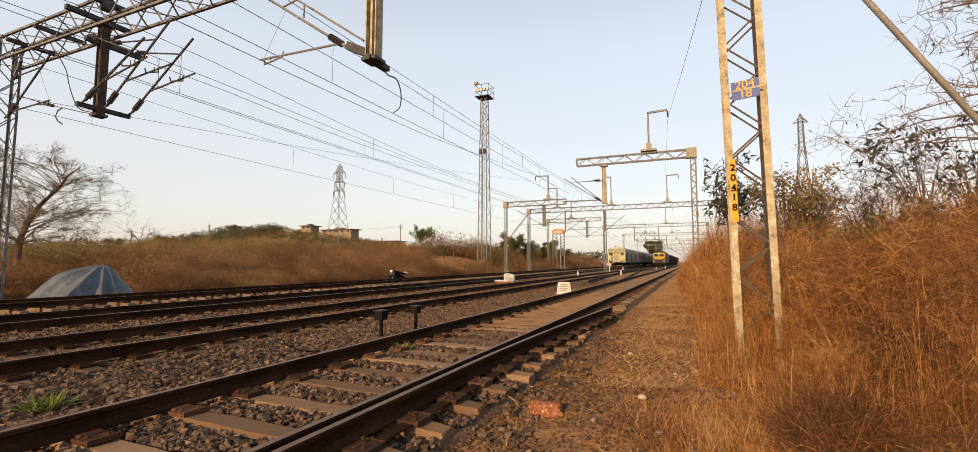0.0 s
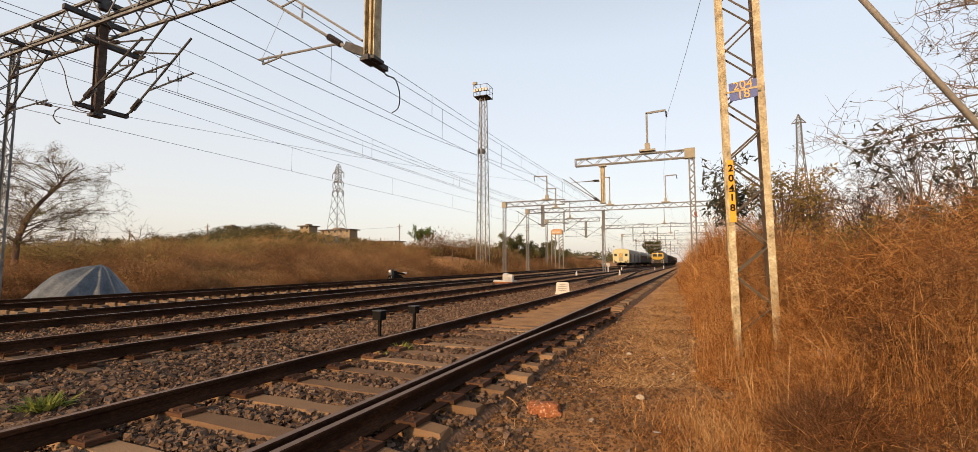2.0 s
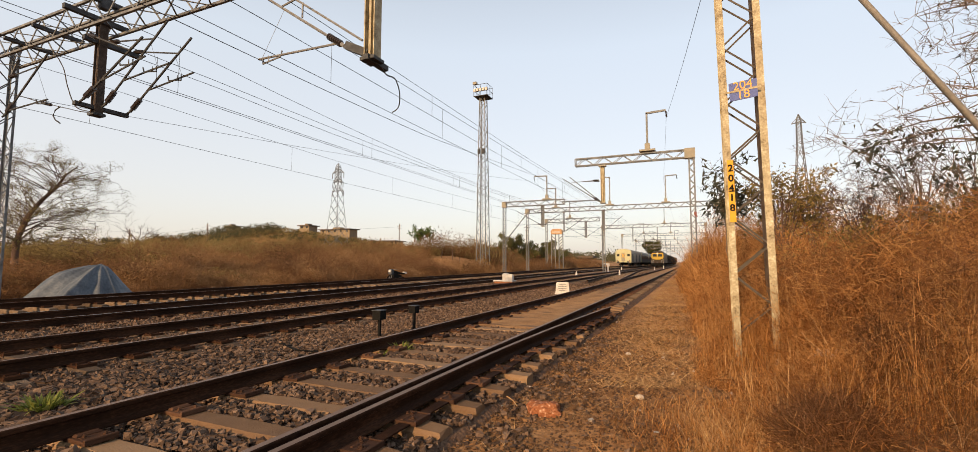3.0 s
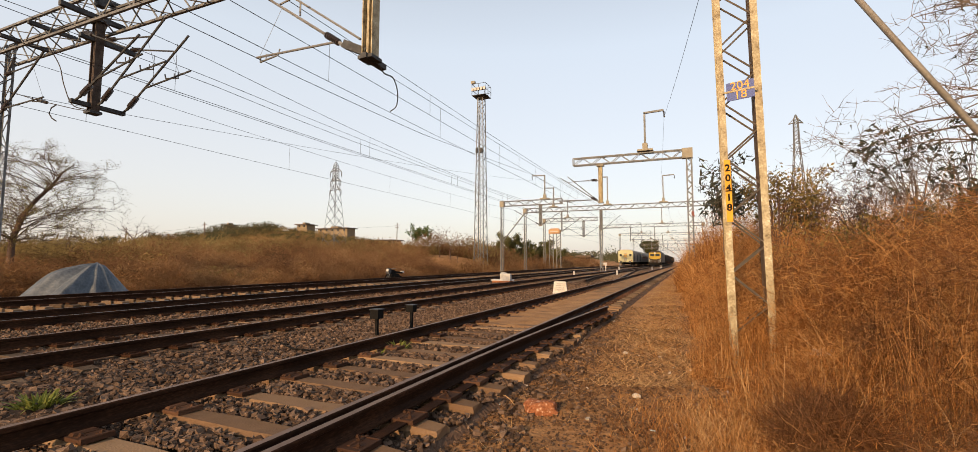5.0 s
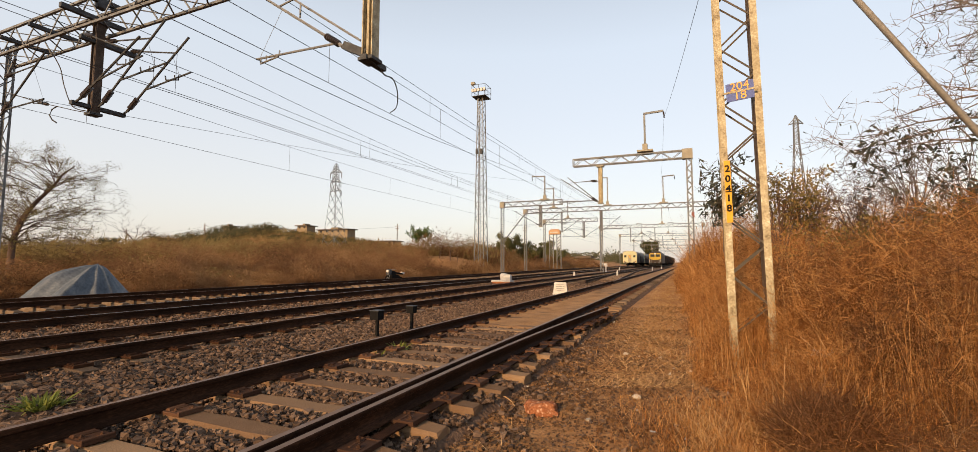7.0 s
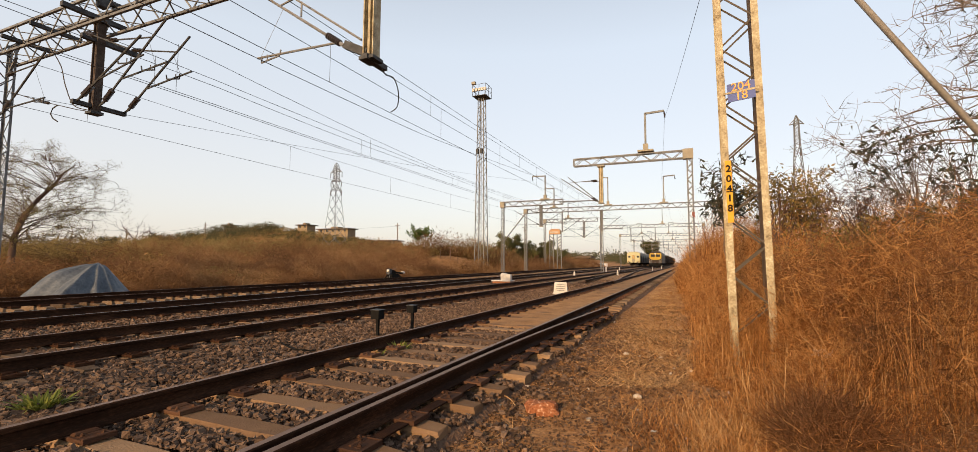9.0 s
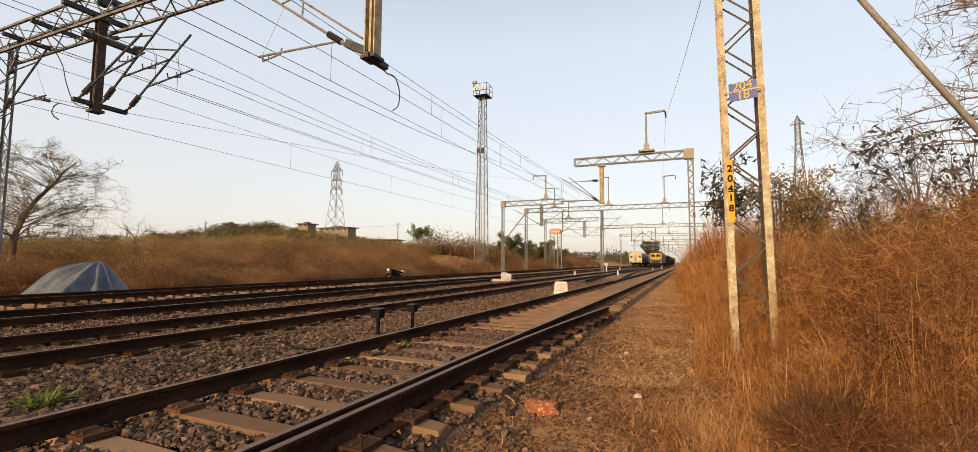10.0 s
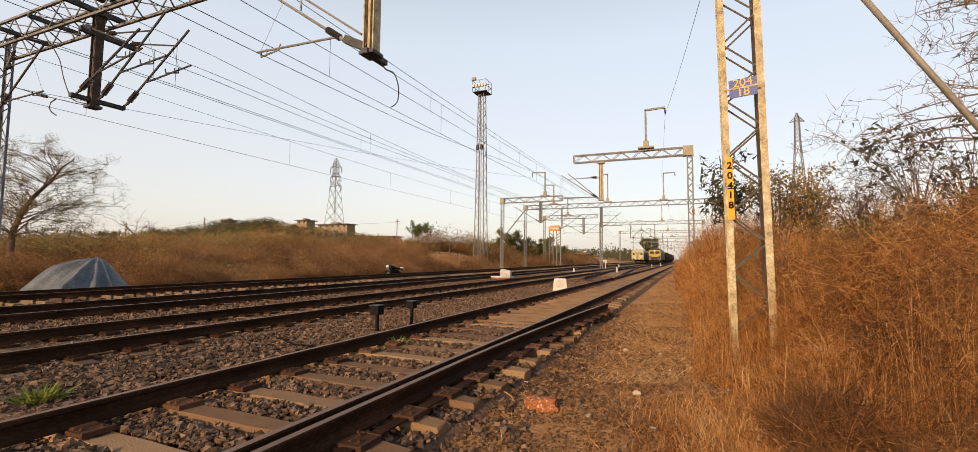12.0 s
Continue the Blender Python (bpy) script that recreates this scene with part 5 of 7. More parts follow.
def leaves(name, centres, spread, n, size, material, label="", category="", parent=None, droop=0.0, kind="stuff", slim=0.45):
    """Leaf-shaped quads scattered round centres (m,3) with spread (m,3)."""
    m = len(centres)
    d = rng.normal(0, 1, (m, n, 3))
    d /= np.linalg.norm(d, axis=2, keepdims=True)
    d *= rng.uniform(0.25, 1.0, (m, n, 1)) ** 0.5
    p = (centres[:, None] + d * spread[:, None]).reshape(-1, 3)
    k = len(p)
    a = rng.normal(0, 1, (k, 3))
    a[:, 2] -= droop
    a /= np.linalg.norm(a, axis=1, keepdims=True)
    b = np.cross(a, rng.normal(0, 1, (k, 3)))
    b /= np.linalg.norm(b, axis=1, keepdims=True) + 1e-9
    s = size * rng.uniform(0.6, 1.35, (k, 1))
    if slim < 0.35:
        v = np.stack([p - b * s * slim * 0.5, p + b * s * slim * 0.5, p + a * s * 1.15], 1).reshape(-1, 3)
        f = np.arange(3 * k).reshape(-1, 3)
    else:
        v = np.stack([p, p + a * s * 0.5 + b * s * slim * 0.5, p + a * s, p + a * s * 0.5 - b * s * slim * 0.5], 1).reshape(-1, 3)
        f = np.arange(4 * k).reshape(-1, 4)
    return arrays(name, v, f, material, parent, label, category, kind)


def on_ground(x, y, dz=0.0):
    return np.stack([x, y, ground_z(x, y) + dz], 1)


def grass_edge(y):
    """Where the tall grass beside the path begins."""
    return np.interp(y, [0, 3, 6, 12, 36, 90], [0.85, 0.2, 0.12, 0.05, -0.75, -1.1]) + 0.14 * np.sin(y * 1.7) + 0.1 * np.sin(y * 4.1)


def tall(x, y):
    d = np.clip((x - grass_edge(y)) / 1.5, 0, 1)
    near = np.interp(np.hypot(x, y), [1.2, 3.0, 4.5, 7.5], [0.3, 0.5, 0.8, 1.0])
    clear = 1 - 0.6 * np.exp(-((x - 0.6) / 0.6) ** 2 - ((y - 5.6) / 1.1) ** 2)
    return (0.14 + 0.96 * d ** 0.72) * clear * near * (1 + 0.42 * lumps(x, y, 1.1) + 0.3 * lumps(x + 5, y, 2.6))


def bank(n, y0, y1, width, hs, ws, lean):
    """Upright stems of the bank, with a little lean each way."""
    y = y0 + (y1 - y0) * rng.uniform(0, 1, n) ** 1.4
    x = grass_edge(y) + width * rng.uniform(0, 1, n) ** 1.3
    ok = (np.hypot(x, y) > 1.6) & (rng.uniform(0, 1, n) < 0.3 + 0.9 * (lumps(x, y, 2.3) > -0.15))
    x, y = x[ok], y[ok]
    k = len(x)
    h = hs * tall(x, y) * rng.uniform(0.45, 1.25, k)
    blades("dry_grass", on_ground(x, y, -0.03), h, ws * rng.uniform(0.5, 1.5, k), rng.uniform(0, 6.283, k), np.abs(rng.normal(0, lean, k)),
           rng.uniform(-0.2, 0.5, k), M_grass, "dense tangle of tall golden-brown dry grass on the bank", "dry grass")


def tangle(n, y0, y1, width, hs, length, ws, material, label, up=0.35, power=1.4, off=0.05):
    """Short bent twigs at every angle and height through the bank."""
    y = y0 + (y1 - y0) * rng.uniform(0, 1, n) ** power
    x = grass_edge(y) + off + width * rng.uniform(0, 1, n) ** 1.2
    ok = (np.hypot(x, y) > (3.6 if material is M_stalk else 1.6)) & (rng.uniform(0, 1, n) < 0.35 + 0.9 * (lumps(x, y, 2.3) > -0.15))
    x, y = x[ok], y[ok]
    k = len(x)
    top = hs * tall(x, y)
    p = np.stack([x, y, ground_z(x, y) + top * rng.uniform(0, 1, k) ** 0.8], 1)
    d = rng.normal(0, 1, (k, 3))
    d[:, 2] += up
    d /= np.linalg.norm(d, axis=1, keepdims=True)
    ln = (length * rng.uniform(0.4, 1.5, k) * np.clip(top, 0.35, 1.2))[:, None]
    bend = rng.normal(0, 0.35, (k, 3))
    bend[:, 2] -= 0.25
    s = np.cross(d, rng.normal(0, 1, (k, 3)))
    s /= np.linalg.norm(s, axis=1, keepdims=True) + 1e-9
    w = (ws * rng.uniform(0.5, 1.5, k))[:, None]
    rows = []
    for t, f in ((0.0, 0.5), (0.55, 0.45), (1.0, 0.0)):
        c = p + d * ln * t + bend * ln * t * t
        c[:, 2] = np.maximum(c[:, 2], ground_z(c[:, 0], c[:, 1]) + 0.005)
        rows += [c - s * w * f, c + s * w * f] if f else [c]
    v = np.stack(rows, 1).reshape(-1, 3)
    q = np.array([[0, 1, 3], [0, 3, 2], [2, 3, 4]])
    arrays("dry_brushwood", v, (np.arange(k)[:, None, None] * 5 + q[None]).reshape(-1, 3), material, None, label, "dry brush", "stuff")


bank(9000, 1.4, 9, 5.0, 1.0, 0.003, 0.3)
bank(12000, 4, 10, 5.0, 1.1, 0.0035, 0.22)
bank(30000, 6, 22, 7.5, 1.2, 0.006, 0.24)
bank(24000, 20, 110, 8.0, 2.3, 0.022, 0.3)
TW = "tangled golden-brown dry twigs and grass on the bank"
tangle(115000, 1.6, 8, 5.0, 1.1, 0.17, 0.0023, M_grass, TW, 0.45)
tangle(80000, 2.0, 9, 4.0, 1.2, 0.19, 0.0025, M_twig, "brown twigs matted through the bank, darkened for its shaded depth", 0.45, 1.3, 0.9)
tangle(130000, 5, 20, 7.5, 1.32, 0.2, 0.004, M_grass, TW, 0.45)
tangle(28000, 18, 90, 8.0, 2.4, 0.34, 0.014, M_grass, TW)
tangle(46000, 13, 40, 4.5, 2.25, 0.22, 0.007, M_grass, TW, 0.5, 1.0)
tangle(700, 2.6, 14, 5.0, 1.25, 0.5, 0.0032, M_stalk, "pale bent stems arching through the dry grass", 0.8)


def thicket(cx, cy, rx, ry, h, n, length, ws, material, label, grow=0.5):
    """A rounded bush of fine bent twigs, fuller towards its crown."""
    a, q = rng.uniform(0, 6.283, n), np.sqrt(rng.uniform(0, 1, n))
    x, y = cx + rx * q * np.cos(a), cy + ry * q * np.sin(a)
    top = h * np.sqrt(np.clip(1 - q * q, 0.05, 1)) * (1 + 0.2 * lumps(x, y, 4.0))
    p = np.stack([x, y, ground_z(x, y) + top * rng.uniform(0, 1, n) ** 0.6], 1)
    d = rng.normal(0, 1, (n, 3)) + np.stack([np.cos(a) * q, np.sin(a) * q, np.full(n, grow)], 1)
    d /= np.linalg.norm(d, axis=1, keepdims=True)
    ln = (length * rng.uniform(0.4, 1.6, n))[:, None]
    bend = rng.normal(0, 0.35, (n, 3))
    s = np.cross(d, rng.normal(0, 1, (n, 3)))
    s /= np.linalg.norm(s, axis=1, keepdims=True) + 1e-9
    w = (ws * rng.uniform(0.5, 1.5, n))[:, None]
    rows = []
    for t, f in ((0.0, 0.5), (0.55, 0.45), (1.0, 0.0)):
        c = p + d * ln * t + bend * ln * t * t
        rows += [c - s * w * f, c + s * w * f] if f else [c]
    q3 = np.array([[0, 1, 3], [0, 3, 2], [2, 3, 4]])
    arrays("thorn_bush", np.stack(rows, 1).reshape(-1, 3), (np.arange(n)[:, None, None] * 5 + q3[None]).reshape(-1, 3), material, None, label, "bush", "stuff")


for cx, cy, r, h, n in ((1.15, 6.0, 0.3, 0.75, 3500), (2.05, 6.9, 0.4, 1.0, 4500), (2.9, 5.6, 0.35, 0.85, 3500), (1.05, 4.6, 0.22, 0.5, 2200), (3.7, 7.8, 0.5, 1.1, 4500)):
    thicket(cx, cy, r, r * 0.9, h, n, 0.15, 0.0026, M_grass, "rounded clump of golden-brown dry brush on the bank")
# dark clumps set at the bank's shaded hollows; their colour carries that shade
GB = "leafless grey-brown twiggy bush, darkened for shaded hollows in the dry grass"
for cx, cy, rx, ry, h, n in ((1.75, 6.2, 0.5, 0.5, 0.95, 7000), (0.8, 3.7, 0.3, 0.3, 0.4, 3500), (2.4, 5.9, 0.4, 0.5, 0.9, 4000),
                             (3.2, 6.9, 0.7, 0.6, 1.2, 8000), (1.55, 5.0, 0.3, 0.3, 0.75, 3500), (2.7, 4.7, 0.4, 0.35, 0.8, 4500), (1.25, 7.7, 0.4, 0.4, 1.1, 4500), (2.2, 8.6, 0.7, 0.7, 1.35, 8000)):
    thicket(cx, cy, rx, ry, h, n, 0.17, 0.003, M_twig, GB)
OB = "olive-leaved scrambling bush on the bank"
for cx, cy, r, h, n in ((2.6, 10.4, 0.9, 1.7, 900), (3.7, 9.6, 1.1, 1.75, 1100), (4.7, 9.2, 1.1, 1.7, 1100), (4.6, 11.5, 1.2, 1.9, 900), (2.75, 7.7, 0.35, 1.0, 160), (3.3, 8.0, 0.4, 1.05, 160)):
    g = np.random.default_rng(int(cx * 100))
    c = np.stack([g.normal(cx, r * 0.5, 14), g.normal(cy, r * 0.4, 14), np.full(14, float(ground_z(cx, cy)) + h * 0.7) + g.uniform(-0.3, 0.3, 14)], 1)
    leaves("olive_bush", c, np.full((14, 3), r * 0.42), n // 7, 0.07, M_leaf if cx > 3.4 and cy > 9 else M_leaf_gold, OB, "bush", None, 0.4, "stuff", 0.4)
    thicket(cx, cy, r, r * 0.8, h, n * 4, 0.2, 0.004, M_twig, GB)

# slender stems standing about the mast and along the edge of the grass
k = 420
y = rng.uniform(3.6, 9.5, k)
x = grass_edge(y) + 0.02 + 2.0 * rng.uniform(0, 1, k) ** 1.4
blades("dry_stalks", on_ground(x, y), rng.uniform(0.45, 1.25, k) * np.clip(tall(x, y) * 1.5, 0.45, 1.1), rng.uniform(0.003, 0.006, k), rng.uniform(0, 6.28, k), rng.uniform(0.0, 0.3, k), rng.uniform(-0.1, 0.35, k),
       M_stalk, "slender pale stems standing at the edge of the grass", "dry stalks")
# curling straw tufts at the foot of the bank
k = 1500
c = rng.integers(0, 26, k)
ty, tx = rng.uniform(1.9, 4.6, 26), rng.uniform(-0.15, 0.75, 26)
y, x = ty[c] + rng.normal(0, 0.07, k), tx[c] + rng.normal(0, 0.07, k)
ok = np.hypot(x, y) > 1.7
x, y, k = x[ok], y[ok], int(ok.sum())
blades("straw_tufts", on_ground(x, y), rng.uniform(0.1, 0.34, k), rng.uniform(0.002, 0.0045, k), rng.uniform(0, 6.28, k), rng.uniform(0.1, 0.8, k), rng.uniform(0.2, 0.9, k),
       M_straw, "curling tufts of pale straw at the foot of the bank", "dry grass")
# pale stalks standing out of the grass
k = 45
y = rng.uniform(4.5, 16, k)
x = grass_edge(y) + rng.uniform(0.1, 5, k)
h = tall(x, y) * rng.uniform(1.0, 2.1, k)
blades("dry_stalks", on_ground(x, y), h, np.full(k, 0.004), rng.uniform(0, 6.28, k), rng.uniform(0.05, 0.5, k), rng.uniform(0, 0.8, k), M_stalk,
       "pale bent stalks sticking out of the dry grass", "dry stalks")

# straw and chaff lying on the path, thin over the dark gravelly patch
def sparse(x, y):
    return rng.uniform(0, 1, len(x)) < np.where((y < 8.0) & (x < -0.25), np.where(x < -0.75, 0.4, 0.55), 1.0)


def litter(name, k, x, y, h, w, lean, material, label, category):
    ok = sparse(x, y)
    x, y, k = x[ok], y[ok], int(ok.sum())
    blades(name, on_ground(x, y, 0.005), h(k), rng.uniform(*w, k), rng.uniform(0, 6.28, k), rng.uniform(*lean, k), rng.uniform(-0.2, 0.5, k), material, label, category)


k = 15000
y = 1.2 + 22 * rng.uniform(0, 1, k) ** 1.6
litter("straw_litter", k, -1.65 + 2.3 * rng.uniform(0, 1, k) ** 0.75, y, lambda n: 0.02 + 0.13 * rng.uniform(0, 1, n) ** 2.0, (0.0018, 0.0045), (0.9, 1.6),
       M_straw, "broken straw and chaff scattered on the path", "straw")
k = 32000
y = 5.5 + 35 * rng.uniform(0, 1, k) ** 1.5
litter("straw_litter", k, np.interp(y, [0, 12, 40], [-0.55, -0.65, -1.15]) + rng.normal(0, 0.38, k), y, lambda n: 0.03 + 0.14 * rng.uniform(0, 1, n) ** 2, (0.004, 0.011), (1.1, 1.8),
       M_straw, "flattened golden straw along the path", "straw")
k = 5000
y = 7 + 45 * rng.uniform(0, 1, k) ** 1.5
litter("short_grass", k, np.interp(y, [0, 12, 40], [-0.35, -0.5, -1.15]) + rng.normal(0, 0.3, k), y, lambda n: rng.uniform(0.03, 0.12, n), (0.004, 0.009), (0.5, 1.3),
       M_grass, "short trodden dry grass along the path", "dry grass")
k = 7000
y = 1.6 + 3.4 * rng.uniform(0, 1, k)
litter("short_grass", k, -0.75 + 1.3 * rng.uniform(0, 1, k) ** 0.6, y, lambda n: rng.uniform(0.04, 0.2, n), (0.0025, 0.005), (0.2, 1.2),
       M_grass, "short trodden dry grass along the path", "dry grass")

# long forked stems arching out of the tangle
stems = Shape()
sr = random.Random(77)


def stem(p, d, length, rad, level):
    pts = [p.copy()]
    bow = Vector((sr.gauss(0, 0.1), sr.gauss(0, 0.1), sr.uniform(-0.12, 0.02)))
    for i in range(7):
        d = (d + bow + Vector((sr.gauss(0, 0.05), sr.gauss(0, 0.05), sr.gauss(0, 0.05)))).normalized()
        p = p + d * length / 7
        pts.append(p.copy())
    stems.tube(pts, [rad * (1 - 0.1 * i) for i in range(8)], 4, False)
    if level:
        for k in range(sr.randint(1, 3)):
            i = sr.randint(2, 6)
            e = Vector((sr.gauss(0, 1), sr.gauss(0, 1), sr.gauss(0.4, 0.6))).normalized()
            stem(pts[i], ((pts[i + 1] - pts[i]).normalized() + e * 0.7).normalized(), length * sr.uniform(0.35, 0.65), rad * 0.6, level - 1)


for i in range(34):
    y = 4.4 + 9.5 * sr.random() ** 1.2
    x = float(grass_edge(y)) + sr.uniform(0.15, 4.5)
    if math.hypot(x, y) < 2.6:
        continue
    near = min(1.0, math.hypot(x, y) / 6)
    d = Vector((sr.gauss(0, 0.5), sr.gauss(0, 0.4), 1.0)).normalized()
    stem(Vector((x, y, float(ground_z(x, y)))), d, sr.uniform(0.8, 1.7) * near * float(min(1.1, max(0.35, tall(x, y)))), sr.uniform(0.0018, 0.0036), 2)
for i in range(90):
    y, x = sr.uniform(2.3, 6.0), sr.uniform(0.7, 3.2)
    if math.hypot(x, y) < 2.6:
        continue
    d = Vector((sr.gauss(0, 0.9), sr.gauss(0, 0.4), 0.8)).normalized()
    stem(Vector((x, y, float(ground_z(x, y)))), d, sr.uniform(0.35, 0.8) * min(1.0, math.hypot(x, y) / 4.5), sr.uniform(0.0016, 0.0028), 1)
stems.part("brush_stems", M_stalk, None, "pale forked dry stems arching through the brush", kind="stuff")["category"] = "dry stems"


# ---- loose ballast stones ----
CUBE = np.array([(a, b, c) for c in (-1, 1) for a, b in ((-1, -1), (1, -1), (1, 1), (-1, 1))], float)
OCTA = np.array([(1, 0, 0), (0, 1, 0), (-1, 0, 0), (0, -1, 0), (0, 0, 1), (0, 0, -1)], float)
EIGHT = np.array([(i, (i + 1) % 4, 4) for i in range(4)] + [((i + 1) % 4, i, 5) for i in range(4)])
QUADS = np.array([(3, 2, 1, 0), (4, 5, 6, 7), (0, 1, 5, 4), (1, 2, 6, 5), (2, 3, 7, 6), (3, 0, 4, 7)])


def stones(x, y, z, size, label, material=None, name="ballast_stones"):
    n = len(x)
    size = np.broadcast_to(size, n)
    far = np.hypot(x, y) > 8.5 if material is None else np.full(n, bool(material is M_clod and np.mean(size) < 0.01))
    if far.any() and not far.all():
        stones(x[~far], y[~far], z[~far], size[~far], label, M_stone, name)
        x, y, z, size, n = x[far], y[far], z[far], size[far], int(far.sum())
    if far.any():
        v = OCTA[None] * rng.uniform(0.6, 1.3, (n, 6, 1)) + rng.uniform(-0.45, 0.45, (n, 6, 3))
        v *= 1.25 * (size * rng.uniform(0.55, 1.35, n))[:, None, None] * np.stack([np.ones(n), rng.uniform(0.6, 1, n), rng.uniform(0.5, 0.9, n)], 1)[:, None]
        v = v + np.stack([x, y, z], 1)[:, None]
        f = (np.arange(n)[:, None, None] * 6 + EIGHT[None]).reshape(-1, 3)
        arrays(name, v.reshape(-1, 3), f, material or M_stone, None, label, "ballast", "stuff")
        return
    v = CUBE[None] * (1 + rng.uniform(-0.75, 0.3, (n, 8, 3))) + rng.uniform(-0.3, 0.3, (n, 8, 3))
    v *= (size * rng.uniform(0.55, 1.35, n))[:, None, None] * np.stack([np.ones(n), rng.uniform(0.6, 1, n), rng.uniform(0.45, 0.9, n)], 1)[:, None]
    a, b = rng.uniform(0, 6.28, n), rng.uniform(-0.6, 0.6, n)
    ca, sa_, cb, sb = np.cos(a), np.sin(a), np.cos(b), np.sin(b)
    X, Y, Z = v[..., 0], v[..., 1], v[..., 2]
    Y, Z = Y * cb[:, None] - Z * sb[:, None], Y * sb[:, None] + Z * cb[:, None]
    X, Y = X * ca[:, None] - Y * sa_[:, None], X * sa_[:, None] + Y * ca[:, None]
    v = np.stack([X + x[:, None], Y + y[:, None], Z + z[:, None]], 2).reshape(-1, 3)
    f = (np.arange(n)[:, None, None] * 8 + QUADS[None]).reshape(-1, 4)
    arrays(name, v, f, material or M_stone, None, label, "ballast", "stuff")


def ballast(n, x0, x1, y0, y1, z, size, power=1.5, clear=-1.0):
    y = y0 + (y1 - y0) * rng.uniform(0, 1, n) ** power
    x = rng.uniform(x0, x1, n)
    ok = np.abs(((y + 8) / PITCH + 0.5) % 1 - 0.5) * PITCH > clear
    x, y, n = x[ok], y[ok], int(ok.sum())
    stones(x, y, np.full(n, z) + rng.uniform(-0.02, 0.02, n), size, "loose dark brown crushed stone ballast")


ballast(30000, -6.55, -4.6, 0.5, 22, -0.06, 0.029)
ballast(9000, -4.62, -4.2, 0.5, 22, -0.07, 0.024)
ballast(14000, -4.02, -2.45, 0.6, 8.5, -0.022, 0.024, 1.2, 0.142)
ballast(4200, -2.3, -1.75, 0.8, 12, -0.065, 0.024, 1.2, 0.15)
ballast(2200, -1.95, -1.25, 0.9, 9, -0.125, 0.022, 1.2, 0.12)
ballast(9000, -8.6, -7.1, 1, 30, -0.02, 0.028, 1.5, 0.07)
ballast(3600, -6.9, -6.35, 1, 24, -0.022, 0.022, 1.5, 0.125)
ballast(9000, -6.55, -4.6, 20, 70, -0.05, 0.045, 1.3)
ballast(13000, -11.3, -8.8, 2, 36, -0.01, 0.028)
ballast(6000, -13.6, -11.5, 3, 36, -0.02, 0.03, 1.4)
ballast(6000, -19.2, -14.6, 3, 45, -0.2, 0.034)
for k, size, m, nm in ((3500, 0.011, M_stone, "path_gravel"), (18000, 0.007, M_clod, "earth_clods"), (160, 0.011, M_paper, "pale_chips")):
    y = 1.2 + 14 * rng.uniform(0, 1, k) ** 1.4
    x = -1.75 + 2.2 * rng.uniform(0, 1, k) ** 1.2
    stones(x, y, ground_z(x, y) + 0.004, size * rng.uniform(0.5, 2.0, k), "small gravel and clods trodden into the path", m, nm)


k = 11000
y = 1.4 + 9.5 * rng.uniform(0, 1, k) ** 1.1
x = -1.8 + 1.75 * rng.uniform(0, 1, k) ** 1.35
stones(x, y, ground_z(x, y) + 0.002, 0.0085 * rng.uniform(0.5, 1.9, k), "dark gravel spilt from the track onto the path", M_gravel, "path_gravel")
k = 5200
y = 3.2 + 6.2 * rng.uniform(0, 1, k)
x = -1.75 + 2.0 * rng.uniform(0, 1, k) ** 1.1
ok = rng.uniform(0, 1, k) < 0.25 + 0.75 * np.exp(-((y - 6.3) / 1.5) ** 2)
stones(x[ok], y[ok], ground_z(x[ok], y[ok]) + 0.006, 0.015 * rng.uniform(0.5, 1.6, int(ok.sum())), "broken brown stones lying on the path", M_clod, "path_rubble")


# the stones lying nearest the foot of the bed, one by one
LOOSE = [(CUBE * (1 + rng.uniform(-0.6, 0.25, (8, 3))) + rng.uniform(-0.25, 0.25, (8, 3))) * np.array([1, 0.8, 0.65]) for k in range(8)]
LOOSE_MESH = []
for k, v in enumerate(LOOSE):
    me = bpy.data.meshes.new("stone")
    me.from_pydata([tuple(p) for p in v], [], [tuple(int(i) for i in q) for q in QUADS])
    me.materials.append(M_loose)
    LOOSE_MESH.append(me)
lr = random.Random(19)
for k in range(300):
    ob = new("stone", lr.choice(LOOSE_MESH))
    ob.parent = bed_1
    ob.location = (lr.uniform(-5.9, -4.5), lr.uniform(1.2, 4.2), -0.045 + lr.uniform(-0.01, 0.015))
    ob.rotation_euler = (lr.uniform(-0.5, 0.5), lr.uniform(-0.5, 0.5), lr.uniform(0, 6.28))
    q = lr.uniform(0.026, 0.042)
    ob.scale = (q, q, q)


def rock(name, x, y, z, r, material, label):
    bm = bmesh.new()
    bmesh.ops.create_icosphere(bm, subdivisions=3, radius=1.0)
    for v in bm.verts:
        d = noise.noise(v.co * 1.3 + Vector((x, y, 0))) * 0.35 + noise.noise(v.co * 4) * 0.12
        v.co = Vector((v.co.x * r[0], v.co.y * r[1], v.co.z * r[2])) * (1 + d)
    me = bpy.data.meshes.new(name)
    bm.to_mesh(me)
    bm.free()
    me.materials.append(material)
    ob = new(name, me)
    ob.location = (x, y, z)
    return tagged(ob, label, "rock")


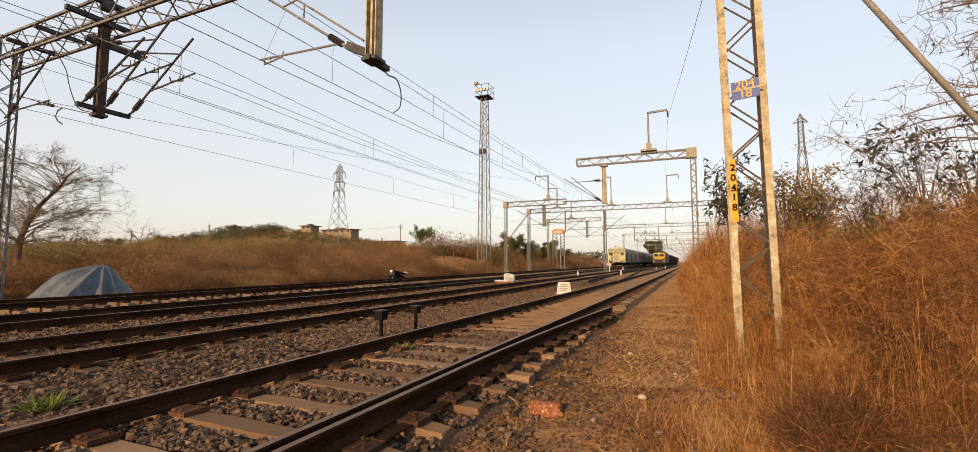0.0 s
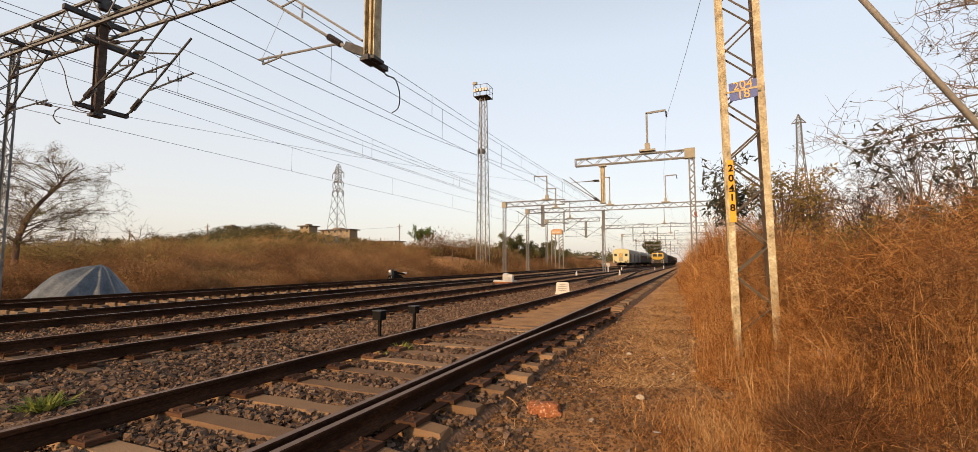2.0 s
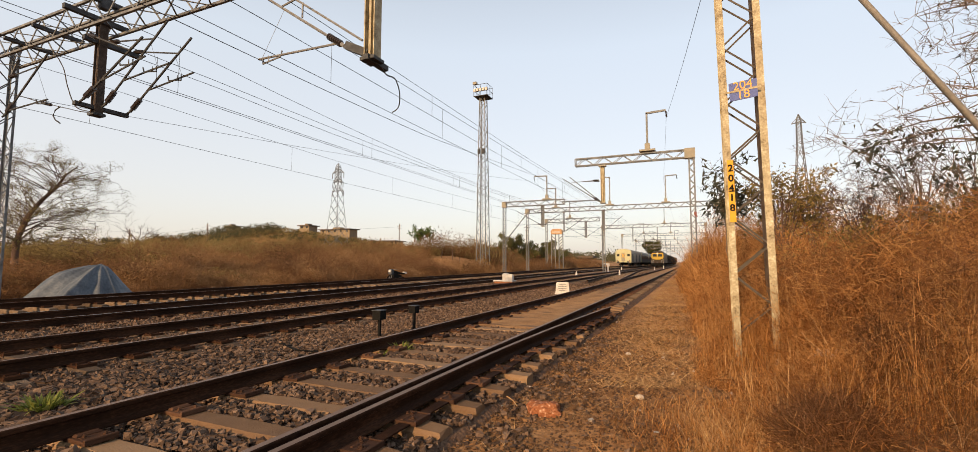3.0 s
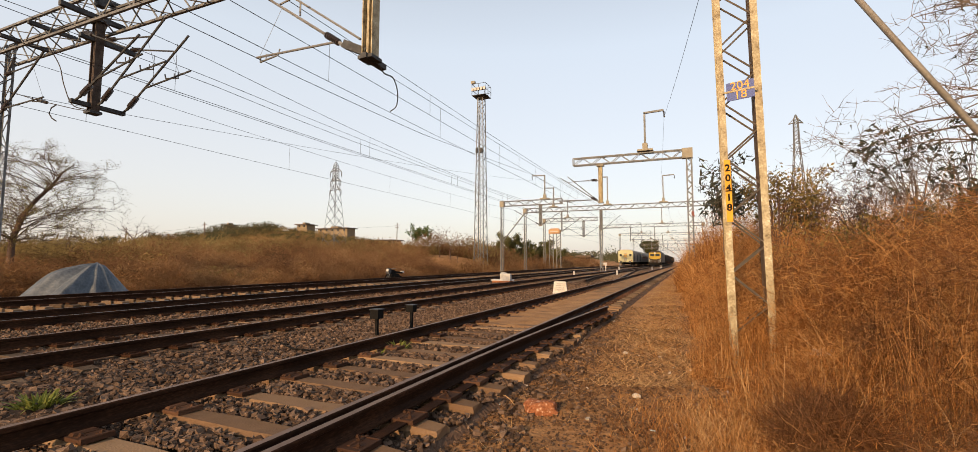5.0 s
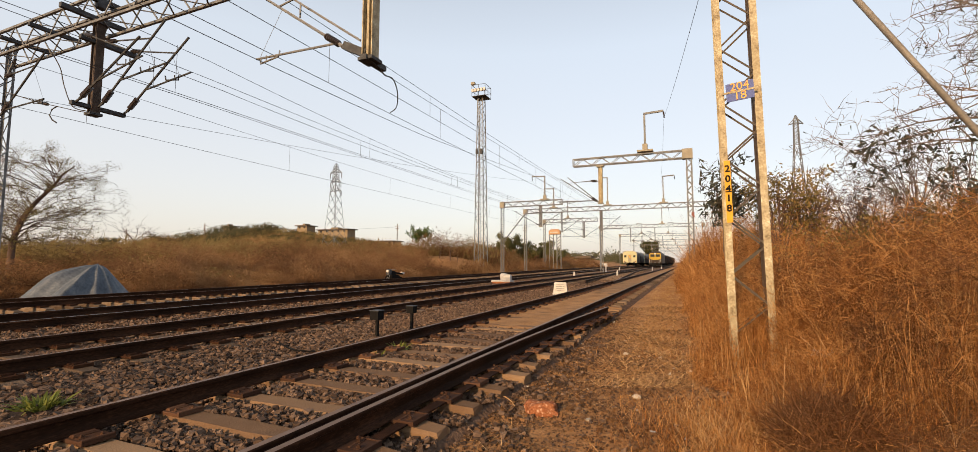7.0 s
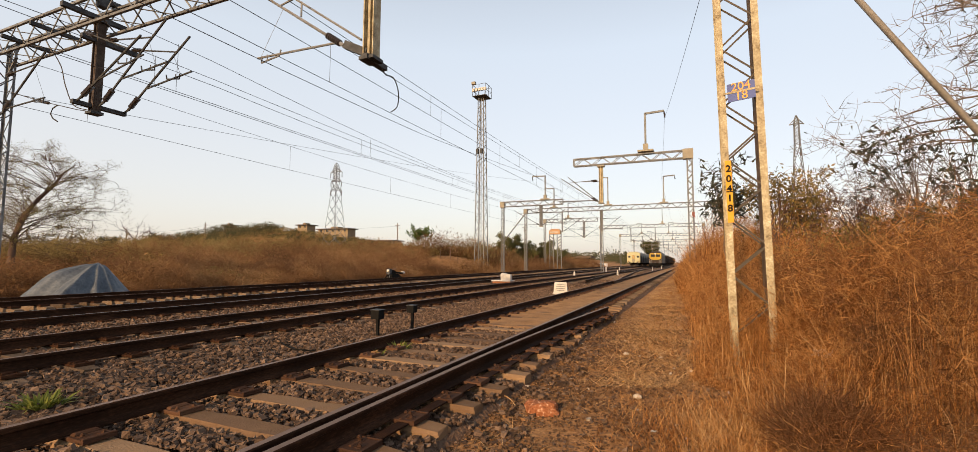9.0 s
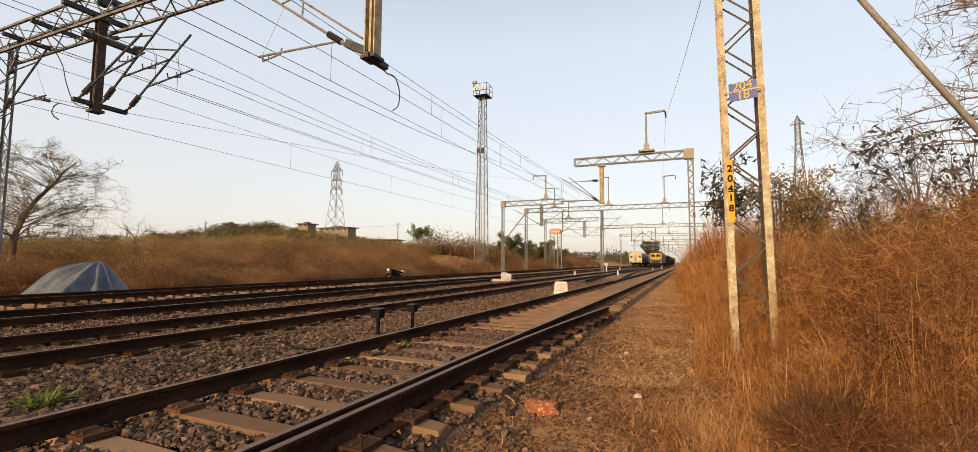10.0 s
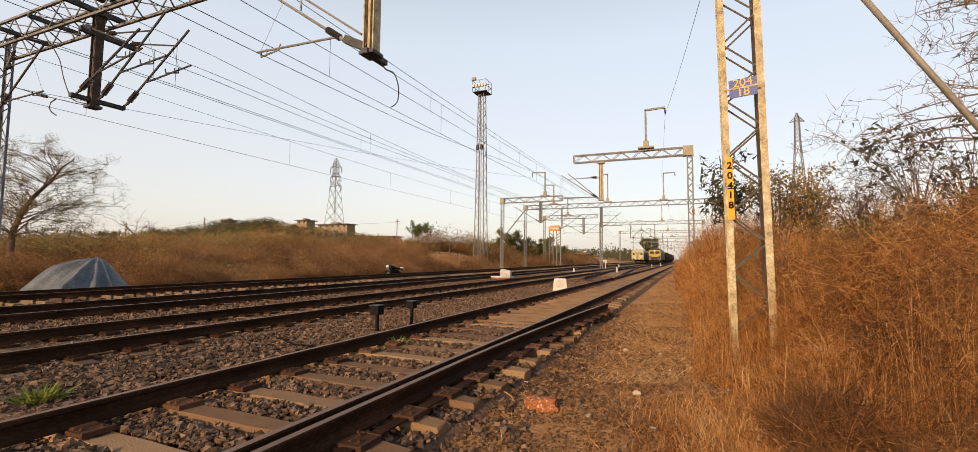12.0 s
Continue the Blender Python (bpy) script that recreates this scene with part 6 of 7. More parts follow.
rock("laterite_lump", -1.27, 4.22, -0.09, (0.17, 0.11, 0.09), M_red_stone, "reddish laterite lump with pale crust on the path")
rock("pale_stone", -0.51, 5.08, -0.11, (0.04, 0.035, 0.03), M_paper, "small pale stone on the path")
rock("pale_stone", -0.9, 7.41, -0.12, (0.04, 0.035, 0.025), M_paper, "small pale stone on the path")
s = Shape()
cr = random.Random(3)
g = [[(1.05 + 0.023 * i, 5.2 + 0.03 * j, 0.47 + cr.uniform(-0.03, 0.03) - 0.03 * j) for i in range(9)] for j in range(4)]
s.add([p for row in g for p in row], [(j * 9 + i, j * 9 + i + 1, (j + 1) * 9 + i + 1, (j + 1) * 9 + i) for j in range(3) for i in range(8)])
tagged(s.part("litter_scrap", M_paper), "crumpled pale plastic scrap caught in the grass", "litter")


def scrap(x, y, size, material, label, seed):
    """A small torn, curled flake."""
    r = random.Random(seed)
    s = Shape()
    n = 4
    g0 = float(ground_z(x, y)) + 0.012
    a = r.uniform(0, 3.1)
    rows = []
    for j in range(n):
        for i in range(n):
            u, v = (i / (n - 1) - 0.5) * size * r.uniform(0.8, 1.2), (j / (n - 1) - 0.5) * size * 0.6 * r.uniform(0.8, 1.2)
            rows.append((x + u * math.cos(a) - v * math.sin(a), y + u * math.sin(a) + v * math.cos(a), g0 + r.uniform(0, 0.018) + 0.25 * abs(u)))
    s.add(rows, [(j * n + i, j * n + i + 1, (j + 1) * n + i + 1, (j + 1) * n + i) for j in range(n - 1) for i in range(n - 1)])
    tagged(s.part("litter_scrap", material), label, "litter", "scraps on the path")


WHITE_SCRAP, BLUE_SCRAP = "small white plastic flake on the path", "small pale blue plastic flake on the path"
for k, (x, y, size, mt, lb) in enumerate(((-0.39, 7.08, 0.07, M_paper, WHITE_SCRAP), (-0.28, 4.01, 0.05, M_scrap_blue, BLUE_SCRAP), (-1.72, 4.28, 0.045, M_scrap_blue, BLUE_SCRAP),
                                          (-1.78, 3.8, 0.05, M_paper, WHITE_SCRAP), (-0.74, 5.72, 0.04, M_yellow, "small yellow wrapper scrap on the path"))):
    scrap(x, y, size, mt, lb, 200 + k)
s = Shape()
s.tube([(-1.8, 4.53, -0.1), (-1.7, 4.42, -0.075), (-1.62, 4.34, -0.08), (-1.55, 4.26, -0.1)], [0.007, 0.006, 0.005, 0.003], 5)
tagged(s.part("dry_stick", M_stalk), "short pale dry stick on the gravel", "stick")
s = Shape()
s.tube([(-6.06, 5.51, -0.03), (-5.84, 5.43, 0.0), (-5.5, 5.24, -0.005), (-5.28, 5.13, 0.0), (-5.12, 5.15, -0.005), (-5.0, 5.27, -0.03)], 0.011, 6)
tagged(s.part("cable_end", M_rubber), "loose end of dark cable lying on the ballast", "cable")


def weed(x, y, n, r, label):
    a = rng.uniform(0, 6.28, n)
    d = rng.uniform(0, r, n)
    b = np.stack([x + d * np.cos(a), y + d * np.sin(a), np.full(n, -0.05)], 1)
    blades("green_weed", b, rng.uniform(0.05, 0.17, n), rng.uniform(0.02, 0.045, n), a, rng.uniform(0.1, 1.1, n), rng.uniform(0, 0.7, n), M_weed, label, "weed")


weed(-5.35, 2.3, 110, 0.14, "small green weed growing in the ballast")
weed(-5.75, 1.75, 30, 0.12, "small green weed growing in the ballast")
weed(-3.95, 5.85, 60, 0.11, "small green weed growing beside the rail")
weed(-3.95, 5.4, 10, 0.06, "small green weed growing beside the rail")


# ---- trees ----
class Tree:
    def __init__(self, name, label, at, seed):
        self.r = random.Random(seed)
        self.wood, self.twig, self.tips = Shape(), Shape(), []
        self.fine = 0.004
        self.root = thing(name, label, "tree", group="trees")
        self.at = Vector(at)

    def limb(self, p, d, length, rad, level, droop=0.0, wander=0.25, kids=4, top=True):
        r, n = self.r, 6
        pts, rs = [p.copy()], [rad]
        d = d.normalized()
        for i in range(n):
            d = (d + Vector((r.gauss(0, wander), r.gauss(0, wander), r.gauss(0, wander * 0.7) - droop * (i / n)))).normalized()
            p = p + d * length / n
            pts.append(p.copy())
            rs.append(rad * (1 - 0.75 * (i + 1) / n))
        (self.wood if rad > 3 * self.fine else self.twig).tube(pts, rs, 7 if rad > 0.05 else 3, False)
        if level == 0:
            self.tips += pts[2:]
            return
        for k in range(kids):
            i = r.randint(2, n)
            e = Vector((r.gauss(0, 1), r.gauss(0, 1), r.gauss(0.15, 0.7))).normalized()
            self.limb(pts[i], (d * 0.75 + e).normalized(), length * r.uniform(0.45, 0.72), max(rs[i] * 0.7, self.fine), level - 1, droop, wander, kids)

    def reach(self, p, target, rad, level, kids=4, wander=0.12, share=0.5, droop=0.0):
        """A limb from p that ends near target, with smaller ones along its outer part."""
        r, n = self.r, 7
        p, q = Vector(p), Vector(target)
        ln = (q - p).length
        pts, rs = [p], [rad]
        off = Vector((0, 0, 0))
        for i in range(1, n + 1):
            off = off + Vector((r.gauss(0, wander), r.gauss(0, wander), r.gauss(0, wander))) * ln / n * (1 - i / n * 0.5)
            t = i / n
            pts.append(p.lerp(q, t) + off + Vector((0, 0, 0.12 * ln * math.sin(math.pi * t))))
            rs.append(max(rad * (1 - 0.8 * t), self.fine))
        (self.wood if rad > 3 * self.fine else self.twig).tube(pts, rs, 6 if rad > 0.04 else 3, False)
        for k in range(kids):
            i = r.randint(3, n)
            d = (pts[i] - pts[i - 1]).normalized()
            e = Vector((r.gauss(0, 1), r.gauss(0, 1), r.gauss(0.1, 0.7))).normalized()
            self.limb(pts[i], (d * 0.7 + e).normalized(), ln * share * r.uniform(0.4, 0.8), max(rs[i] * 0.8, self.fine), level, droop, 0.2, kids)

    def finish(self, bark, leaf=None, n=3, size=0.1, spread=0.15, share=1.0, droop=0.6, slim=0.4):
        if self.wood.v:
            self.wood.part("trunk", bark, self.root, smooth=True)
        if self.twig.v:
            self.twig.part("branchwork", bark, self.root, kind="stuff")
        if leaf and self.tips:
            t = [p for p in self.tips if self.r.random() < share]
            c = np.array([tuple(p) for p in t])
            leaves("crown", c, np.full((len(c), 3), spread), n, size, leaf, parent=self.root, droop=droop, kind="", slim=slim)


V = Vector
# wide leaning tree with fine bare branches beyond the tarpaulin
t = Tree("umbrella_tree", "spreading half-bare tree with thin yellowing foliage", (-30, 11.4, 0), 4)
t.fine = 0.009
t.wood.tube([(-30.0, 11.35, -0.4), (-30.0, 11.4, 1.2), (-30.0, 11.42, 2.3), (-30, 11.75, 3.5), (-30, 12.2, 4.3), (-29.9, 12.75, 5.1), (-29.9, 13.1, 5.8), (-29.9, 13.6, 6.35)], [0.16, 0.145, 0.13, 0.11, 0.09, 0.07, 0.045, 0.02], 9, False)
cr = random.Random(41)
for i in range(96):
    y = cr.uniform(8.4, 15.4)
    top = 6.7 - (0.09 if y > 13 else 0.03) * (y - 13) ** 2
    z = top - 4.6 * cr.random() ** 1.5
    k = min(1.0, max(0.0, (z - 2.2) / 4.4 - cr.uniform(0.0, 0.4)))
    p = V((-30, 11.45, 2.2)).lerp(V((-30, 12.2, 4.3)), k * 2) if k < 0.5 else V((-30, 12.2, 4.3)).lerp(V((-29.9, 13.5, 6.3)), k * 2 - 1)
    t.reach(p, (-30 + cr.uniform(-2.2, 2.0), y, z), cr.uniform(0.012, 0.03), 1, 5, 0.24, 0.42)
t.finish(M_bark_red, M_leaf_yellow, 4, 0.06, 0.22, 0.55, 0.2)
t = Tree("bare_tree", "small leafless grey tree in the scrub", (-61.2, 34, 0), 8)
t.fine = 0.014
b = V((-61.2, 34, float(ground_z(-61.2, 34)) - 0.1))
t.wood.tube([b, b + V((0.05, 0.1, 1.2)), b + V((0, 0.25, 2.4))], [0.12, 0.1, 0.075], 7, False)
for d in (V((0.2, 0.5, 1.0)), V((-0.3, -0.5, 1.0)), V((0, 0.1, 1)), V((0.1, 0.8, 0.8)), V((0, -0.8, 0.8))):
    t.limb(b + V((0, 0.2, 2.3)), d, 2.2, 0.05, 2, 0, 0.14, 4)
t.finish(M_bark_red)
# green tree in the scrub
t = Tree("green_tree", "compact green tree standing above the scrub", (-49.4, 80, 0), 5)
b = V((-49.4, 80, float(ground_z(-49.4, 80)) - 0.2))
t.limb(b, V((0, 0, 1)), 4.6, 0.16, 0, 0, 0.05)
for k in range(7):
    a = k * 0.9
    t.limb(b + V((0, 0, 4.3)), V((math.cos(a), math.sin(a), 0.55)), 2.3, 0.08, 1, 0, 0.2, 4)
t.finish(M_bark, M_leaf_green, 11, 0.36, 0.45, 0.9, 0.3, 0.6)
# leafy trees behind the numbered mast
def crown_tree(name, label, base, centre, radii, limbs, seed, bark, leaf, n, size, spread, share, slim, trunk, fine=0.005, level=1, droop=0.8):
    t = Tree(name, label, base, seed)
    t.fine = fine
    b = V((base[0], base[1], float(ground_z(base[0], base[1])) - 0.1))
    c = V(centre)
    fork = b.lerp(c, 0.55)
    t.wood.tube([b, b.lerp(fork, 0.5) + V((0.06, 0.05, 0)), fork], [trunk, trunk * 0.85, trunk * 0.6], 7, False)
    for i in range(limbs):
        d = V((t.r.gauss(0, 1), t.r.gauss(0, 1), t.r.gauss(0.2, 0.8))).normalized() * t.r.uniform(0.5, 1.0)
        t.reach(b.lerp(fork, t.r.uniform(0.6, 1.0)), c + V((d.x * radii[0], d.y * radii[1], d.z * radii[2])), trunk * 0.4, level, 4, 0.12, 0.35, 0.06)
    t.finish(bark, leaf, n, size, spread, share, droop, slim)


OLIVE = "small olive-leaved tree rising out of the dry grass"
crown_tree("leafy_bush_tree", OLIVE, (1.05, 14.2), (0.95, 14.0, 3.2), (0.38, 0.4, 0.68), 12, 31, M_bark, M_leaf_dark, 3, 0.17, 0.18, 0.3, 0.34, 0.05, droop=0.15)
crown_tree("leafy_bush_tree", OLIVE, (2.3, 14.4), (2.2, 14.2, 2.9), (0.8, 0.8, 0.85), 18, 32, M_bark_red, M_leaf_gold, 4, 0.11, 0.17, 0.28, 0.42, 0.06)
crown_tree("leafy_bush_tree", OLIVE, (3.0, 15.0), (3.1, 14.8, 3.1), (0.75, 0.8, 1.0), 14, 33, M_bark, M_leaf_gold, 4, 0.11, 0.17, 0.26, 0.42, 0.06)
crown_tree("bare_shrub", "grey leafless shrub behind the grass", (3.6, 12.5), (3.5, 12.3, 2.5), (0.9, 0.8, 0.9), 26, 34, M_bark_red, None, 0, 0, 0, 0, 0, 0.04, 0.005, 2)
# straggly trees overhanging from the bank: clusters of dark drooping leaves, fine bare branches above
def spray_tree(base, seed, sprays, twigs, height):
    """A thin tree whose twigs end in drooping whorls of long dark leaves."""
    t = Tree("leafy_tree", "thin tree with drooping whorls of long dark leaves", (*base, 0), seed)
    t.fine = 0.0045
    r = t.r
    b = V((*base, float(ground_z(*base)) - 0.1))
    fork = b + V((-0.1, -0.1, height))
    t.wood.tube([b, b.lerp(fork, 0.5) + V((0.06, 0.05, 0)), fork], [0.06, 0.05, 0.035], 7, False)
    ends = []
    for sx, sz, n in sprays:
        for i in range(n):
            q = V((sx + r.gauss(0, 0.16), 10.1 + r.gauss(0, 0.35), sz + r.gauss(0, 0.12)))
            ends.append(q)
            t.reach(b.lerp(fork, r.uniform(0.55, 1.0)), q, 0.009, 0, 2, 0.2, 0.2, 0.05)
    for i in range(twigs):
        sx, sz, n = r.choice(sprays)
        t.reach(b.lerp(fork, r.uniform(0.5, 1.0)), (sx + r.gauss(0, 0.5), 10.2 + r.gauss(0, 0.5), sz + r.gauss(0, 0.45)), 0.012, 1, 4, 0.14, 0.4, 0.03)
    t.finish(M_bark)
    c = np.array([tuple(q) for q in ends])
    leaves("crown", c, np.full((len(c), 3), 0.13), 10, 0.125, M_leaf_dark, parent=t.root, droop=0.5, kind="", slim=0.36)


spray_tree((3.9, 10.6), 35, ((2.98, 3.3, 4), (3.18, 3.5, 4), (3.45, 3.45, 3), (3.0, 3.0, 4), (3.3, 2.85, 4), (3.65, 3.2, 3), (3.2, 2.5, 2), (3.6, 2.6, 3)), 16, 1.9)
spray_tree((4.7, 10.8), 36, ((3.75, 3.5, 4), (4.1, 3.1, 4), (4.35, 3.3, 3), (3.95, 2.75, 4), (4.3, 2.5, 4), (4.6, 2.9, 3), (3.8, 2.3, 3), (4.1, 3.7, 2), (4.45, 2.2, 4)), 18, 1.9)
crown_tree("leafy_tree", "low bush with olive leaves at the top of the bank", (4.6, 11.0), (4.2, 10.6, 2.05), (1.2, 0.8, 0.45), 16, 37, M_bark, M_leaf_gold, 3, 0.12, 0.14, 0.2, 0.35, 0.05)
t = Tree("overhanging_tree", "straggly leafless tree with long fine bare branches", (6.6, 10.5, 0.8), 12)
t.fine = 0.0055
b = V((6.6, 10.6, 0.7))
t.wood.tube([b, b + V((-0.1, 0, 2.2)), b + V((-0.3, -0.1, 4.2)), b + V((-0.4, -0.1, 6.2))], [0.16, 0.13, 0.1, 0.06], 8, False)
cr = random.Random(5)
for i in range(34):
    z = cr.uniform(2.4, 6.4)
    tgt = (cr.uniform(2.7, 5.0) if i % 3 else cr.uniform(4.2, 5.8), 10.4 + cr.uniform(-0.9, 0.8), 0.5 + z * 0.95 + cr.uniform(-0.6, 0.4))
    if tgt[0] < 3.6 and tgt[2] > 4.4:
        tgt = (4.6, tgt[1], tgt[2])
    t.reach(b + V((-0.25, 0, z * 0.8)), tgt, 0.035, 2, 4, 0.14, 0.42, 0.02)
t.finish(M_bark, M_leaf_dark, 1, 0.07, 0.05, 0.05, 1.0, 0.3)


# ---- scrub and far woods ----
def overgrown(x, y):
    """Everywhere but on the bare earth bank."""
    return ((x + 29.3) / 4.2) ** 2 + ((y - 57.5) / 6.0) ** 2 > 1.0


for k, (px, py) in enumerate(((-30.4, 57.2), (-31.2, 58.6), (-29.4, 57.4), (-32.0, 57.0))):
    s = Shape()
    g0 = float(ground_z(px, py))
    s.tube([(px, py, g0 - 0.2), (px + 0.04 * (k - 1), py, g0 + 1.0)], [0.07, 0.055], 6)
    tagged(s.part("fence_post", M_bark_red), "short weathered wooden post on the bare bank", "post", "posts on the bank")


def scrub(n, x0, x1, y0, y1, hs, ws, power=1.0):
    y = y0 + (y1 - y0) * rng.uniform(0, 1, n)
    x = x1 + (x0 - x1) * rng.uniform(0, 1, n) ** power
    ok = overgrown(x, y)
    x, y, n = x[ok], y[ok], int(ok.sum())
    h = hs * (0.75 + 0.35 * lumps(x, y, 0.35)) * rng.uniform(0.5, 1.2, n) * np.interp(x1 - x, [0, 4], [0.45, 1])
    blades("dry_scrub", on_ground(x, y, -0.05), h, ws * rng.uniform(0.5, 1.5, n), rng.uniform(0, 6.28, n), rng.uniform(0, 0.7, n), rng.uniform(0, 0.6, n),
           M_scrub, "brown dry scrub and tall grass beyond the tracks", "scrub")


scrub(2500, -34, -23.2, 2, 24, 1.2, 0.01, 1.3)
scrub(2500, -48, -24, 20, 62, 1.5, 0.016, 1.3)


def fuzz(n, x0, x1, y0, y1, hs, length, ws, power=1.3, material=None):
    """Fine twigs at every angle through a band of brush with a lumpy top."""
    y = rng.uniform(y0, y1, n)
    x = x1 + (x0 - x1) * rng.uniform(0, 1, n) ** power
    ok = overgrown(x, y)
    x, y, n = x[ok], y[ok], int(ok.sum())
    top = hs * (0.72 + 0.3 * lumps(x, y, 0.38) + 0.28 * lumps(x + 9, y, 1.05)) * np.interp(x1 - x, [0, 3], [0.3, 1])
    p = np.stack([x, y, ground_z(x, y) + np.clip(top, 0.15, None) * rng.uniform(0, 1, n) ** 0.7], 1)
    d = rng.normal(0, 1, (n, 3))
    d[:, 2] += 0.5
    d /= np.linalg.norm(d, axis=1, keepdims=True)
    s = np.cross(d, rng.normal(0, 1, (n, 3)))
    s /= np.linalg.norm(s, axis=1, keepdims=True) + 1e-9
    ln = (length * rng.uniform(0.4, 1.4, n))[:, None]
    w = (ws * rng.uniform(0.5, 1.5, n))[:, None]
    v = np.stack([p - s * w, p + s * w, p + d * ln * 1.2], 1).reshape(-1, 3)
    arrays("brushwood", v, np.arange(3 * n).reshape(-1, 3), material or M_brush, None, "fine brown brushwood beyond the tracks", "brush", "stuff")


fuzz(140000, -36, -23.0, 2, 26, 1.95, 0.15, 0.012)
fuzz(130000, -50, -23.6, 22, 66, 2.5, 0.22, 0.017)
fuzz(70000, -60, -23.6, 60, 150, 3.2, 0.45, 0.04)
fuzz(70000, -64, -38, 10, 62, 2.4, 0.3, 0.026, 1.0, M_heath)
fuzz(80000, -130, -50, 16, 150, 2.8, 0.6, 0.06, 1.0, M_heath)


def bushes(n, x0, x1, y0, y1, r0, r1, leaf_size, per, material, label, seed, slim=0.7):
    g = np.random.default_rng(seed)
    x, y = g.uniform(x0, x1, n), g.uniform(y0, y1, n)
    r = g.uniform(r0, r1, n)
    ok = overgrown(x, y)
    x, y, r = x[ok], y[ok], r[ok]
    c = on_ground(x, y) + np.stack([0 * r, 0 * r, r * 0.55], 1)
    leaves("shrubs" if r1 < 4 else "far_woods", c, np.stack([r, r, r * 0.75], 1), per, leaf_size, material, label, "shrubs" if r1 < 4 else "woods", slim=slim)


bushes(26, -60, -33, 20, 120, 0.8, 1.6, 0.2, 200, M_leaf_gold, "olive shrubs among the dry scrub", 1)
bushes(110, -90, -42, 30, 150, 1.2, 2.4, 0.3, 240, M_heath, "brown shrubs among the dry scrub", 2, 0.2)
bushes(46, -28.8, -24.8, 3, 16, 1.0, 1.5, 0.16, 420, M_scrub, "tall brown bushes at the foot of the spreading tree", 51, 0.16)
bushes(230, -31, -23.6, 3, 30, 0.5, 1.1, 0.15, 300, M_brush, "brown twiggy bushes beyond the tracks", 12, 0.14)
bushes(46, -32, -23.8, 14, 62, 0.7, 1.4, 0.14, 420, M_scrub, "dark brown thorn bushes beyond the tracks", 33, 0.22)
bushes(60, -40, -24, 14, 60, 1.0, 1.8, 0.17, 420, M_brush, "rounded brown thorn bushes beyond the tracks", 31, 0.25)
bushes(22, -44, -25, 16, 62, 0.7, 1.3, 0.14, 320, M_heath, "dull olive bushes beyond the tracks", 32, 0.5)
bushes(380, -48, -24, 24, 90, 0.9, 1.7, 0.22, 260, M_brush, "brown twiggy bushes beyond the tracks", 13, 0.18)
bushes(300, -200, -60, 60, 260, 1.2, 2.8, 0.5, 110, M_brush, "brown scrub on the rise", 3, 0.3)
bushes(95, -410, -275, 190, 250, 2.6, 6.2, 0.75, 260, M_far, "dull green trees on the hill", 4)
bushes(60, -400, -285, 252, 300, 3.0, 6.0, 0.85, 200, M_far, "dull green trees on the hill", 44)
fuzz(42000, -440, -150, 180, 262, 2.6, 1.3, 0.14, 1.0, M_heath)
bushes(80, -278, -165, 226, 249, 1.4, 2.7, 0.5, 180, M_far, "dull green trees round the hill buildings", 71)
bushes(330, -430, -140, 150, 252, 1.6, 3.2, 0.6, 110, M_heath, "olive scrub on the slope of the hill", 72, 0.4)
bushes(20, -640, -430, 180, 300, 3.0, 5.5, 0.9, 160, M_far, "dull green trees on the rise", 5)
for bx, by, top, r, sd in ((-171, 88, 9.6, 3.6, 81), (-162, 92, 8.2, 3.0, 82), (-149, 88, 9.4, 4.2, 83), (-141, 90, 9.2, 3.4, 84)):
    crown_tree("thorn_tree", "flat-topped dull tree on the rise", (bx, by), (bx, by, top - 1.6), (r, r, 1.5), 12, sd, M_bark_red, M_far, 3, 0.5, 0.7, 0.5, 0.5, 0.22, 0.04)
bushes(160, -160, -20, 300, 520, 3, 7, 1.4, 70, M_far, "hazy trees beyond the yard", 6)
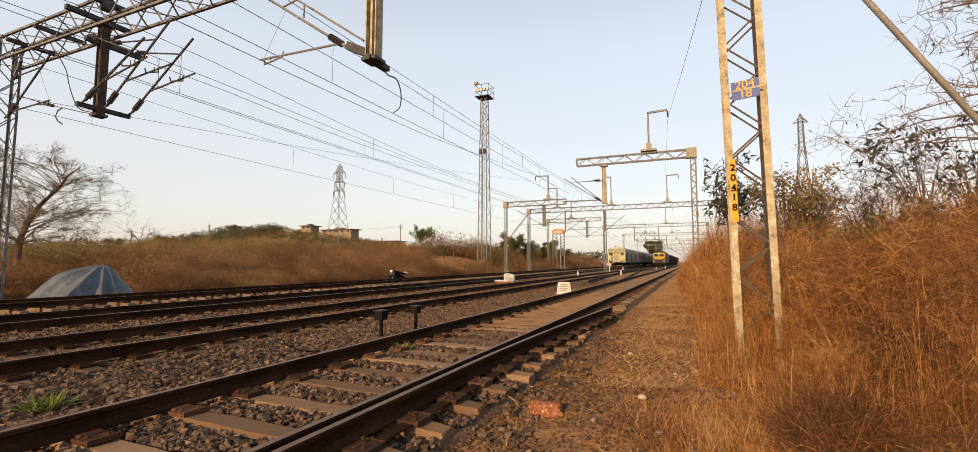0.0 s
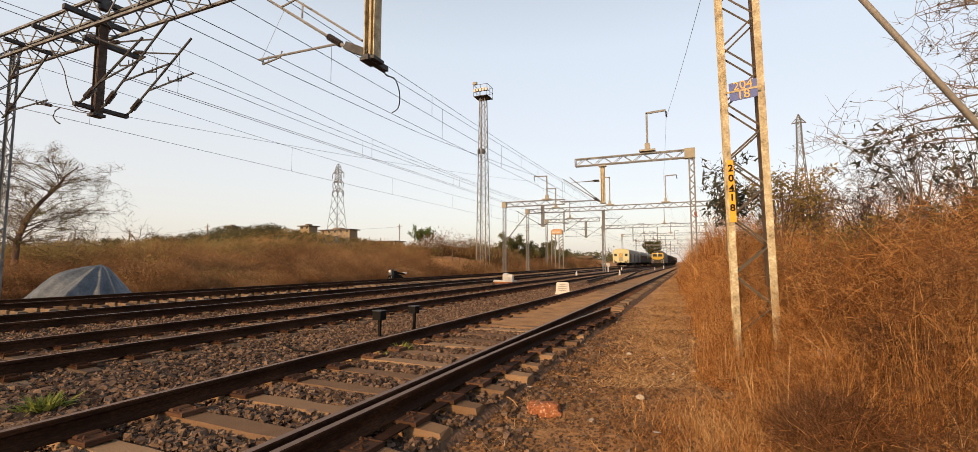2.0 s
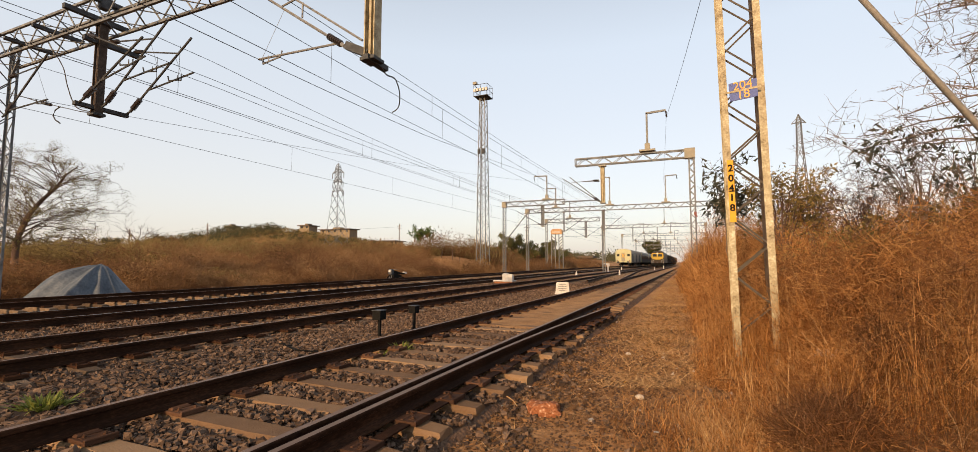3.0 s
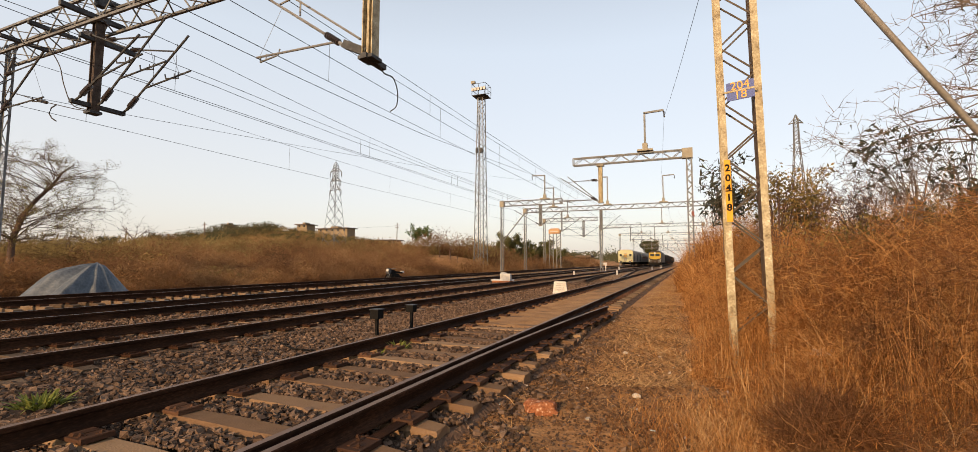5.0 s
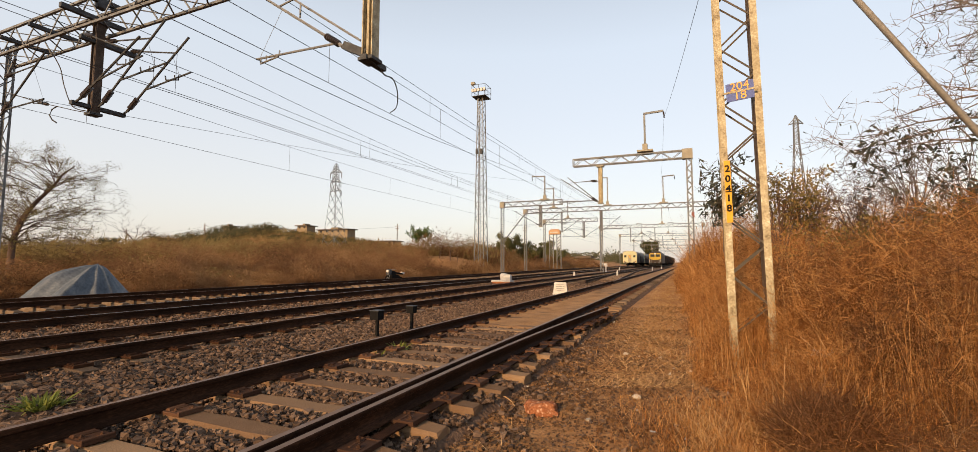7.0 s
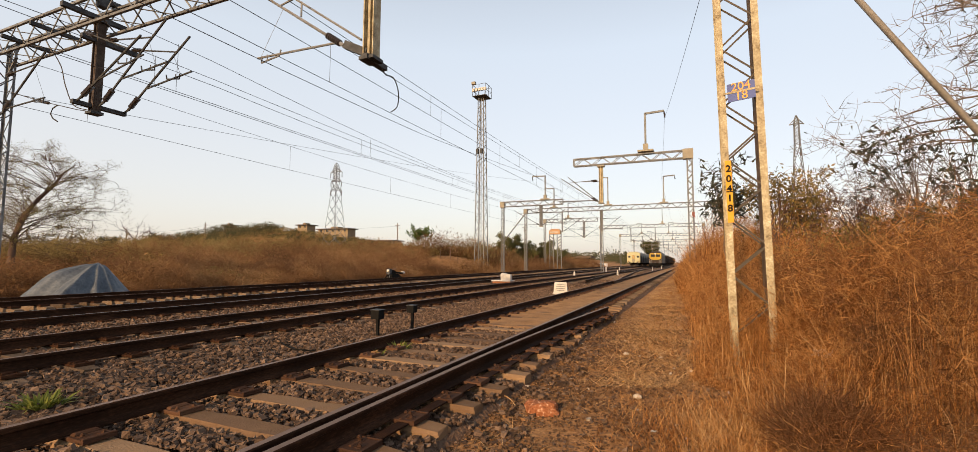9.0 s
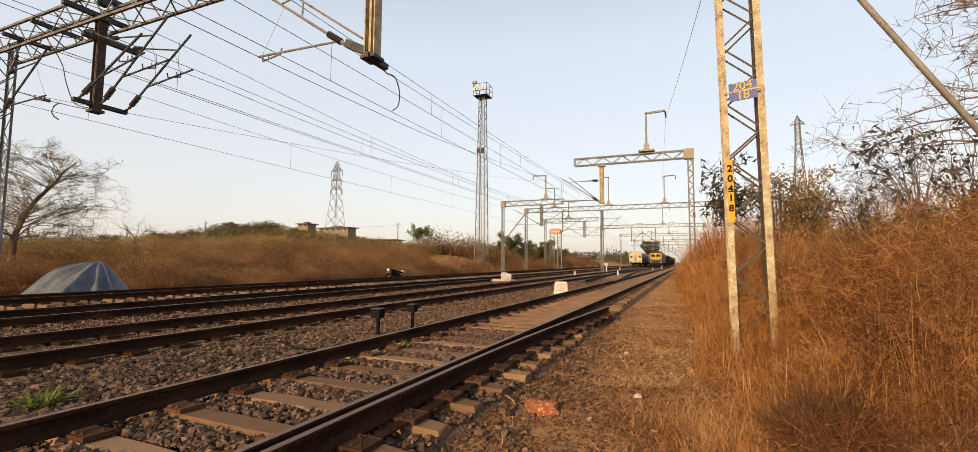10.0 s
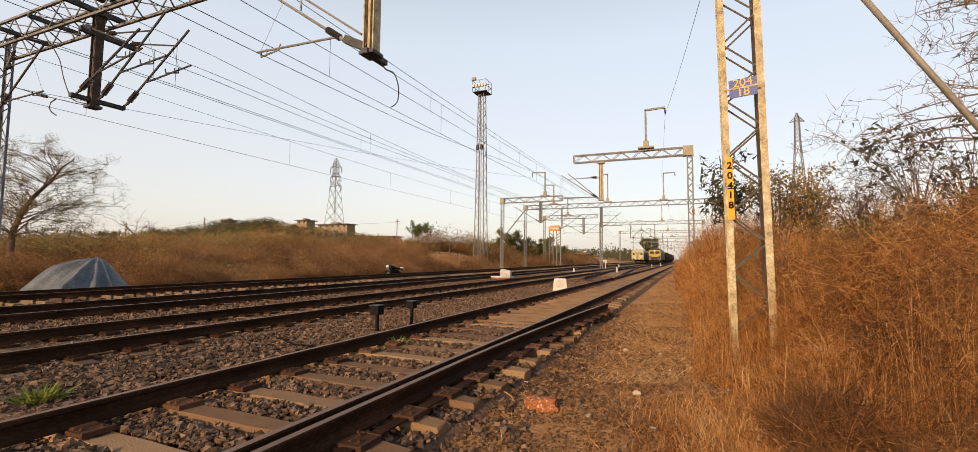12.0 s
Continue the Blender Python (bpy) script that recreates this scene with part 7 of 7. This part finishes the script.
bushes(40, -40, -26.5, 230, 330, 1.5, 3.2, 0.5, 110, M_far, "trees along the far end of the yard", 7)
fuzz(36000, -24.5, -20.4, 47, 108, 1.7, 0.3, 0.024, 0.9, M_brush_pale)
bushes(70, -24.5, -21.2, 48, 106, 0.8, 1.4, 0.22, 320, M_brush_pale, "low tawny bushes at the foot of the portal masts", 41, 0.25)
bushes(110, -36, -25.0, 60, 106, 2.2, 3.5, 0.3, 420, M_brush, "brown bushes behind the portal masts", 21, 0.3)
bushes(64, -38, -26, 52, 100, 2.4, 3.7, 0.26, 560, M_heath, "olive bushes behind the portal masts", 22, 0.3)
bushes(4, -33, -28, 74, 92, 3.0, 3.8, 0.3, 600, M_leaf_green, "light green bushes behind the portal masts", 25, 0.5)
for bx, by, top, r, sd in ((-27.6, 72, 5.9, 2.0, 91), (-23.3, 80, 5.2, 1.8, 92), (-25.3, 76, 4.6, 2.2, 93), (-24.0, 92, 4.4, 2.0, 94)):
    crown_tree("green_bush_tree", "low round dull green tree behind the portal masts", (bx, by), (bx, by, top - 1.2), (r, r, 1.2), 12, sd, M_bark, M_leaf_bush, 8, 0.22, 0.35, 0.8, 0.5, 0.12, 0.02)
bushes(16, -22.3, -20.2, 60, 74, 1.3, 2.1, 0.2, 420, M_brush, "brown bushes in front of the drum stand", 95, 0.25)
bushes(30, -62, -36, 66, 110, 1.6, 2.6, 0.4, 200, M_brush, "brown thorn bushes in the scrub", 23, 0.25)
crown_tree("spreading_tree", "broad-crowned dark tree beyond the standing locomotive", (-23.6, 330), (-23.6, 330, 11.5), (6.5, 6.0, 3.2), 24, 61, M_bark, M_leaf, 8, 0.9, 1.1, 0.8, 0.6, 0.4, 0.06)
bushes(60, 5, 30, 60, 260, 2.0, 5.0, 0.6, 120, M_far, "trees behind the bank", 8)


# ---- what moves: the train draws away along its track ----
def motions():
    for i, c in enumerate(coaches):
        y0 = 89.0 + i * 22.6
        walk(c, [(t, pose(TAIL_X, y0 + 4.0 * t, RAIL_TOP)) for t in (0.0, 3.0, 6.0, 9.0, 12.0)])


motions()
